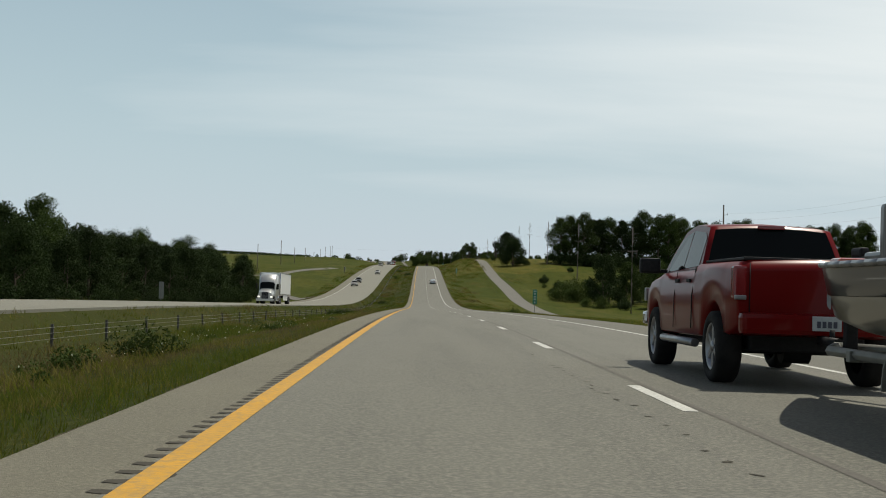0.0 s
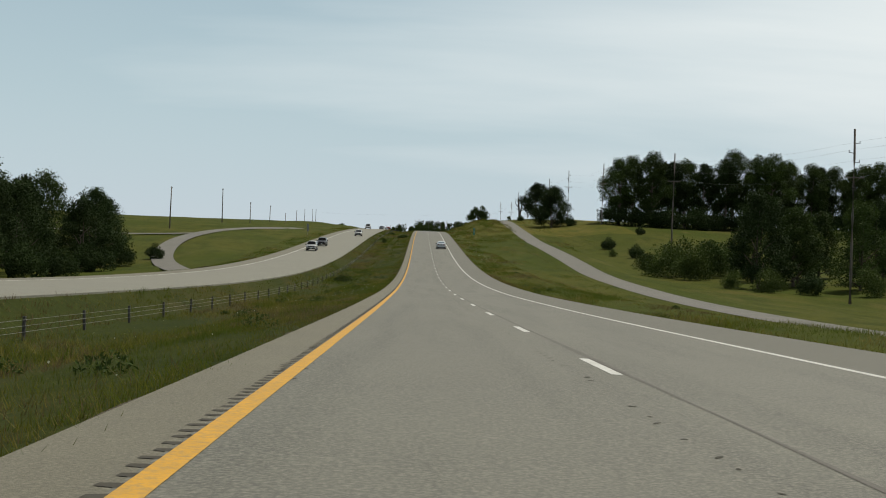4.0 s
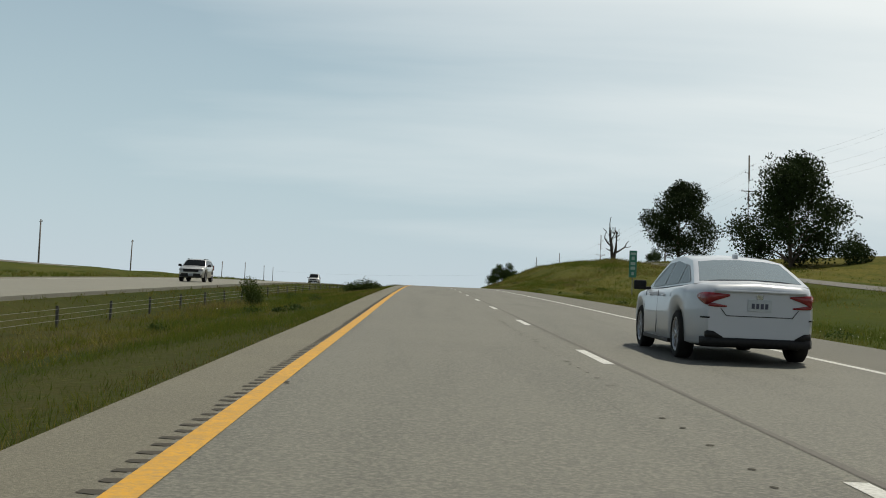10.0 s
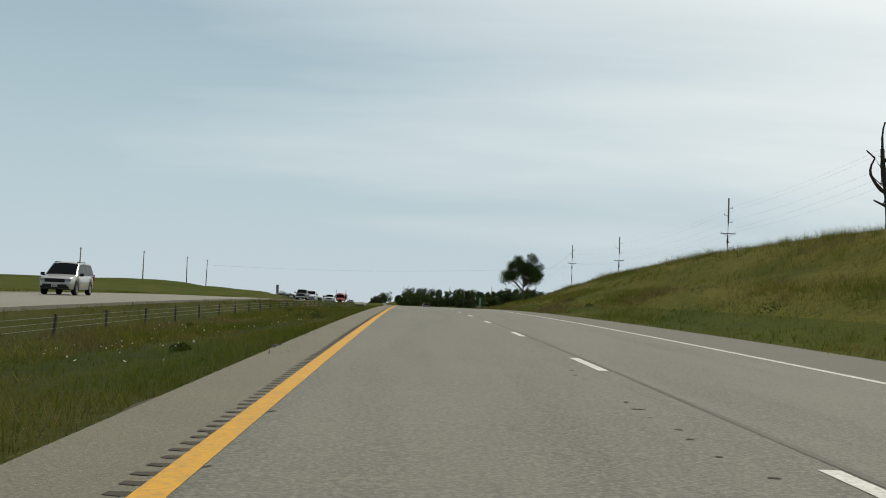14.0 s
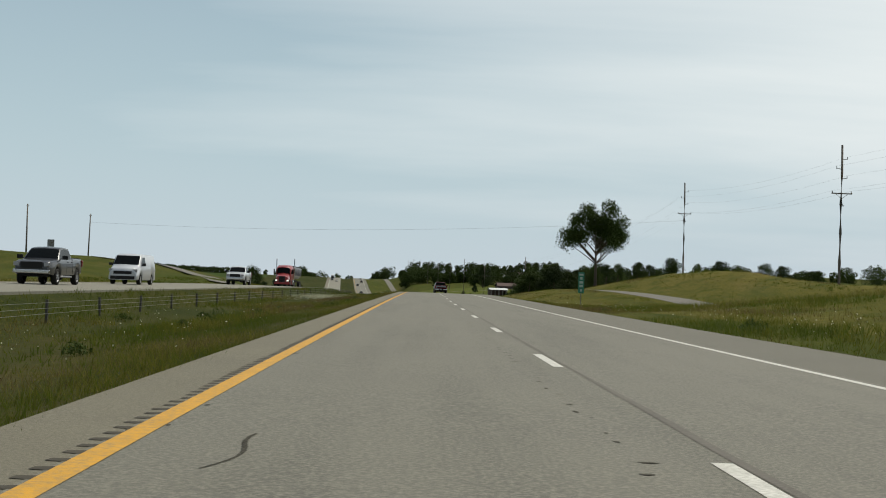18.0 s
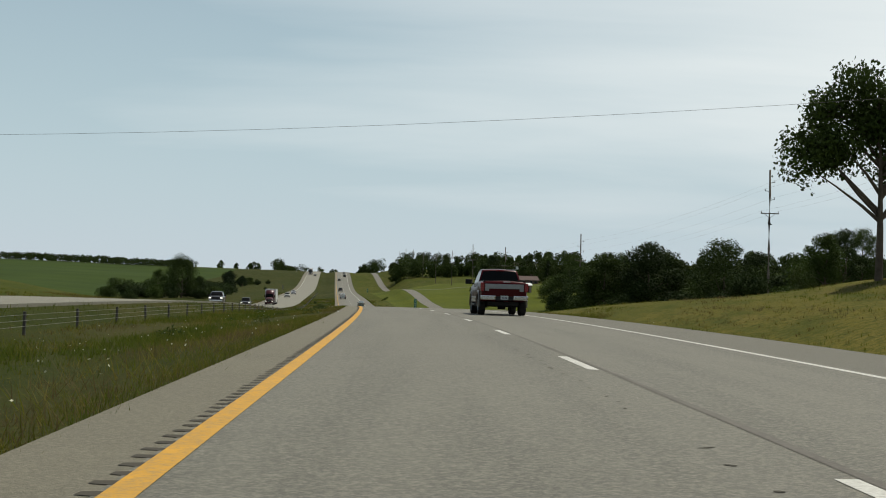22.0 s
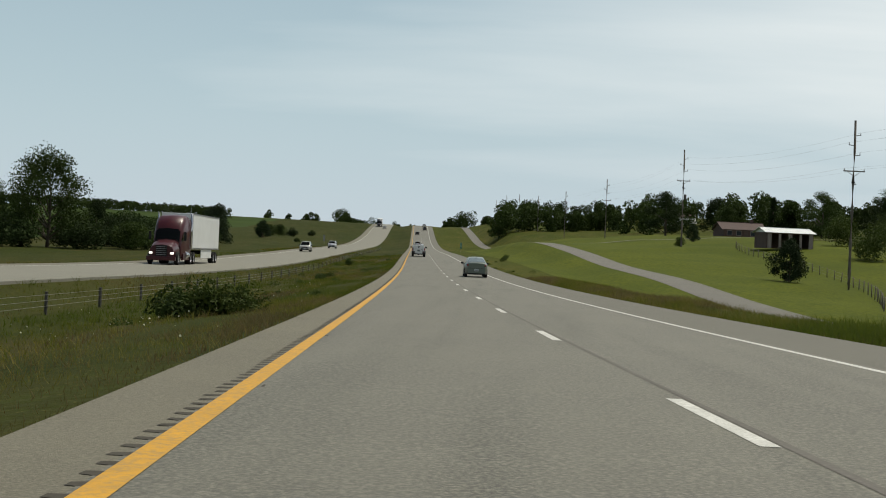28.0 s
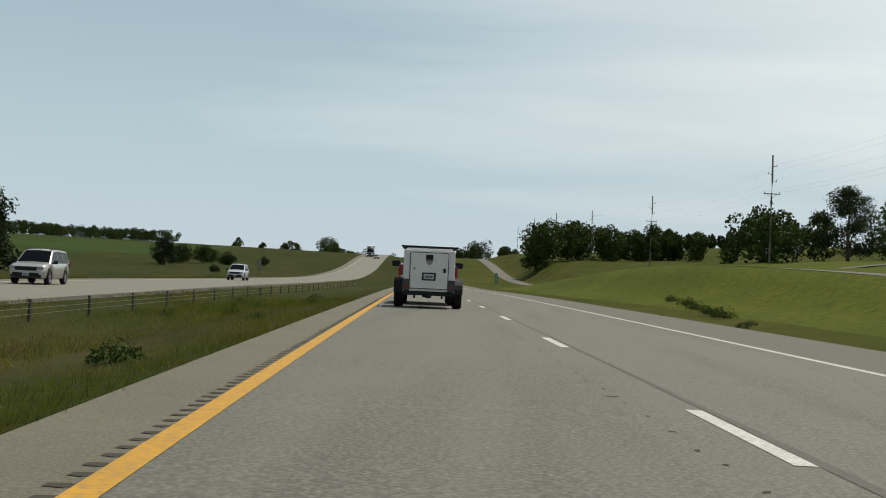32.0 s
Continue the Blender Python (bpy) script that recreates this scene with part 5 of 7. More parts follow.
def shed(m):
    root = thing("shed", m, "open-fronted red-brown shed with a white sheet-metal roof", "shed")
    w, d, h = 8.4, 5.0, 2.7
    bm = bmesh.new()
    box(bm, (0, d / 2, h / 2), (w, 0.12, h))
    part("back_wall", bm, M["barn_wall"], root)
    for x in (-w / 2, w / 2):
        bm = bmesh.new()
        box(bm, (x, 0, h / 2), (0.12, d - 0.14, h))
        part("side_wall", bm, M["barn_wall"], root)
    for i in range(5):
        bm = bmesh.new()
        box(bm, (-w / 2 + 0.45 + i * (w - 0.9) / 4, -d / 2, h / 2 - 0.05), (0.42 if i % 2 else 0.7, 0.16, h - 0.1), 0.01)
        part("front_post", bm, M["barn_post"], root, "grey boarded post")
    bm = bmesh.new()
    box(bm, (0, -d / 2 + 0.02, h - 0.12), (w - 0.2, 0.2, 0.24), 0.01)
    part("lintel", bm, M["barn_wall"], root)
    for sgn in (-1, 1):
        bm = bmesh.new()
        box(bm, (0, 0, 0), (w + 0.9, d / 2 + 0.62, 0.06), 0.01, rot=Matrix.Rotation(sgn * -0.3, 3, "X"))
        for i in range(18):
            box(bm, (-w / 2 - 0.3 + i * (w + .6) / 17, 0, 0.045), (0.05, d / 2 + 0.5, 0.03), rot=Matrix.Rotation(sgn * -0.3, 3, "X"))
        o = part("roof", bm, M["tin"], root, "white ribbed sheet roof")
        o.location = (0, sgn * (d / 4 + 0.1), h + 0.42)
    for x in (-w / 2, w / 2):
        bm = bmesh.new()
        v = [bm.verts.new(q) for q in ((x, -d / 2, h), (x, d / 2, h), (x, 0, h + 0.78))]
        v2 = [bm.verts.new(q.co + Vector((0.08, 0, 0))) for q in v]
        bm.faces.new(v[::-1]), bm.faces.new(v2)
        for i in range(3):
            bm.faces.new((v[i], v[(i + 1) % 3], v2[(i + 1) % 3], v2[i]))
        part("gable", bm, M["trim_white"], root, "pale gable end")
    return root


def house(m, w, d, h, wall, label):
    root = thing("house", m, label, "house")
    bm = bmesh.new()
    box(bm, (0, 0, h / 2 - 0.3), (w, d, h + 0.6))
    part("wall", bm, M[wall], root)
    for sgn in (-1, 1):
        bm = bmesh.new()
        box(bm, (0, 0, 0), (w + 1, d / 2 + 0.8, 0.14), rot=Matrix.Rotation(sgn * -0.42, 3, "X"))
        o = part("roof", bm, M["shingle"], root, "brown shingled roof slope")
        o.location = (0, sgn * d / 4, h + d * 0.1)
    for x in (-w / 2 + .1, w / 2 - .1):
        bm = bmesh.new()
        v = [bm.verts.new(q) for q in ((x - .06, -d / 2, h), (x - .06, d / 2, h), (x - .06, 0, h + d * .21))]
        v2 = [bm.verts.new(q.co + Vector((.12, 0, 0))) for q in v]
        bm.faces.new(v[::-1]), bm.faces.new(v2)
        for i in range(3):
            bm.faces.new((v[i], v[(i + 1) % 3], v2[(i + 1) % 3], v2[i]))
        part("gable", bm, M[wall], root)
    for x in (-w * .36, -w * .14, w * .2, w * .38):
        bm = bmesh.new()
        box(bm, (x, -d / 2 - .03, 1.45), (1.3, .1, 1.2), .02)
        wf = part("window", bm, M["barn_post" if wall == "brick" else "trim_white"], root, "window frame")
        bm = bmesh.new()
        box(bm, (x, -d / 2 - .085, 1.45), (1.1, .02, 1.0))
        part("pane", bm, M["win"], wf)
    bm = bmesh.new()
    box(bm, (w * .03, -d / 2 - .04, 1.0), (.95, .09, 2.0), .02)
    part("door", bm, M["barn_wall" if wall == "brick" else "trim_white"], root, "front door")
    bm = bmesh.new()
    box(bm, (w * .3, .3, h + d * .22), (.7, .7, 1.5), .02)
    part("chimney", bm, M["brick"], root)
    return root


shed(Matrix.Translation(at(64.5, 1289)) @ pose(0, 0, 0, 0, 0, 12))
house(Matrix.Translation(at(81, 1383, -0.5)) @ pose(0, 0, 0, 0, 0, 8), 10.5, 8, 2.4, "brick", "long low brown brick farmhouse with a shingled roof")
house(Matrix.Translation(at(120, 1640)) @ pose(0, 0, 0, 0, 0, -20), 14, 9, 3.2, "trim_white", "pale distant farmhouse among trees")
# farm fence
ff = thing("farm_fence", Matrix(), "wire fence on weathered wooden posts across the pasture", "fence")
bm = bmesh.new()
tube(bm, (0, 0, -0.3), (0, 0, 1.25), .06, .05, 7)
fp0 = part("post", bm, M["wood_post"], ff)
fpts = [at(40 + 22 * t + 4 * math.sin(5 * t), 1176 + 120 * t) for t in np.linspace(0, 1, 34)]
for i, p in enumerate(fpts):
    o = fp0 if i == 0 else new("post", fp0.data)
    o.parent = ff
    o.matrix_basis = Matrix.Translation(p) @ pose(0, 0, 0, rt.normal(0, 3), rt.normal(0, 3), 0)
for h in (.35, .7, 1.1):
    bm = bmesh.new()
    skin(bm, [p + Vector((0, 0, h)) for p in fpts], .012, 3)
    part("wire", bm, M["wire"], ff)


# ---- litter on the shoulder ----
def scrap(u, s, size, mat, label, seed):
    """A torn, curled strip."""
    rs = np.random.default_rng(seed)
    bm = bmesh.new()
    rows = []
    for i in range(7):
        a = i / 6
        w = size * 0.3 * (0.6 + 0.8 * rs.random())
        z = 0.02 + size * 0.22 * math.sin(a * 2.4) * rs.uniform(.6, 1.2)
        rows.append([bm.verts.new((size * (a - .5), y * w, z + k * 0.012)) for k in (0, 1) for y in (-1, 1)])
    for a, b in zip(rows[:-1], rows[1:]):
        for i, j in ((0, 1), (1, 3), (3, 2), (2, 0)):
            bm.faces.new((a[i], a[j], b[j], b[i]))
    for q in (rows[0], rows[-1]):
        bm.faces.new((q[0], q[1], q[3], q[2]))
    bmesh.ops.recalc_face_normals(bm, faces=bm.faces)
    o = part("road_litter", bm, mat)
    o.matrix_world = Matrix.Translation((float(road_x(s)) + u, s, float(road_z(s)) - 0.005)) @ pose(0, 0, 0, 0, 0, rs.uniform(0, 180))
    tagged(o, label, "litter")


M["rubber"] = material("torn_rubber", (0.012, 0.012, 0.012), 0.8, vary=(0.025, 0.024, 0.023), scale=9)
M["paper"] = material("white_litter", (0.6, 0.6, 0.58), 0.7, vary=(0.45, 0.45, 0.43), scale=20)
scrap(-0.84, 553.5, 0.13, M["rubber"], "torn black rubber strip at the shoulder's edge", 1)
scrap(-0.8, 312.2, 0.13, M["rubber"], "curled black rubber scrap at the shoulder's edge", 2)
scrap(-0.84, 891, 0.07, M["paper"], "small white litter at the shoulder's edge", 3)

# ---- vehicles ----


def paint(name, c, rough=0.35, metal=0.0, coat=0.6, spec=0.3):
    return material(name, c, rough, metal, spec=spec, vary=tuple(v * 0.93 for v in c), scale=0.8, coat=coat)


M["p_white"] = paint("white_car_paint", (0.42, 0.44, 0.47))
M["p_red"] = paint("red_truck_paint", (0.12, 0.004, 0.004), 0.3, coat=0.15, spec=0.08)
M["p_maroon"] = paint("maroon_truck_paint", (0.045, 0.003, 0.005), 0.3, coat=0.12, spec=0.06)
M["p_green"] = paint("pale_sage_car_paint", (0.11, 0.135, 0.115), metal=0.4)
M["p_silver"] = paint("silver_car_paint", (0.42, 0.42, 0.4), metal=0.6)
M["p_dark"] = paint("dark_grey_car_paint", (0.035, 0.037, 0.042), metal=0.3)
M["p_black"] = paint("black_car_paint", (0.014, 0.014, 0.016))
M["p_semi"] = paint("dark_red_cab_paint", (0.045, 0.005, 0.008), coat=0.15)
M["p_semired"] = paint("bright_red_cab_paint", (0.22, 0.012, 0.012))
M["p_beige"] = paint("beige_hull_paint", (0.24, 0.205, 0.15))
M["p_tan"] = paint("bronze_trim_paint", (0.085, 0.07, 0.058), metal=0.4)
M["tyre"] = material("tyre_rubber", (0.01, 0.01, 0.01), 0.85, spec=0.15, vary=(0.022, 0.021, 0.02), scale=4, bump=0.3, bump_scale=30)
M["rim"] = material("alloy_rim", (0.3, 0.3, 0.31), 0.35, metal=0.85, vary=(0.2, 0.2, 0.21), scale=4)
M["chrome"] = material("chrome", (0.5, 0.5, 0.51), 0.16, metal=1.0)
M["plastic"] = material("black_plastic", (0.01, 0.01, 0.011), 0.6, fine=(0.016, 0.016, 0.016), fine_scale=20, spec=0.2)
M["satin"] = material("satin_metal_trim", (0.2, 0.21, 0.22), 0.28, metal=1.0, vary=(0.16, 0.17, 0.18), scale=3)
M["glass"] = material("tinted_car_glass", (0.004, 0.005, 0.005), 0.04, spec=0.09)
# bright sky reflection on rear glass, put into a pale part-metal base colour
M["glass_sky"] = material("sky_toned_rear_glass", (0.27, 0.32, 0.32), 0.1, metal=0.65)
M["tail"] = material("red_tail_lens", (0.17, 0.006, 0.008), 0.2, coat=0.3)
M["amber"] = material("orange_red_lens", (0.42, 0.06, 0.02), 0.25, coat=0.8)
M["plate"] = material("licence_plate", (0.36, 0.39, 0.4), 0.5, fine=(0.3, 0.33, 0.35), fine_scale=12)
M["ink"] = material("dark_print", (0.04, 0.045, 0.07), 0.6)
M["van_body"] = material("white_trailer_panel", (0.62, 0.63, 0.62), 0.45, vary=(0.55, 0.56, 0.55), scale=0.5, coat=0.2)
M["lamp_on"] = bpy.data.materials.new("lit_headlamp")
M["lamp_on"].use_nodes = True
_b = M["lamp_on"].node_tree.nodes["Principled BSDF"]
_b.inputs["Base Color"].default_value = (0.8, 0.8, 0.78, 1)
_b.inputs["Emission Color"].default_value = (1, 0.93, 0.8, 1)
_b.inputs["Emission Strength"].default_value = 1.2
_b.inputs["Roughness"].default_value = 0.2


def loft(bm, secs, mi=0, cap=True):
    """Skin a row of half sections (points from the keel to the ridge, x >= 0), mirrored."""
    rings = []
    for y, pts in secs:
        r = [bm.verts.new((x, y, z)) for x, z in pts]
        l = [v if abs(v.co.x) < 1e-6 else bm.verts.new((-v.co.x, y, v.co.z)) for v in r]
        rings.append((r, l))
    for (r0, l0), (r1, l1) in zip(rings[:-1], rings[1:]):
        for i in range(len(r0) - 1):
            for a, b, rev in ((r0, r1, False), (l0, l1, True)):
                q = [a[i], a[i + 1], b[i + 1], b[i]]
                q = [v for j, v in enumerate(q) if v not in q[:j]]
                if len(q) > 2:
                    f = bm.faces.new(q if not rev else q[::-1])
                    f.material_index, f.smooth = mi, True
    if cap:
        for (r, l), rev in ((rings[0], False), (rings[-1], True)):
            loop = r + [v for v in reversed(l) if v not in r]
            bm.faces.new(loop[::-1] if not rev else loop)
    bmesh.ops.recalc_face_normals(bm, faces=bm.faces)


def pl(x, pts):
    return float(np.interp(x, [p[0] for p in pts], [p[1] for p in pts]))


def plan_band(root, name, mat, length, halfw, tail_, pts, label="", proud=0.012, bow=6):
    """A skin on the tail of a car that follows its rounded plan. pts: (distance along the rear from the middle or round the corner, low, high)."""
    h2 = length / 2

    def plan(q):
        flat = halfw - tail_ - 0.05
        if abs(q) <= flat:
            return q, -h2
        a = min(1.0, (abs(q) - flat) / 0.9)
        y = -h2 + 0.75 * a ** 1.7
        e = abs(y) / h2
        return math.copysign(halfw - tail_ * e ** bow - 0.05 * e ** 3, q), y

    bm = bmesh.new()
    rows = []
    for q, lo, hi in pts:
        x, y = plan(q)
        n = Vector((x * .35, y + h2 * .4, 0)).normalized() * proud
        rows.append([bm.verts.new((x + n.x, y + n.y, lo)), bm.verts.new((x + n.x, y + n.y, hi)), bm.verts.new((x - n.x * 2, y - n.y * 2, hi)), bm.verts.new((x - n.x * 2, y - n.y * 2, lo))])
    for a, b in zip(rows[:-1], rows[1:]):
        for i in range(4):
            f = bm.faces.new((a[i], a[(i + 1) % 4], b[(i + 1) % 4], b[i]))
            f.smooth = i == 0
    bm.faces.new(rows[0]), bm.faces.new(rows[-1][::-1])
    bmesh.ops.recalc_face_normals(bm, faces=bm.faces)
    return part(name, bm, M[mat], root, label)


def body(root, length, halfw, top, bottom, axles, arch, mat, nose=0.16, tail_=0.12, label="", n=56, waist=0.55, bow=9):
    """Lower body with wheel arches, skinned along its length."""
    secs = []
    h2 = length / 2
    for i in range(n + 1):
        y = -h2 + length * i / n
        e = abs(y) / h2
        w = halfw(y) if callable(halfw) else halfw
        w -= (nose if y > 0 else tail_) * e ** (9 if y > 0 else bow) + 0.05 * e ** 3
        zt = pl(y, top)
        zb = pl(y, bottom)
        for ya in axles:
            d = abs(y - ya)
            if d < arch[1]:
                zb = max(zb, arch[0] + math.sqrt(arch[1] ** 2 - d * d))
        zb = min(zb, zt - 0.12)
        zm = max(zb + 0.06, zb + (zt - zb) * waist)
        secs.append((y, [(0, zb), (w - 0.1, zb), (w - 0.015, zb + 0.03), (w, zm), (w - 0.012, zt - (zt - zb) * 0.18), (w - 0.06, zt - 0.025), (w - 0.17, zt), (0, zt + 0.025)]))
    bm = bmesh.new()
    loft(bm, secs)
    return part("body", bm, mat, root, label)


def cabin(root, prof, wb, wt, mat, pillars, rear_glass="glass", margin=0.07, roof_mat=None):
    """Greenhouse. prof: rear foot, rear top, middle, front top, front foot, as (y, z)."""
    A, B, Md, C, D = prof
    zb, zt = min(A[1], D[1]), max(B[1], C[1], Md[1])

    def hw(z):
        t = min(1.0, max(0.0, (z - zb) / (zt - zb)))
        return wb + (wt - wb) * t ** 1.15

    bm = bmesh.new()
    ring = [A, (A[0] * .45 + B[0] * .55, A[1] * .42 + B[1] * .58), B, ((B[0] + Md[0]) / 2, (B[1] + Md[1]) / 2 + .012), Md, ((C[0] + Md[0]) / 2, (C[1] + Md[1]) / 2 + .012), C, (C[0] * .5 + D[0] * .5, C[1] * .5 + D[1] * .5 + .015), D]
    rows = []
    for y, z in ring:
        w = hw(z)
        rows.append([bm.verts.new((x * w, y + bow, z + crown)) for x, crown, bow in ((-1, 0, 0), (-.86, .018, 0), (0, .045, 0), (.86, .018, 0), (1, 0, 0))])
    for a, b in zip(rows[:-1], rows[1:]):
        for i in range(4):
            f = bm.faces.new((a[i], a[i + 1], b[i + 1], b[i]))
            f.smooth = True
    for sgn, k in ((-1, 0), (1, 4)):
        loop = [r[k] for r in rows]
        bm.faces.new(loop if sgn < 0 else loop[::-1])
    bmesh.ops.recalc_face_normals(bm, faces=bm.faces)
    part("cabin", bm, mat, root, "painted roof and pillars")

    def pane(name, pts, label="dark tinted glass"):
        b2 = bmesh.new()
        b2.faces.new([b2.verts.new(p) for p in pts])
        bmesh.ops.recalc_face_normals(b2, faces=b2.faces)
        part(name, b2, M["glass"], root, label)

    # panes on the sides, between pillars given as parts of the length
    def edge(y, upper):
        if upper:
            pts = [A, B, Md, C, D]
            return pl(y, pts) - margin
        return pl(y, [A, D]) + margin * 0.45

    y0, y1 = A[0] + margin * 2.2, D[0] - margin * 2.2
    cuts = [0.0] + list(pillars) + [1.0]
    for sgn in (-1, 1):
        for a, b in zip(cuts[:-1], cuts[1:]):
            ya, yb = y0 + (y1 - y0) * a + 0.02, y0 + (y1 - y0) * b - 0.02
            ys = np.linspace(ya, yb, 7)
            up = [(y, edge(y, True)) for y in ys if edge(y, True) > edge(y, False) + .03]
            if len(up) < 3:
                continue
            lo = [(up[0][0], edge(up[0][0], False)), (up[-1][0], edge(up[-1][0], False))]
            loop = up + [lo[1], lo[0]]
            pane("side_window", [(sgn * (hw(z) + 0.006), y, z) for y, z in loop])

    mid_r = (A[0] * .45 + B[0] * .55, A[1] * .42 + B[1] * .58)
    mid_f = (C[0] * .5 + D[0] * .5, C[1] * .5 + D[1] * .5 + .015)
    if rear_glass:
        b2 = bmesh.new()
        grid = []
        for (y, z), t in ((A, .12), (mid_r, 0), (B, .1)):
            if (y, z) == A:
                y, z = A[0] + (mid_r[0] - A[0]) * .16, A[1] + (mid_r[1] - A[1]) * .16
            if (y, z) == B:
                y, z = B[0] + (mid_r[0] - B[0]) * .16, B[1] + (mid_r[1] - B[1]) * .16
            w = hw(z) - .07
            grid.append([b2.verts.new((f * w, y - .012, z + .045 * (1 - f * f) * .9 + .012)) for f in (-1, -.6, 0, .6, 1)])
        for a, b in zip(grid[:-1], grid[1:]):
            for i in range(4):
                b2.faces.new((a[i], a[i + 1], b[i + 1], b[i])).smooth = True
        part("rear_window", b2, M[rear_glass], root, "dark tinted rear glass" if rear_glass == "glass" else "sloped rear glass with the sky reflection put into its colour")
    b2 = bmesh.new()
    grid = []
    for (y, z) in (D, mid_f, C):
        if (y, z) == D:
            y, z = D[0] + (mid_f[0] - D[0]) * .14, D[1] + (mid_f[1] - D[1]) * .14
        if (y, z) == C:
            y, z = C[0] + (mid_f[0] - C[0]) * .14, C[1] + (mid_f[1] - C[1]) * .14
        w = hw(z) - .06
        grid.append([b2.verts.new((f * w, y + .012, z + .045 * (1 - f * f) * .9 + .012)) for f in (-1, -.6, 0, .6, 1)])
    for a, b in zip(grid[:-1], grid[1:]):
        for i in range(4):
            b2.faces.new((a[i], a[i + 1], b[i + 1], b[i])).smooth = True
    part("windscreen", b2, M["glass"], root, "dark windscreen")


def lathe(bm, prof, seg=28, mi=0):
    """Turn (x, r) pairs about the x axis."""
    rings = [[bm.verts.new((x, r * math.cos(2 * math.pi * k / seg), r * math.sin(2 * math.pi * k / seg))) for k in range(seg)] for x, r in prof]
    for a, b in zip(rings[:-1], rings[1:]):
        for k in range(seg):
            f = bm.faces.new((a[k], a[(k + 1) % seg], b[(k + 1) % seg], b[k]))
            f.material_index, f.smooth = mi, True
    return rings


WHEELS = {}


def wheel(root, x, y, r, width, rim_r, spokes=6, rim="rim"):
    key = (r, width, rim_r, spokes, rim)
    if key not in WHEELS:
        bm = bmesh.new()
        h = width / 2
        lathe(bm, [(-h * .8, rim_r), (-h, rim_r * 1.08), (-h, r * .9), (-h * .82, r * .985), (-h * .3, r), (h * .3, r), (h * .82, r * .985), (h, r * .9), (h, rim_r * 1.08), (h * .8, rim_r)])
        bmesh.ops.recalc_face_normals(bm, faces=bm.faces)
        me1 = bpy.data.meshes.new("wheel")
        bm.to_mesh(me1), bm.free()
        me1.materials.append(M["tyre"])
        bm = bmesh.new()
        rg = lathe(bm, [(h * .86, rim_r * 1.03), (h * .9, rim_r), (h * .8, rim_r * .92), (h * .2, rim_r * .88), (h * .1, rim_r * .2)])
        for k in range(spokes):
            a = 2 * math.pi * k / spokes
            rot = Matrix.Rotation(a, 3, "X")
            box(bm, rot @ Vector((h * .62, 0, rim_r * .52)), (h * .3, rim_r * (.24 if spokes < 9 else .12), rim_r * .86), 0.008, rot=rot)
        rr = lathe(bm, [(h * .62, rim_r * .26), (h * .86, rim_r * .22), (h * .9, .01)], 14)
        bmesh.ops.recalc_face_normals(bm, faces=bm.faces)
        me2 = bpy.data.meshes.new("rim")
        bm.to_mesh(me2), bm.free()
        me2.materials.append(M[rim])
        WHEELS[key] = (me1, me2)
    me1, me2 = WHEELS[key]
    w = new("wheel", me1)
    w.parent = root
    w.matrix_basis = pose(x, y, r, 0, 0, 180 if x < 0 else 0)
    w["label"] = "black rubber tyre"
    q = new("rim", me2)
    q.parent = w
    q["label"] = "spoked wheel rim"
    return w


def bits(root, name, mat, boxes, label="", bevel=0.012):
    """Small shaped pieces of one part each."""
    for c, size in boxes:
        bm = bmesh.new()
        box(bm, (0, 0, 0), size, min(bevel, min(size) * 0.3))
        o = part(name, bm, M[mat], root, label)
        o.location = c
    return


def plate(root, x, y, z, back=True):
    s_ = -1 if back else 1
    bm = bmesh.new()
    box(bm, (x, y, z), (.32, .015, .16), .004)
    p = part("licence_plate", bm, M["plate"], root, "pale licence plate")
    bm = bmesh.new()
    for i in range(4):
        box(bm, (x - .09 + .06 * i, y + s_ * .01, z - .01), (.04, .006, .07))
    part("print_bar", bm, M["ink"], p, "dark bars of print")


def under(root, y0, y1, w, z, h=.22):
    bm = bmesh.new()
    box(bm, (0, (y0 + y1) / 2, z), (w, y1 - y0, h), .03)
    part("underbody", bm, M["plastic"], root, "dark underbody")


def mirrors(root, x, y, z, s=1.0, mat="plastic"):
    for sg in (-1, 1):
        bm = bmesh.new()
        box(bm, (sg * (x + .1 * s), y, z), (.2 * s, .09 * s, .15 * s), .025 * s)
        box(bm, (sg * (x - .01), y + .02, z - .05 * s), (.14 * s, .05, .05), .01)
        part("wing_mirror", bm, M[mat], root, "dark wing mirror")


def seam(root, pts, r=.006):
    bm = bmesh.new()
    for a, b in zip(pts[:-1], pts[1:]):
        tube(bm, a, b, r, seg=4)
    part("panel_gap", bm, M["plastic"], root, "dark panel gap")


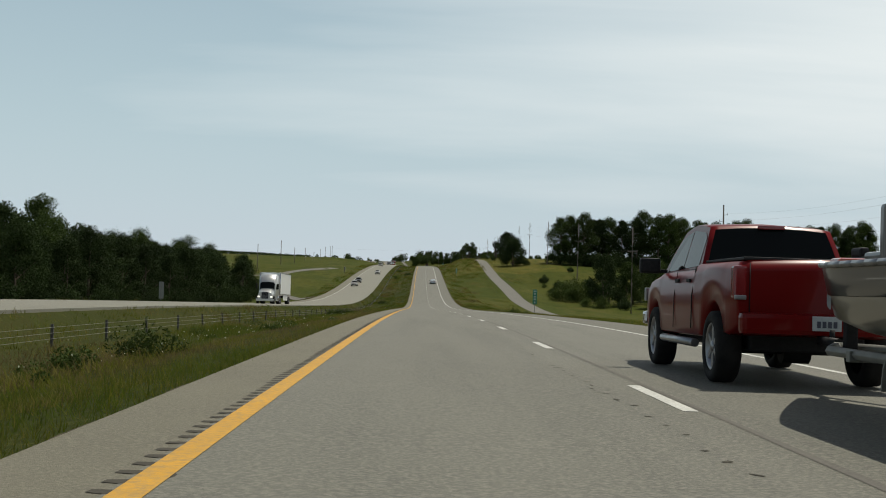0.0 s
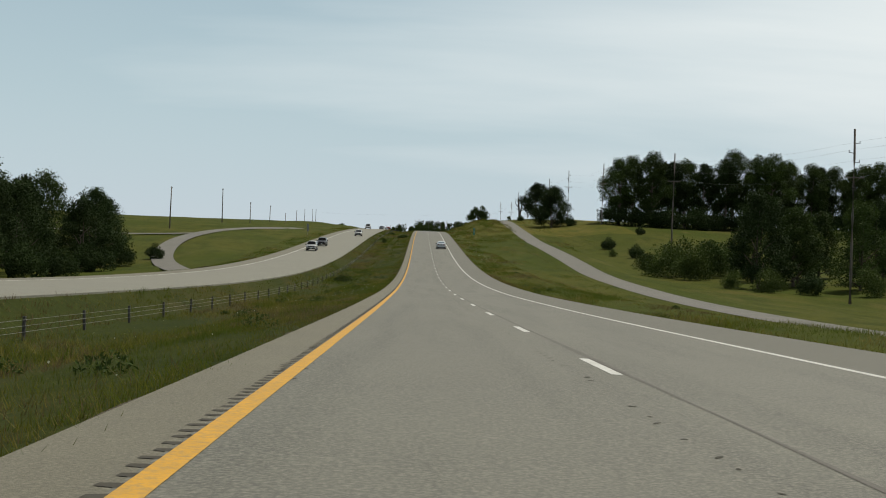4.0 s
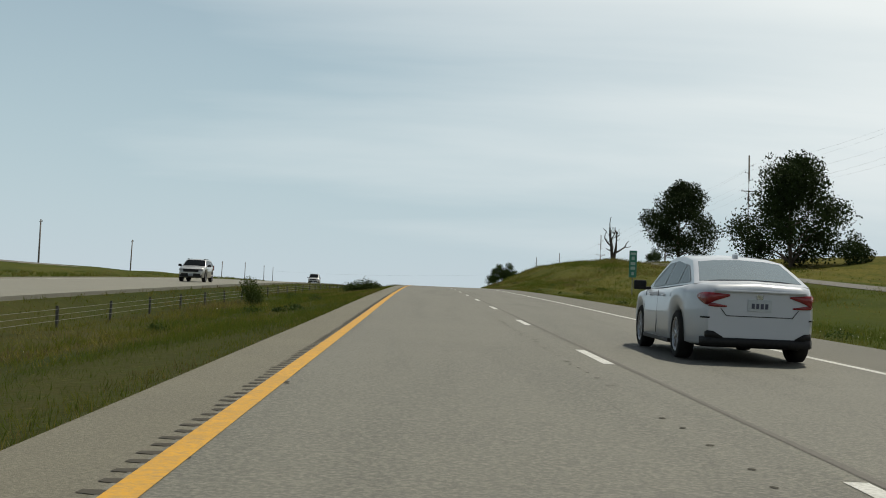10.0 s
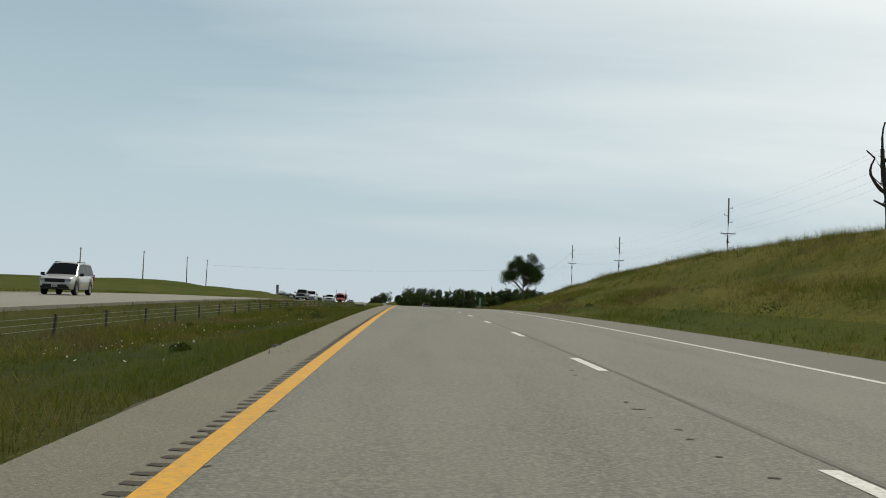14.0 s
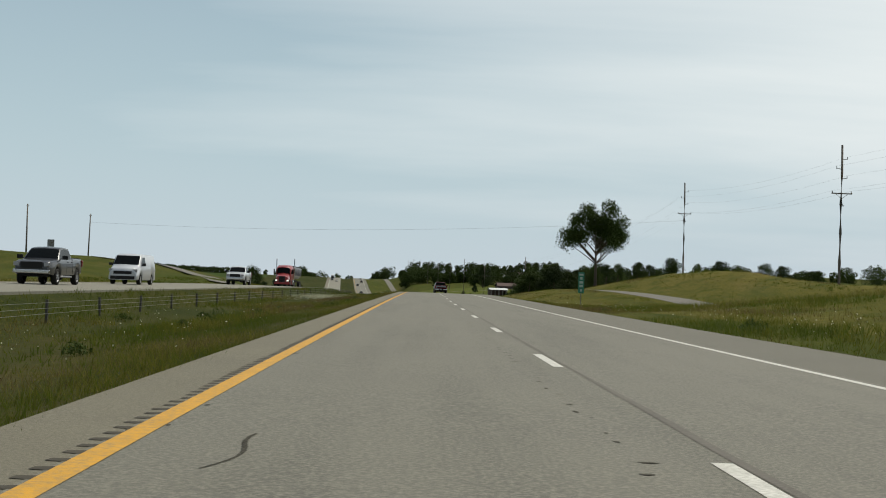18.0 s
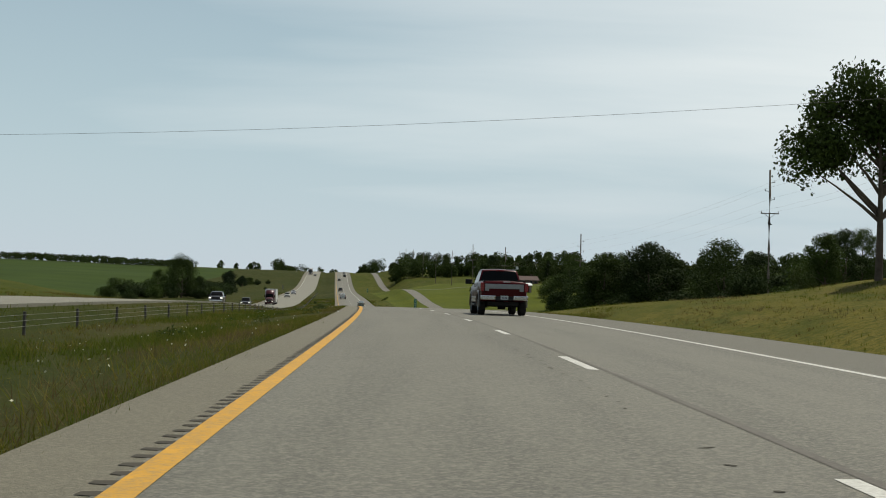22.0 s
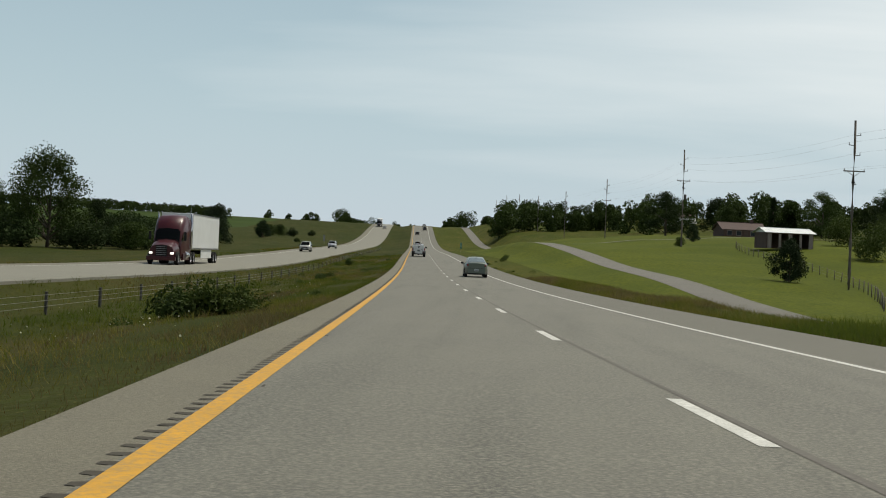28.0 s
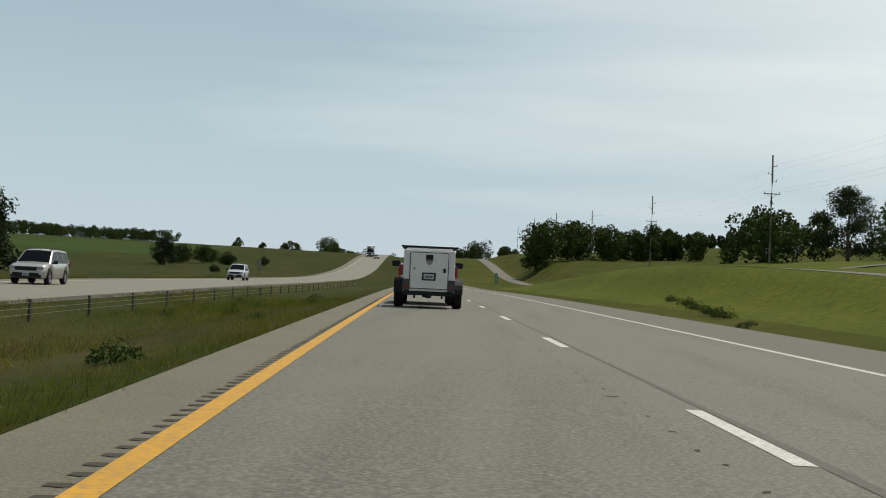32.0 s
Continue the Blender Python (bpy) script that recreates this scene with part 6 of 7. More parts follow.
def sedan(m, L, W, Hh, mat, label, wb, style, group=""):
    """A saloon car facing +y."""
    root = thing("sedan", m, label, "car", group)
    h2, hw_ = L / 2, W / 2
    k = Hh / 1.45
    top = ((-h2, .98 * k), (-h2 + .07, 1.055 * k), (-h2 + .16, 1.06 * k), (-h2 + .5, 1.07 * k), (-wb / 2, 1.03 * k), (0, .97 * k), (h2 - 1.3, .95 * k), (h2 - .7, .88 * k), (h2 - .15, .74 * k), (h2, .58))
    bot = ((-h2, .3), (-h2 + .25, .24), (-wb / 2 + .5, .2), (wb / 2 - .5, .2), (h2 - .25, .22), (h2, .34))
    r = .335
    TL = .2
    body(root, L, hw_, top, bot, (-wb / 2, wb / 2), (r, r + .055), M[mat], tail_=TL, label="painted body with rounded corners", n=80, waist=.5, bow=6)
    cabin(root, ((-h2 + .44, 1.05 * k), (-h2 + 1.28, 1.38 * k), (-.25, 1.45 * k), (.32, 1.41 * k), (h2 - 1.28, .93 * k)), hw_ - .1, hw_ - .33, M[mat], (.3, .62), "glass_sky")
    under(root, -h2 + .4, h2 - .4, W - .5, .28, .16)
    for x in (-1, 1):
        for y in (-wb / 2, wb / 2):
            wheel(root, x * (hw_ - .13), y, r, .22, .235, 10 if style == "white" else 7)
    if style == "white":
        for sg in (-1, 1):
            plan_band(root, "tail_lamp", "tail", L, hw_, TL, [(sg * q, lo, hi) for q, lo, hi in ((.4, .9, .925), (.52, .86, .935), (.6, .83, .94), (.7, .79, .945), (.8, .775, .945), (.92, .785, .945), (1.06, .83, .93), (1.14, .87, .91))], "red C-shaped tail lamp")
            plan_band(root, "lamp_arm", "tail", L, hw_, TL, [(sg * q, lo, hi) for q, lo, hi in ((.44, .755, .775), (.6, .755, .8), (.72, .76, .81))], "lower arm of the lamp")
            plan_band(root, "reflector", "plastic", L, hw_, TL, [(sg * q, .6, .62) for q in (.66, .76, .86, .96, 1.04)], "thin dark reflector")
            plan_band(root, "bumper_vent", "plastic", L, hw_, TL, [(sg * q, lo, hi) for q, lo, hi in ((.48, .34, .36), (.6, .34, .43), (.74, .34, .44), (.88, .36, .42))], "black bumper vent")
        plan_band(root, "deck_lip", mat, L, hw_, TL, [(q, .955, .985) for q in (-.6, -.4, -.2, 0, .2, .4, .6)], "lip of the boot lid", .03)
        seam(root, [(-.52, -h2 - .004, .74), (-.44, -h2 - .004, .64), (.44, -h2 - .004, .64), (.52, -h2 - .004, .74)], .005)
        plan_band(root, "lower_bumper", "plastic", L, hw_, TL, [(q, .24, .35) for q in (-1.05, -.92, -.8, -.68, -.4, 0, .4, .68, .8, .92, 1.05)], "black lower bumper", .01)
        bits(root, "emblem", "chrome", [((0, -h2 + .005, .9), (.09, .02, .075))], "chrome emblem")
        plate(root, 0, -h2 - .004, .79)
        bits(root, "aerial_fin", mat, [((0, -h2 + 1.42, 1.46), (.05, .16, .07))], "shark-fin aerial")
    else:
        for sg in (-1, 1):
            plan_band(root, "tail_lamp", "tail", L, hw_, TL, [(sg * q, lo, hi) for q, lo, hi in ((.6, .82, .94), (.66, .8, .98), (.78, .8, .99), (.9, .81, .99), (1.02, .86, .98), (1.1, .92, .97))], "red wraparound tail lamp")
        seam(root, [(-.56, -h2 - .004, .97), (-.53, -h2 - .004, .68), (.53, -h2 - .004, .68), (.56, -h2 - .004, .97)], .005)
        plan_band(root, "bumper_gap", "plastic", L, hw_, TL, [(q, .652, .66) for q in (-1.2, -1.05, -.9, -.75, -.6, -.3, 0, .3, .6, .75, .9, 1.05, 1.2)], "thin gap over the bumper", .004)
        plan_band(root, "deck_lip", mat, L, hw_, TL, [(q, .975, 1.0) for q in (-.58, -.3, 0, .3, .58)], "lip of the boot lid", .025)
        bits(root, "emblem", "chrome", [((0, -h2 + .012, .9), (.15, .02, .055))], "chrome emblem")
        plan_band(root, "lower_bumper", "plastic", L, hw_, TL, [(q, .23, .31) for q in (-1.0, -.85, -.68, -.35, 0, .35, .68, .85, 1.0)], "dark lower bumper", .01)
        plate(root, 0, -h2 - .004, .54)
        bm = bmesh.new()
        tube(bm, (0, -h2 + 1.35, 1.44 * k), (0, -h2 + 1.22, 1.56 * k), .012, .006, 6)
        tube(bm, (0, -h2 + 1.36, 1.43 * k), (0, -h2 + 1.34, 1.46 * k), .03, .02, 8)
        part("aerial", bm, M["plastic"], root, "short roof aerial")
    bits(root, "head_lamp", "rim", [((-hw_ + .3, h2 - .16, .66), (.34, .12, .13)), ((hw_ - .3, h2 - .16, .66), (.34, .12, .13))], "clear head lamp")
    bits(root, "grille", "plastic", [((0, h2 - .03, .5), (.9, .08, .22))], "black grille")
    mirrors(root, hw_ - .02, h2 - 1.5, 1.0 * k)
    for sg in (-1, 1):
        bits(root, "door_handle", mat if style == "white" else "plastic", [((sg * (hw_ - .005), -.55, .86 * k), (.03, .17, .03)), ((sg * (hw_ - .005), .5, .86 * k), (.03, .17, .03))], "door handle")
        seam(root, [(sg * (hw_ + .001), -.1, .3), (sg * (hw_ - .003), -.1, .6), (sg * (hw_ - .02), -.12, .93 * k)], .005)
        seam(root, [(sg * (hw_ + .001), .95, .32), (sg * (hw_ - .003), 1.0, .6), (sg * (hw_ - .03), .9, .92 * k)], .005)
        bits(root, "sill_trim", "plastic", [((sg * (hw_ - .04), 0, .22), (.07, wb - .85, .06))], "dark sill trim")
    return root


def suv(m, mat, label, L=4.7, W=1.86, Hh=1.7, lamps=False, kind="suv"):
    root = thing(kind, m, label, "car", "oncoming vehicles")
    h2, hw_ = L / 2, W / 2
    top = ((-h2, .95), (-h2 + .1, 1.08), (0, 1.08), (h2 - 1.25, 1.08), (h2 - .5, 1.0), (h2 - .1, .86), (h2, .7))
    bot = ((-h2, .45), (-h2 + .3, .3), (h2 - .3, .3), (h2, .42))
    r = .37
    wb = L * .58
    body(root, L, hw_, top, bot, (-wb / 2, wb / 2), (r, r + .07), M[mat], label="painted body")
    cabin(root, ((-h2 + .08, 1.05), (-h2 + .38, Hh - .06), (-.5, Hh), (.3, Hh - .05), (h2 - 1.15, 1.05)), hw_ - .08, hw_ - .26, M[mat], (.3, .6))
    under(root, -h2 + .4, h2 - .4, W - .5, .36, .16)
    for x in (-1, 1):
        for y in (-wb / 2, wb / 2):
            wheel(root, x * (hw_ - .13), y, r, .24, .25, 7)
    bits(root, "grille", "plastic", [((0, h2 - .02, .78), (1.05, .08, .2)), ((0, h2 - .02, .5), (1.3, .08, .16))], "black grille")
    bits(root, "head_lamp", "lamp_on" if lamps else "rim", [((-hw_ + .26, h2 - .1, .82), (.3, .12, .15)), ((hw_ - .26, h2 - .1, .82), (.3, .12, .15))], "head lamp")
    bits(root, "tail_lamp", "tail", [((-hw_ + .12, -h2 + .06, 1.0), (.14, .1, .34)), ((hw_ - .12, -h2 + .06, 1.0), (.14, .1, .34))], "red tail lamp")
    bits(root, "bumper", "plastic", [((0, h2 - .04, .42), (1.5, .1, .12)), ((0, -h2 + .05, .42), (1.5, .1, .12))], "dark bumper")
    bits(root, "roof_rail", "plastic", [((-hw_ + .34, -.4, Hh + .02), (.04, 1.7, .04)), ((hw_ - .34, -.4, Hh + .02), (.04, 1.7, .04))], "dark roof rail")
    mirrors(root, hw_, h2 - 1.4, 1.12, 1.1)
    plate(root, 0, h2 + .02, .5, False)
    return root


def pickup(m, mat, label, L=5.85, W=2.02, Hh=1.95, style="plain", lamps=False, group="", wb=3.6, trim=None):
    root = thing("pickup_truck", m, label, "truck", group)
    h2, hw_ = L / 2, W / 2
    ra, fa = -wb / 2 - .12, wb / 2 - .12
    top = ((-h2, 1.3), (-h2 + .05, 1.42), (-.95, 1.42), (-.9, 1.36), (1.2, 1.34), (1.45, 1.3), (h2 - .3, 1.2), (h2 - .05, 1.08), (h2, .85))
    bot = ((-h2, .72), (-h2 + .3, .6), (-h2 + .8, .52), (h2 - .6, .48), (h2, .55))
    r = .42
    body(root, L, hw_, top, bot, (ra, fa), (r, r + .1), M[mat], nose=.14, tail_=.03, label="painted body and load bed", n=70, waist=.5)
    cabin(root, ((-.98, 1.36), (-.78, Hh - .07), (.05, Hh), (.62, Hh - .08), (1.38, 1.3)), hw_ - .09, hw_ - .27, M[mat], (.44,))
    under(root, -h2 + .5, h2 - .4, W - .7, .52, .26)
    bm = bmesh.new()
    tube(bm, (-hw_ + .25, ra, r), (hw_ - .25, ra, r), .07, seg=8)
    tube(bm, (-.16, ra, r - .02), (.16, ra, r - .02), .16, seg=10)
    part("rear_axle", bm, M["plastic"], root, "dark rear axle")
    for x in (-1, 1):
        for y in (ra, fa):
            wheel(root, x * (hw_ - .15), y, r, .29, .27, 6 if style != "trim" else 12, "rim")
    bm = bmesh.new()
    box(bm, (0, (-h2 - .95) / 2 + .02, 1.435), (W - .3, h2 - 1.08, .035), .012)
    part("bed_cover", bm, M["plastic"], root, "black soft cover over the bed")
    seam(root, [(-hw_ + .2, -h2 - .008, .82), (-hw_ + .2, -h2 - .004, 1.38)]), seam(root, [(hw_ - .2, -h2 - .008, .82), (hw_ - .2, -h2 - .004, 1.38)])
    for sg in (-1, 1):
        bits(root, "tail_lamp", "tail", [((sg * (hw_ - .09), -h2 + .05, 1.17), (.15, .14, .36))], "upright red tail lamp", .03)
        seam(root, [(sg * (hw_ + .004), -.92, .6), (sg * (hw_ + .002), -.92, 1.0), (sg * (hw_ - .05), -.92, 1.38)], .008)
        seam(root, [(sg * (hw_ + .004), .18, .58), (sg * (hw_ + .002), .18, 1.0), (sg * (hw_ - .04), .16, 1.32)], .005)
        bits(root, "door_handle", "plastic" if style != "trim" else "chrome", [((sg * (hw_ - .0), .0, 1.2), (.03, .2, .045)), ((sg * hw_, -.72, 1.2), (.03, .18, .045))], "door handle")
        bm = bmesh.new()
        tube(bm, (sg * (hw_ - .06), -.9, .42), (sg * (hw_ - .06), 1.15, .42), .055, seg=10)
        part("side_step", bm, M["plastic" if style == "trim" else "rim"], root, "tubular side step")
    if style == "trim":
        bm = bmesh.new()
        box(bm, (0, -h2 - .012, 1.2), (1.6, .03, .2), .012)
        box(bm, (-.72, -h2 - .012, 1.07), (.17, .03, .14), .012)
        box(bm, (.72, -h2 - .012, 1.07), (.17, .03, .14), .012)
        part("tailgate_band", bm, M["satin"], root, "broad satin chrome tailgate band")
        bits(root, "tailgate_latch", "chrome", [((.1, -h2 + .0, 1.39), (.3, .03, .04))], "tailgate latch")
        bits(root, "rear_bumper", "chrome", [((-.68, -h2 - .06, .73), (.62, .16, .19)), ((.68, -h2 - .06, .73), (.62, .16, .19))], "chrome bumper half", .04)
        bits(root, "bumper_step", "plastic", [((0, -h2 - .03, .7), (.72, .14, .18))], "black bumper step", .03)
        for sg in (-1, 1):
            for ya in (ra, fa):
                bm = bmesh.new()
                ring = []
                for i in range(15):
                    a = math.pi * (-.04 + 1.08 * i / 14)
                    ring.append([bm.verts.new((sg * (hw_ + dx), ya + q * math.cos(a), r + q * math.sin(a))) for q, dx in ((r + .1, -.02), (r + .1, .03), (r + .19, .014), (r + .2, -.02))])
                for p, q in zip(ring[:-1], ring[1:]):
                    for i in range(3):
                        bm.faces.new((p[i], p[i + 1], q[i + 1], q[i])).smooth = True
                bmesh.ops.recalc_face_normals(bm, faces=bm.faces)
                part("arch_trim", bm, M["p_tan"], root, "bronze wheel arch trim")
            bits(root, "rocker_trim", "p_tan", [((sg * (hw_ - .005), .1, .66), (.03, 2.1, .2))], "bronze lower trim")
        plate(root, 0, -h2 - .11, .74)
    elif style == "ram":
        bits(root, "rear_bumper", mat, [((0, -h2 - .05, .72), (1.86, .2, .24))], "painted rear bumper", .06)
        plate(root, 0, -h2 - .16, .74)
        bm = bmesh.new()
        box(bm, (0, -h2 - .15, .55), (.09, .4, .09), .01)
        tube(bm, (0, -h2 - .34, .56), (0, -h2 - .34, .68), .03, seg=8)
        part("tow_hitch", bm, M["plastic"], root, "tow hitch and ball")
        bits(root, "reflector", "rim", [((-hw_ + .09, -h2 - .03, 1.0), (.13, .05, .05))], "clear reversing lens")
    else:
        bits(root, "rear_bumper", "chrome", [((0, -h2 - .05, .7), (1.8, .16, .18))], "chrome rear bumper", .05)
        plate(root, 0, -h2 - .14, .72)
    bits(root, "high_brake_lamp", "tail", [((0, -.83, Hh - .05), (.34, .05, .05))], "high brake lamp")
    bits(root, "grille", "plastic" if style != "chromegrille" else "chrome", [((0, h2 - .02, .98), (1.1, .08, .32))], "front grille")
    bits(root, "head_lamp", "lamp_on" if lamps else "rim", [((-hw_ + .24, h2 - .07, 1.02), (.3, .12, .2)), ((hw_ - .24, h2 - .07, 1.02), (.3, .12, .2))], "head lamp")
    bits(root, "front_bumper", "chrome", [((0, h2 - .0, .66), (1.86, .16, .2))], "front bumper", .05)
    mirrors(root, hw_ + .02, 1.12, 1.42, 1.45)
    return root


def on_road(u, s, turn=0.0, opposite=False):
    z0, z1 = (float(opp_z(s - 1.5)), float(opp_z(s + 1.5))) if opposite else (float(road_z(s - 1.5)), float(road_z(s + 1.5)))
    hd = math.degrees(math.atan2(float(road_x(s - 2) - road_x(s + 2)), 4.0))
    g = math.degrees(math.atan2(z1 - z0, 3.0))
    base = Matrix.Translation((float(road_x(s)) + u, s, (z0 + z1) / 2 + .004)) @ pose(0, 0, 0, 0, 0, hd) @ pose(0, 0, 0, g, 0, 0)
    return base @ pose(0, 0, 0, 0, 0, 180 if opposite else 0) @ pose(0, 0, 0, 0, 0, turn)


# moving with the camera: each stands where the camera comes up to it
pickup(on_road(5.72, 16.35), "p_red", "glossy red crew-cab pickup truck that tows a boat", style="ram", group="traffic")
sedan(on_road(5.78, 401.7), 4.88, 1.86, 1.45, "p_white", "pearl-white saloon car with C-shaped red tail lamps", 2.83, "white", "traffic")
pickup(on_road(5.97, 895.7), "p_maroon", "dark maroon crew-cab pickup truck with a chrome tailgate band", style="trim", group="traffic")
sedan(on_road(5.83, 1167.0), 4.45, 1.76, 1.49, "p_green", "pale sage-green saloon car with red wedge tail lamps", 2.61, "focus", "traffic")

# boat on its trailer behind the red truck
bt = thing("boat_trailer", on_road(5.68, 9.9), "galvanised single-axle boat trailer hitched to the red truck", "trailer")
for sg in (-1, 1):
    bm = bmesh.new()
    tube(bm, (sg * .55, -3.2, .52), (sg * .5, 1.6, .52), .05, seg=6)
    tube(bm, (sg * .5, 1.6, .52), (0, 2.9, .52), .05, seg=6)
    part("frame_rail", bm, M["steel"], bt)
bm = bmesh.new()
tube(bm, (-.95, -1.8, .34), (.95, -1.8, .34), .045, seg=8)
box(bm, (0, -1.6, .5), (1.2, .1, .1), .01)
box(bm, (0, .9, .5), (1.15, .1, .1), .01)
part("axle", bm, M["steel"], bt)
for x in (-1, 1):
    wheel(bt, x * .98, -1.8, .34, .21, .2, 8)
    bm = bmesh.new()
    for i in range(8):
        a0, a1 = math.pi * i / 8, math.pi * (i + 1) / 8
        v = [bm.verts.new((x * (.98 + dx), -1.8 + .43 * math.cos(a), .36 + .43 * math.sin(a))) for a in (a0, a1) for dx in (-.14, .14)]
        bm.faces.new((v[0], v[1], v[3], v[2]))
    bmesh.ops.remove_doubles(bm, verts=bm.verts[:], dist=.001)
    bmesh.ops.solidify(bm, geom=bm.faces[:], thickness=.02)
    part("fender", bm, M["steel"], bt, "curved pale fender")
bm = bmesh.new()
box(bm, (0, 2.5, .8), (.12, .12, .6), .015)
box(bm, (0, 2.42, 1.12), (.18, .16, .1), .02)
tube(bm, (0, 2.85, .54), (0, 3.4, .56), .06, .05, 8)
part("winch_post", bm, M["plastic"], bt)
boat = thing("fishing_boat", on_road(5.68, 9.9), "beige and dark-green open fishing boat on a trailer", "boat")
bm = bmesh.new()
secs = []
for i in range(25):
    y = -3.6 + 6.6 * i / 24
    e = max(0.0, (y - .1) / 2.9)
    w = 1.02 * (1 - e ** 1.2) + .02
    zk = .62 + .42 * e ** 2.6
    zg = 1.27 + .08 * e
    secs.append((y, [(0, zk), (w * .55, zk + .1), (w * .84, zk + .2 + .05 * e), (w * .93, (zk + zg) / 2 + .08)]))
loft(bm, secs)
part("hull", bm, M["p_beige"], boat, "beige lower hull")
bm = bmesh.new()
secs = []
for i in range(25):
    y = -3.6 + 6.6 * i / 24
    e = max(0.0, (y - .1) / 2.9)
    w = 1.02 * (1 - e ** 1.2) + .02
    zk = .62 + .42 * e ** 2.6
    zg = 1.27 + .08 * e
    zm = (zk + zg) / 2 + .084
    secs.append((y, [(0, zm), (w * .935, zm), (w, zg - .02), (w * 1.0, zg), (w * .9, zg + .01), (0, zg - .05)]))
loft(bm, secs)
part("upper_hull", bm, M["p_dark"], boat, "dark green upper hull")
bm = bmesh.new()
for sg in (-1, 1):
    pr = None
    for i in range(25):
        y = -3.6 + 6.6 * i / 24
        e = max(0.0, (y - .1) / 2.9)
        p = Vector((sg * (1.02 * (1 - e ** 1.2) + .03), y, 1.28 + .08 * e))
        if pr:
            tube(bm, pr, p, .028, seg=6)
        pr = p
part("gunwale", bm, M["rim"], boat, "pale metal gunwale rail")
bm = bmesh.new()
for i in range(9):
    y = .5 + .12 * i
    box(bm, (-.95 * (1 - ((y - .1) / 2.9) ** 1.2) - .012, y, .97 + .008 * i), (.014, .085, .11), rot=Matrix.Rotation(-.33, 3, "Z"))
part("print_bar", bm, M["plate"], boat, "pale bars of hull lettering")
bits(boat, "seat", "p_tan", [((-.4, .0, 1.55), (.45, .14, .5)), ((-.4, .2, 1.35), (.45, .45, .12)), ((.4, .0, 1.55), (.45, .14, .5))], "tan pedestal seat", .04)
bits(boat, "trolling_motor", "plastic", [((.15, 2.5, 1.4), (.16, .9, .1)), ((.15, 2.7, 1.5), (.1, .3, .1))], "black bow motor", .03)
bits(boat, "cushion", "amber", [((-.25, 1.7, 1.34), (.4, .3, .12))], "orange cushion", .04)

# box trailer and its tow truck, which stay ahead to the end
tr = thing("cargo_trailer", on_road(1.7, 1264.4), "small white box trailer with black outboard wheels and a roof rack", "trailer")
bm = bmesh.new()
box(bm, (0, .35, 1.13), (1.57, 2.7, 1.28), .03)
part("box_body", bm, M["van_body"], tr, "white panelled box")
bm = bmesh.new()
box(bm, (0, -1.015, 1.14), (1.16, .035, 1.12), .03)
dr = part("rear_door", bm, M["van_body"], tr, "white rear door with rounded corners")
seam(tr, [(-.585, -1.03, .6), (-.585, -1.03, 1.66), (-.54, -1.03, 1.7), (.54, -1.03, 1.7), (.585, -1.03, 1.66), (.585, -1.03, .6), (-.585, -1.03, .6)], .009)
bits(dr, "latch", "plastic", [((.47, -1.05, 1.17), (.07, .05, .13)), ((-.45, -1.045, 1.2), (.05, .04, .05))], "black latch", .015)
bm = bmesh.new()
box(bm, (0, -1.04, .97), (.42, .02, .24), .008)
box(bm, (0, -1.05, .97), (.34, .015, .17), .006)
pf_ = part("plate_frame", bm, M["plastic"], dr, "black plate frame")
plate(tr, 0, -1.062, .97)
bm = bmesh.new()
v = [bm.verts.new(q) for q in ((-.11, -1.036, 1.64), (.11, -1.036, 1.64), (.11, -1.036, 1.44), (.07, -1.036, 1.36), (0, -1.036, 1.31), (-.07, -1.036, 1.36), (-.11, -1.036, 1.44))]
bm.faces.new(v)
bmesh.ops.solidify(bm, geom=bm.faces[:], thickness=.004)
part("badge", bm, M["rim"], dr, "pale grey shield badge")
bm = bmesh.new()
box(bm, (0, -1.043, 1.57), (.22, .006, .13), .002)
for i in range(3):
    box(bm, (-.07 + .07 * i, -1.043, 1.49), (.045, .006, .06))
part("badge_top", bm, M["plastic"], dr, "dark top of the badge")
for sg in (-1, 1):
    bm = bmesh.new()
    box(bm, (sg * .69, -1.01, .7), (.22, .09, .36), .015)
    part("corner_panel", bm, M["p_dark"], tr, "dark corner panel")
    bits(tr, "tail_lamp", "tail", [((sg * .68, -1.06, .66), (.1, .02, .1))], "dim red tail lamp")
    bm = bmesh.new()
    for i in range(10):
        a0, a1 = math.pi * (i / 10), math.pi * ((i + 1) / 10)
        v = [bm.verts.new((sg * (.92 + dx), .1 + .5 * math.cos(a), .44 + .48 * math.sin(a))) for a in (a0, a1) for dx in (-.15, .15)]
        bm.faces.new((v[0], v[1], v[3], v[2]))
    bmesh.ops.remove_doubles(bm, verts=bm.verts[:], dist=.001)
    bmesh.ops.solidify(bm, geom=bm.faces[:], thickness=.025)
    part("fender", bm, M["plastic"], tr, "black fender")
    wheel(tr, sg * .91, .1, .42, .29, .23, 6, "plastic")
bm = bmesh.new()
box(bm, (0, .35, .47), (1.5, 2.75, .1), .015)
box(bm, (0, -1.0, .44), (1.62, .12, .1), .02)
tube(bm, (-.8, .1, .42), (.8, .1, .42), .05, seg=8)
tube(bm, (0, 1.6, .48), (0, 2.9, .5), .05, seg=6)
tube(bm, (-.5, 1.5, .48), (0, 2.4, .48), .04, seg=6)
tube(bm, (.5, 1.5, .48), (0, 2.4, .48), .04, seg=6)
part("chassis", bm, M["plastic"], tr, "black chassis and drawbar")
bm = bmesh.new()
box(bm, (0, -1.06, .36), (.16, .1, .1), .02)
tube(bm, (-.42, -1.0, .4), (-.42, -1.0, .3), .03, seg=6)
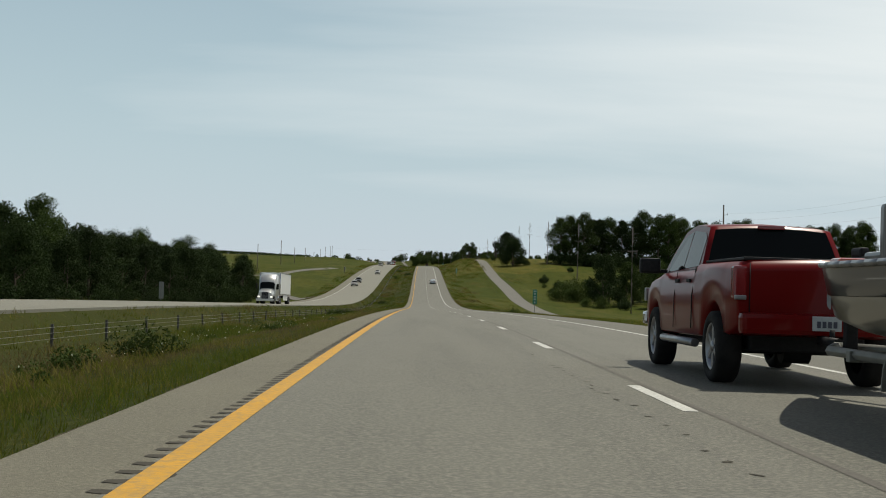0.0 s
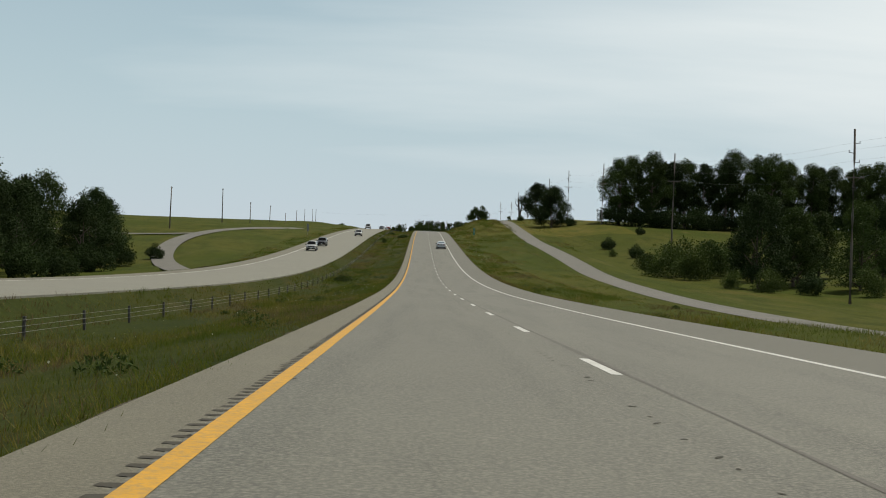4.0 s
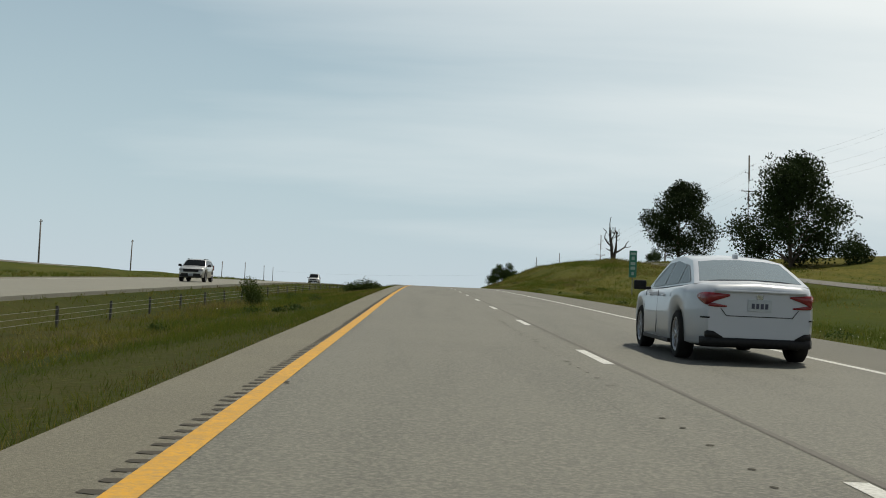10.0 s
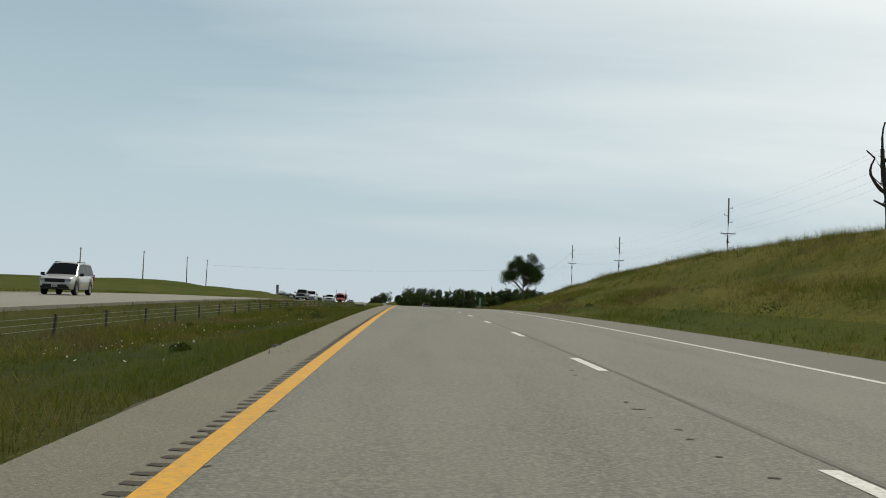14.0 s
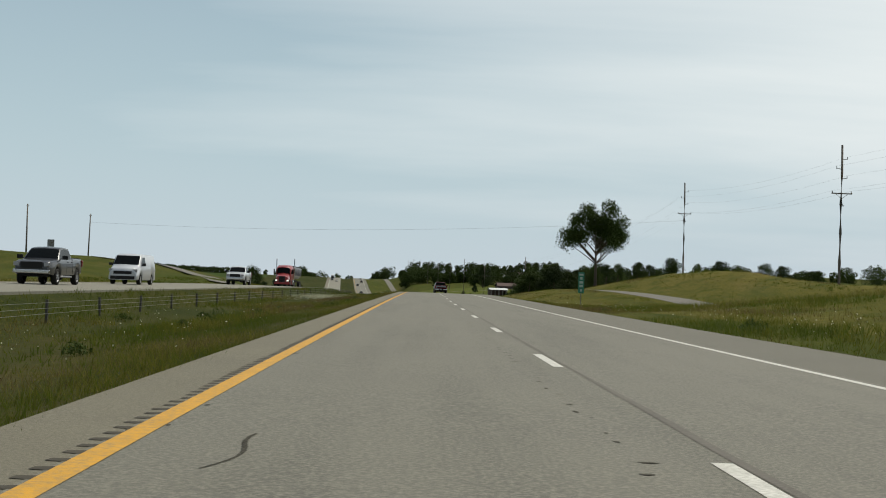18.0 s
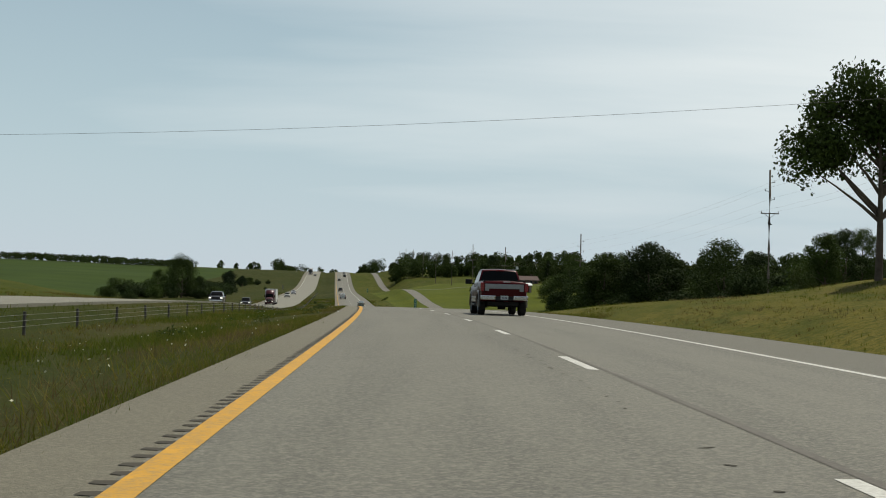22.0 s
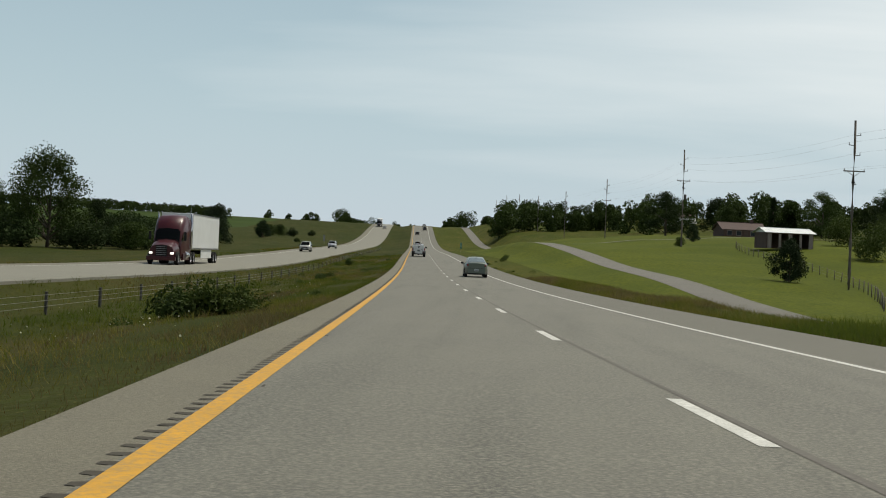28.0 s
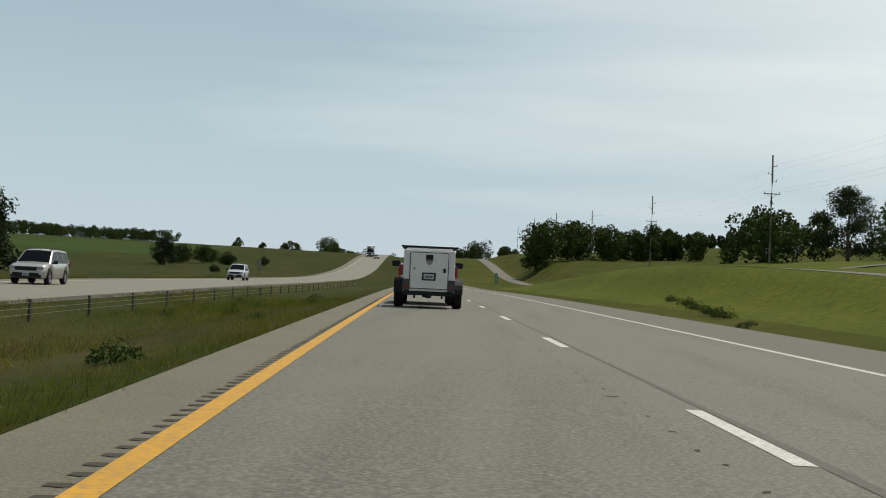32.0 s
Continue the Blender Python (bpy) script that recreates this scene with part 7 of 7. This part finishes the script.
tube(bm, (.42, -1.0, .4), (.42, -1.0, .3), .03, seg=6)
part("hitch_step", bm, M["plastic"], tr)
bm = bmesh.new()
for sg in (-1, 1):
    tube(bm, (sg * .84, -1.05, 1.88), (sg * .84, 1.75, 1.88), .03, seg=6)
    for y in (-.8, .35, 1.5):
        tube(bm, (sg * .7, y, 1.75), (sg * .84, y, 1.88), .02, seg=6)
for y in np.linspace(-1.05, 1.75, 8):
    tube(bm, (-.84, y, 1.88), (.84, y, 1.88), .022, seg=6)
part("roof_rack", bm, M["plastic"], tr, "flat black roof rack")
bm = bmesh.new()
box(bm, (0, .35, 1.8), (1.4, 2.4, .06), .02)
part("roof_panel", bm, M["van_body"], tr, "pale roof panel")
tow = pickup(on_road(1.7, 1270.7), "p_white", "white pickup truck that tows the box trailer", style="plain", group="traffic")
for sg in (-1, 1):
    bits(tow, "side_marker", "amber", [((sg * .97, -2.88, 1.08), (.1, .1, .4))], "orange-red lens")


# articulated lorries
def lorry(m, cab_mat, label, trailer="van", sleeper=True):
    """Tractor and semi-trailer facing +y; the front bumper is at y = 0."""
    root = thing("semi_truck", m, label, "truck", "oncoming vehicles")
    bm = bmesh.new()
    secs = []
    for i in range(19):
        y = -2.2 + 2.15 * i / 18
        e = i / 18
        w = 1.0 - .12 * e ** 3
        secs.append((y, [(0, .55), (w - .08, .55), (w, .75), (w - .02, 1.3 - .15 * e), (w - .16, 1.72 - .35 * e ** 2), (w - .42, 1.86 - .42 * e ** 2), (0, 1.92 - .42 * e ** 2)]))
    loft(bm, secs)
    part("bonnet", bm, M[cab_mat], root, "sloping painted bonnet")
    bm = bmesh.new()
    secs = []
    for y, zt, w in ((-5.4 if sleeper else -4.2, 3.75 if trailer == "van" else 3.1, 1.2), (-4.4, 3.85 if trailer == "van" else 3.15, 1.2), (-3.4, 3.7 if trailer == "van" else 3.05, 1.18), (-2.75, 3.2 if trailer == "van" else 2.85, 1.12), (-2.45, 2.72, 1.06), (-2.0, 1.75, 1.02)):
        secs.append((y, [(0, .6), (w - .05, .6), (w, .8), (w, min(2.4, zt - .4)), (w - .06, zt - .25), (w - .3, zt), (0, zt + .06)]))
    loft(bm, secs)
    part("cab", bm, M[cab_mat], root, "painted cab with a roof fairing")
    bm = bmesh.new()
    rows = [[bm.verts.new((x, -1.955 - .45 * f, 1.78 + .97 * f + dz)) for x, dz in ((-.93, -.17), (-.74, .01), (0, .07), (.74, .01), (.93, -.17))] for f in (.14, .55, .98)]
    for a, b in zip(rows[:-1], rows[1:]):
        for i in range(4):
            bm.faces.new((a[i], a[i + 1], b[i + 1], b[i])).smooth = True
    part("windscreen", bm, M["glass"], root, "dark windscreen")
    bm = bmesh.new()
    for sg in (-1, 1):
        bm.faces.new([bm.verts.new(q) for q in ((sg * 1.07, -2.25, 1.85), (sg * 1.16, -2.65, 2.55), (sg * 1.21, -3.2, 2.55), (sg * 1.21, -3.2, 1.85))])
    part("cab_window", bm, M["glass"], root, "dark cab side glass")
    bits(root, "grille", "plastic", [((0, .0, 1.05), (.85, .1, .85))], "tall front grille", .04)
    for i in range(5):
        bits(root, "grille_bar", "rim" if trailer == "van" else "p_semi", [((0, .055, .75 + .15 * i), (.75, .03, .025))])
    bits(root, "front_bumper", cab_mat, [((0, .02, .48), (2.2, .24, .32))], "painted front bumper", .06)
    bits(root, "head_lamp", "lamp_on", [((-.8, -.06, .88), (.26, .12, .18)), ((.8, -.06, .88), (.26, .12, .18))], "lit head lamp", .03)
    for sg in (-1, 1):
        bits(root, "wing_mirror", "plastic", [((sg * 1.36, -2.2, 2.2), (.18, .12, .65))], "tall wing mirror", .03)
        bm = bmesh.new()
        tube(bm, (sg * 1.3, -5.0, 1.2), (sg * 1.3, -5.0, 4.0 if trailer == "van" else 4.1), .075, seg=10)
        part("exhaust_stack", bm, M["chrome"], root, "chrome exhaust stack")
        bm = bmesh.new()
        tube(bm, (sg * 1.02, -4.6, .75), (sg * 1.02, -3.2, .75), .32, seg=14)
        part("fuel_tank", bm, M["chrome"], root, "polished fuel tank")
        bits(root, "fairing", cab_mat, [((sg * 1.08, -3.9, .62), (.2, 2.6, .5))], "side fairing", .04)
        wheel(root, sg * 1.0, -.95, .5, .3, .3, 8)
        for y in (-5.6, -6.9, -16.6, -17.9):
            wheel(root, sg * 1.02, y, .5, .45, .3, 8)
    bm = bmesh.new()
    box(bm, (0, -6, .85), (.9, 4.6, .25), .03)
    box(bm, (0, -16.9, .95), (1.2, 3.2, .3), .03)
    part("chassis", bm, M["plastic"], root, "dark chassis")
    if trailer == "van":
        bm = bmesh.new()
        box(bm, (0, -12.35, 2.65), (2.55, 13.0, 2.85), .03)
        part("trailer_box", bm, M["van_body"], root, "plain white trailer box")
        for sg in (-1, 1):
            bits(root, "side_skirt", "van_body", [((sg * 1.2, -12.8, .85), (.04, 5.2, .75))], "pale side skirt")
            bits(root, "trailer_rail", "rim", [((sg * 1.28, -12.35, 1.27), (.03, 12.9, .12)), ((sg * 1.28, -12.35, 4.03), (.03, 12.9, .09))], "metal edge rail")
        bits(root, "trailer_logo", "p_silver", [((1.285, -17.2, 2.9), (.015, 1.1, .7))], "grey logo patch")
    else:
        bm = bmesh.new()
        secs = []
        for y in (-18.6, -18.5, -12, -6.1, -5.9):
            secs.append((y, [(0, 1.35), (.7, 1.4), (1.22, 1.75), (1.27, 2.9), (1.2, 2.95), (0, 2.98)]))
        loft(bm, secs)
        part("trailer_tub", bm, M["rim"], root, "ribbed pale metal grain tub")
        bm = bmesh.new()
        box(bm, (0, -12.25, 3.05), (2.4, 12.6, .12), .04)
        part("tarp", bm, M["plastic"], root, "dark rolled tarpaulin")
        for sg in (-1, 1):
            for i in range(14):
                bits(root, "rib", "rim", [((sg * 1.26, -6.6 - i * .9, 2.3), (.06, .08, 1.15))])
    bits(root, "marker_lamp", "amber", [((x, -2.9, 3.3 if trailer == "van" else 2.95), (.1, .08, .05)) for x in (-.8, -.3, 0, .3, .8)], "roof marker lamp")
    return root


def van(m, mat, label):
    root = thing("van", m, label, "van", "oncoming vehicles")
    L, W = 5.3, 2.0
    secs = []
    for i in range(45):
        y = -L / 2 + L * i / 44
        zt = pl(y, ((-2.65, 1.9), (-2.6, 2.05), (.6, 2.05), (1.0, 1.95), (1.75, 1.3), (2.5, 1.08), (2.65, .85)))
        zb = .3
        for ya in (-1.7, 1.65):
            d = abs(y - ya)
            if d < .42:
                zb = max(zb, .36 + math.sqrt(.42 ** 2 - d * d))
        zb = min(zb, zt - .2)
        w = 1.0 - .1 * max(0, y / 2.65) ** 6
        secs.append((y, [(0, zb), (w - .08, zb), (w, zb + .05), (w, zb + (zt - zb) * .45), (w - .03, zb + (zt - zb) * .6), (w - .13, zt - .07), (w - .24, zt), (0, zt + .03)]))
    bm = bmesh.new()
    loft(bm, secs)
    part("body", bm, M[mat], root, "white panel-van body")
    bm = bmesh.new()
    v = [bm.verts.new(q) for q in ((-.84, 1.78, 1.33), (.84, 1.78, 1.33), (.76, 1.1, 1.93), (-.76, 1.1, 1.93))]
    bm.faces.new(v)
    part("windscreen", bm, M["glass"], root, "dark windscreen")
    for sg in (-1, 1):
        bm = bmesh.new()
        bm.faces.new([bm.verts.new(q) for q in ((sg * .985, 1.6, 1.25), (sg * .9, 1.0, 1.82), (sg * .9, .35, 1.84), (sg * .99, .3, 1.25))])
        part("side_window", bm, M["glass"], root, "dark cab glass")
        for y in (-1.7, 1.65):
            wheel(root, sg * .87, y, .36, .24, .22, 7)
    bits(root, "grille", "plastic", [((0, 2.63, .78), (1.2, .08, .2)), ((0, 2.62, .45), (1.6, .12, .22))], "black grille")
    bits(root, "head_lamp", "rim", [((-.78, 2.5, .92), (.3, .14, .2)), ((.78, 2.5, .92), (.3, .14, .2))], "head lamp")
    mirrors(root, 1.0, 1.35, 1.35, 1.2)
    return root


lorry(on_road(-17.9, 156.8, opposite=True), "p_silver", "silver-white semi truck with a plain white trailer, head lamps lit")
suv(on_road(-17.9, 374.4, opposite=True), "p_silver", "silver suv on the oncoming carriageway")
suv(on_road(-17.9, 398, opposite=True), "p_dark", "dark grey suv on the oncoming carriageway", 4.6, 1.84, 1.65)
suv(on_road(-14.4, 470, opposite=True), "p_silver", "silver hatchback on the oncoming carriageway", 4.4, 1.8, 1.55, kind="hatchback")
suv(on_road(-17.9, 604.5, opposite=True), "p_silver", "silver suv with dark grille on the oncoming carriageway", 4.9, 1.9, 1.8)
pickup(on_road(-17.9, 754, opposite=True), "p_dark", "dark grey pickup truck on the oncoming carriageway", group="oncoming vehicles")
van(on_road(-17.9, 772.9, opposite=True), "p_white", "white panel van on the oncoming carriageway")
pickup(on_road(-17.9, 822, opposite=True), "p_white", "white pickup truck on the oncoming carriageway", group="oncoming vehicles")
lorry(on_road(-17.9, 866.7, opposite=True), "p_semired", "bright red semi truck with a pale grain trailer", "grain")
pickup(on_road(-17.9, 1019, opposite=True), "p_black", "black pickup truck with lit head lamps, oncoming", lamps=True, group="oncoming vehicles")
suv(on_road(-17.9, 1082, opposite=True), "p_dark", "dark grey suv with lit head lamps, oncoming", 4.9, 1.9, 1.8, lamps=True)
lorry(on_road(-17.9, 1165, opposite=True), "p_semi", "dark red semi truck with a white box trailer, lamps lit")
suv(on_road(-17.9, 1288, opposite=True), "p_silver", "pale silver suv on the oncoming carriageway", 4.7, 1.88, 1.75)
suv(on_road(-17.9, 1358, opposite=True), "p_white", "white suv on the oncoming carriageway", 4.7, 1.86, 1.7)
# far off, on the next hill
lorry(on_road(-17.9, 1712, opposite=True), "p_dark", "dark semi truck far off on the hill crest")
suv(on_road(-14.4, 1690, opposite=True), "p_silver", "pale car far off on the hill crest", 4.5, 1.8, 1.5)
suv(on_road(1.9, 1640), "p_dark", "dark car far off on the hill", 4.5, 1.8, 1.5)
suv(on_road(5.5, 1690), "p_dark", "dark suv far off near the hill crest", 4.6, 1.85, 1.7)
pickup(on_road(1.9, 1470), "p_dark", "dark pickup truck far ahead on the hill")
suv(on_road(5.5, 1742), "p_silver", "pale car far off on the hill crest", 4.5, 1.8, 1.5)
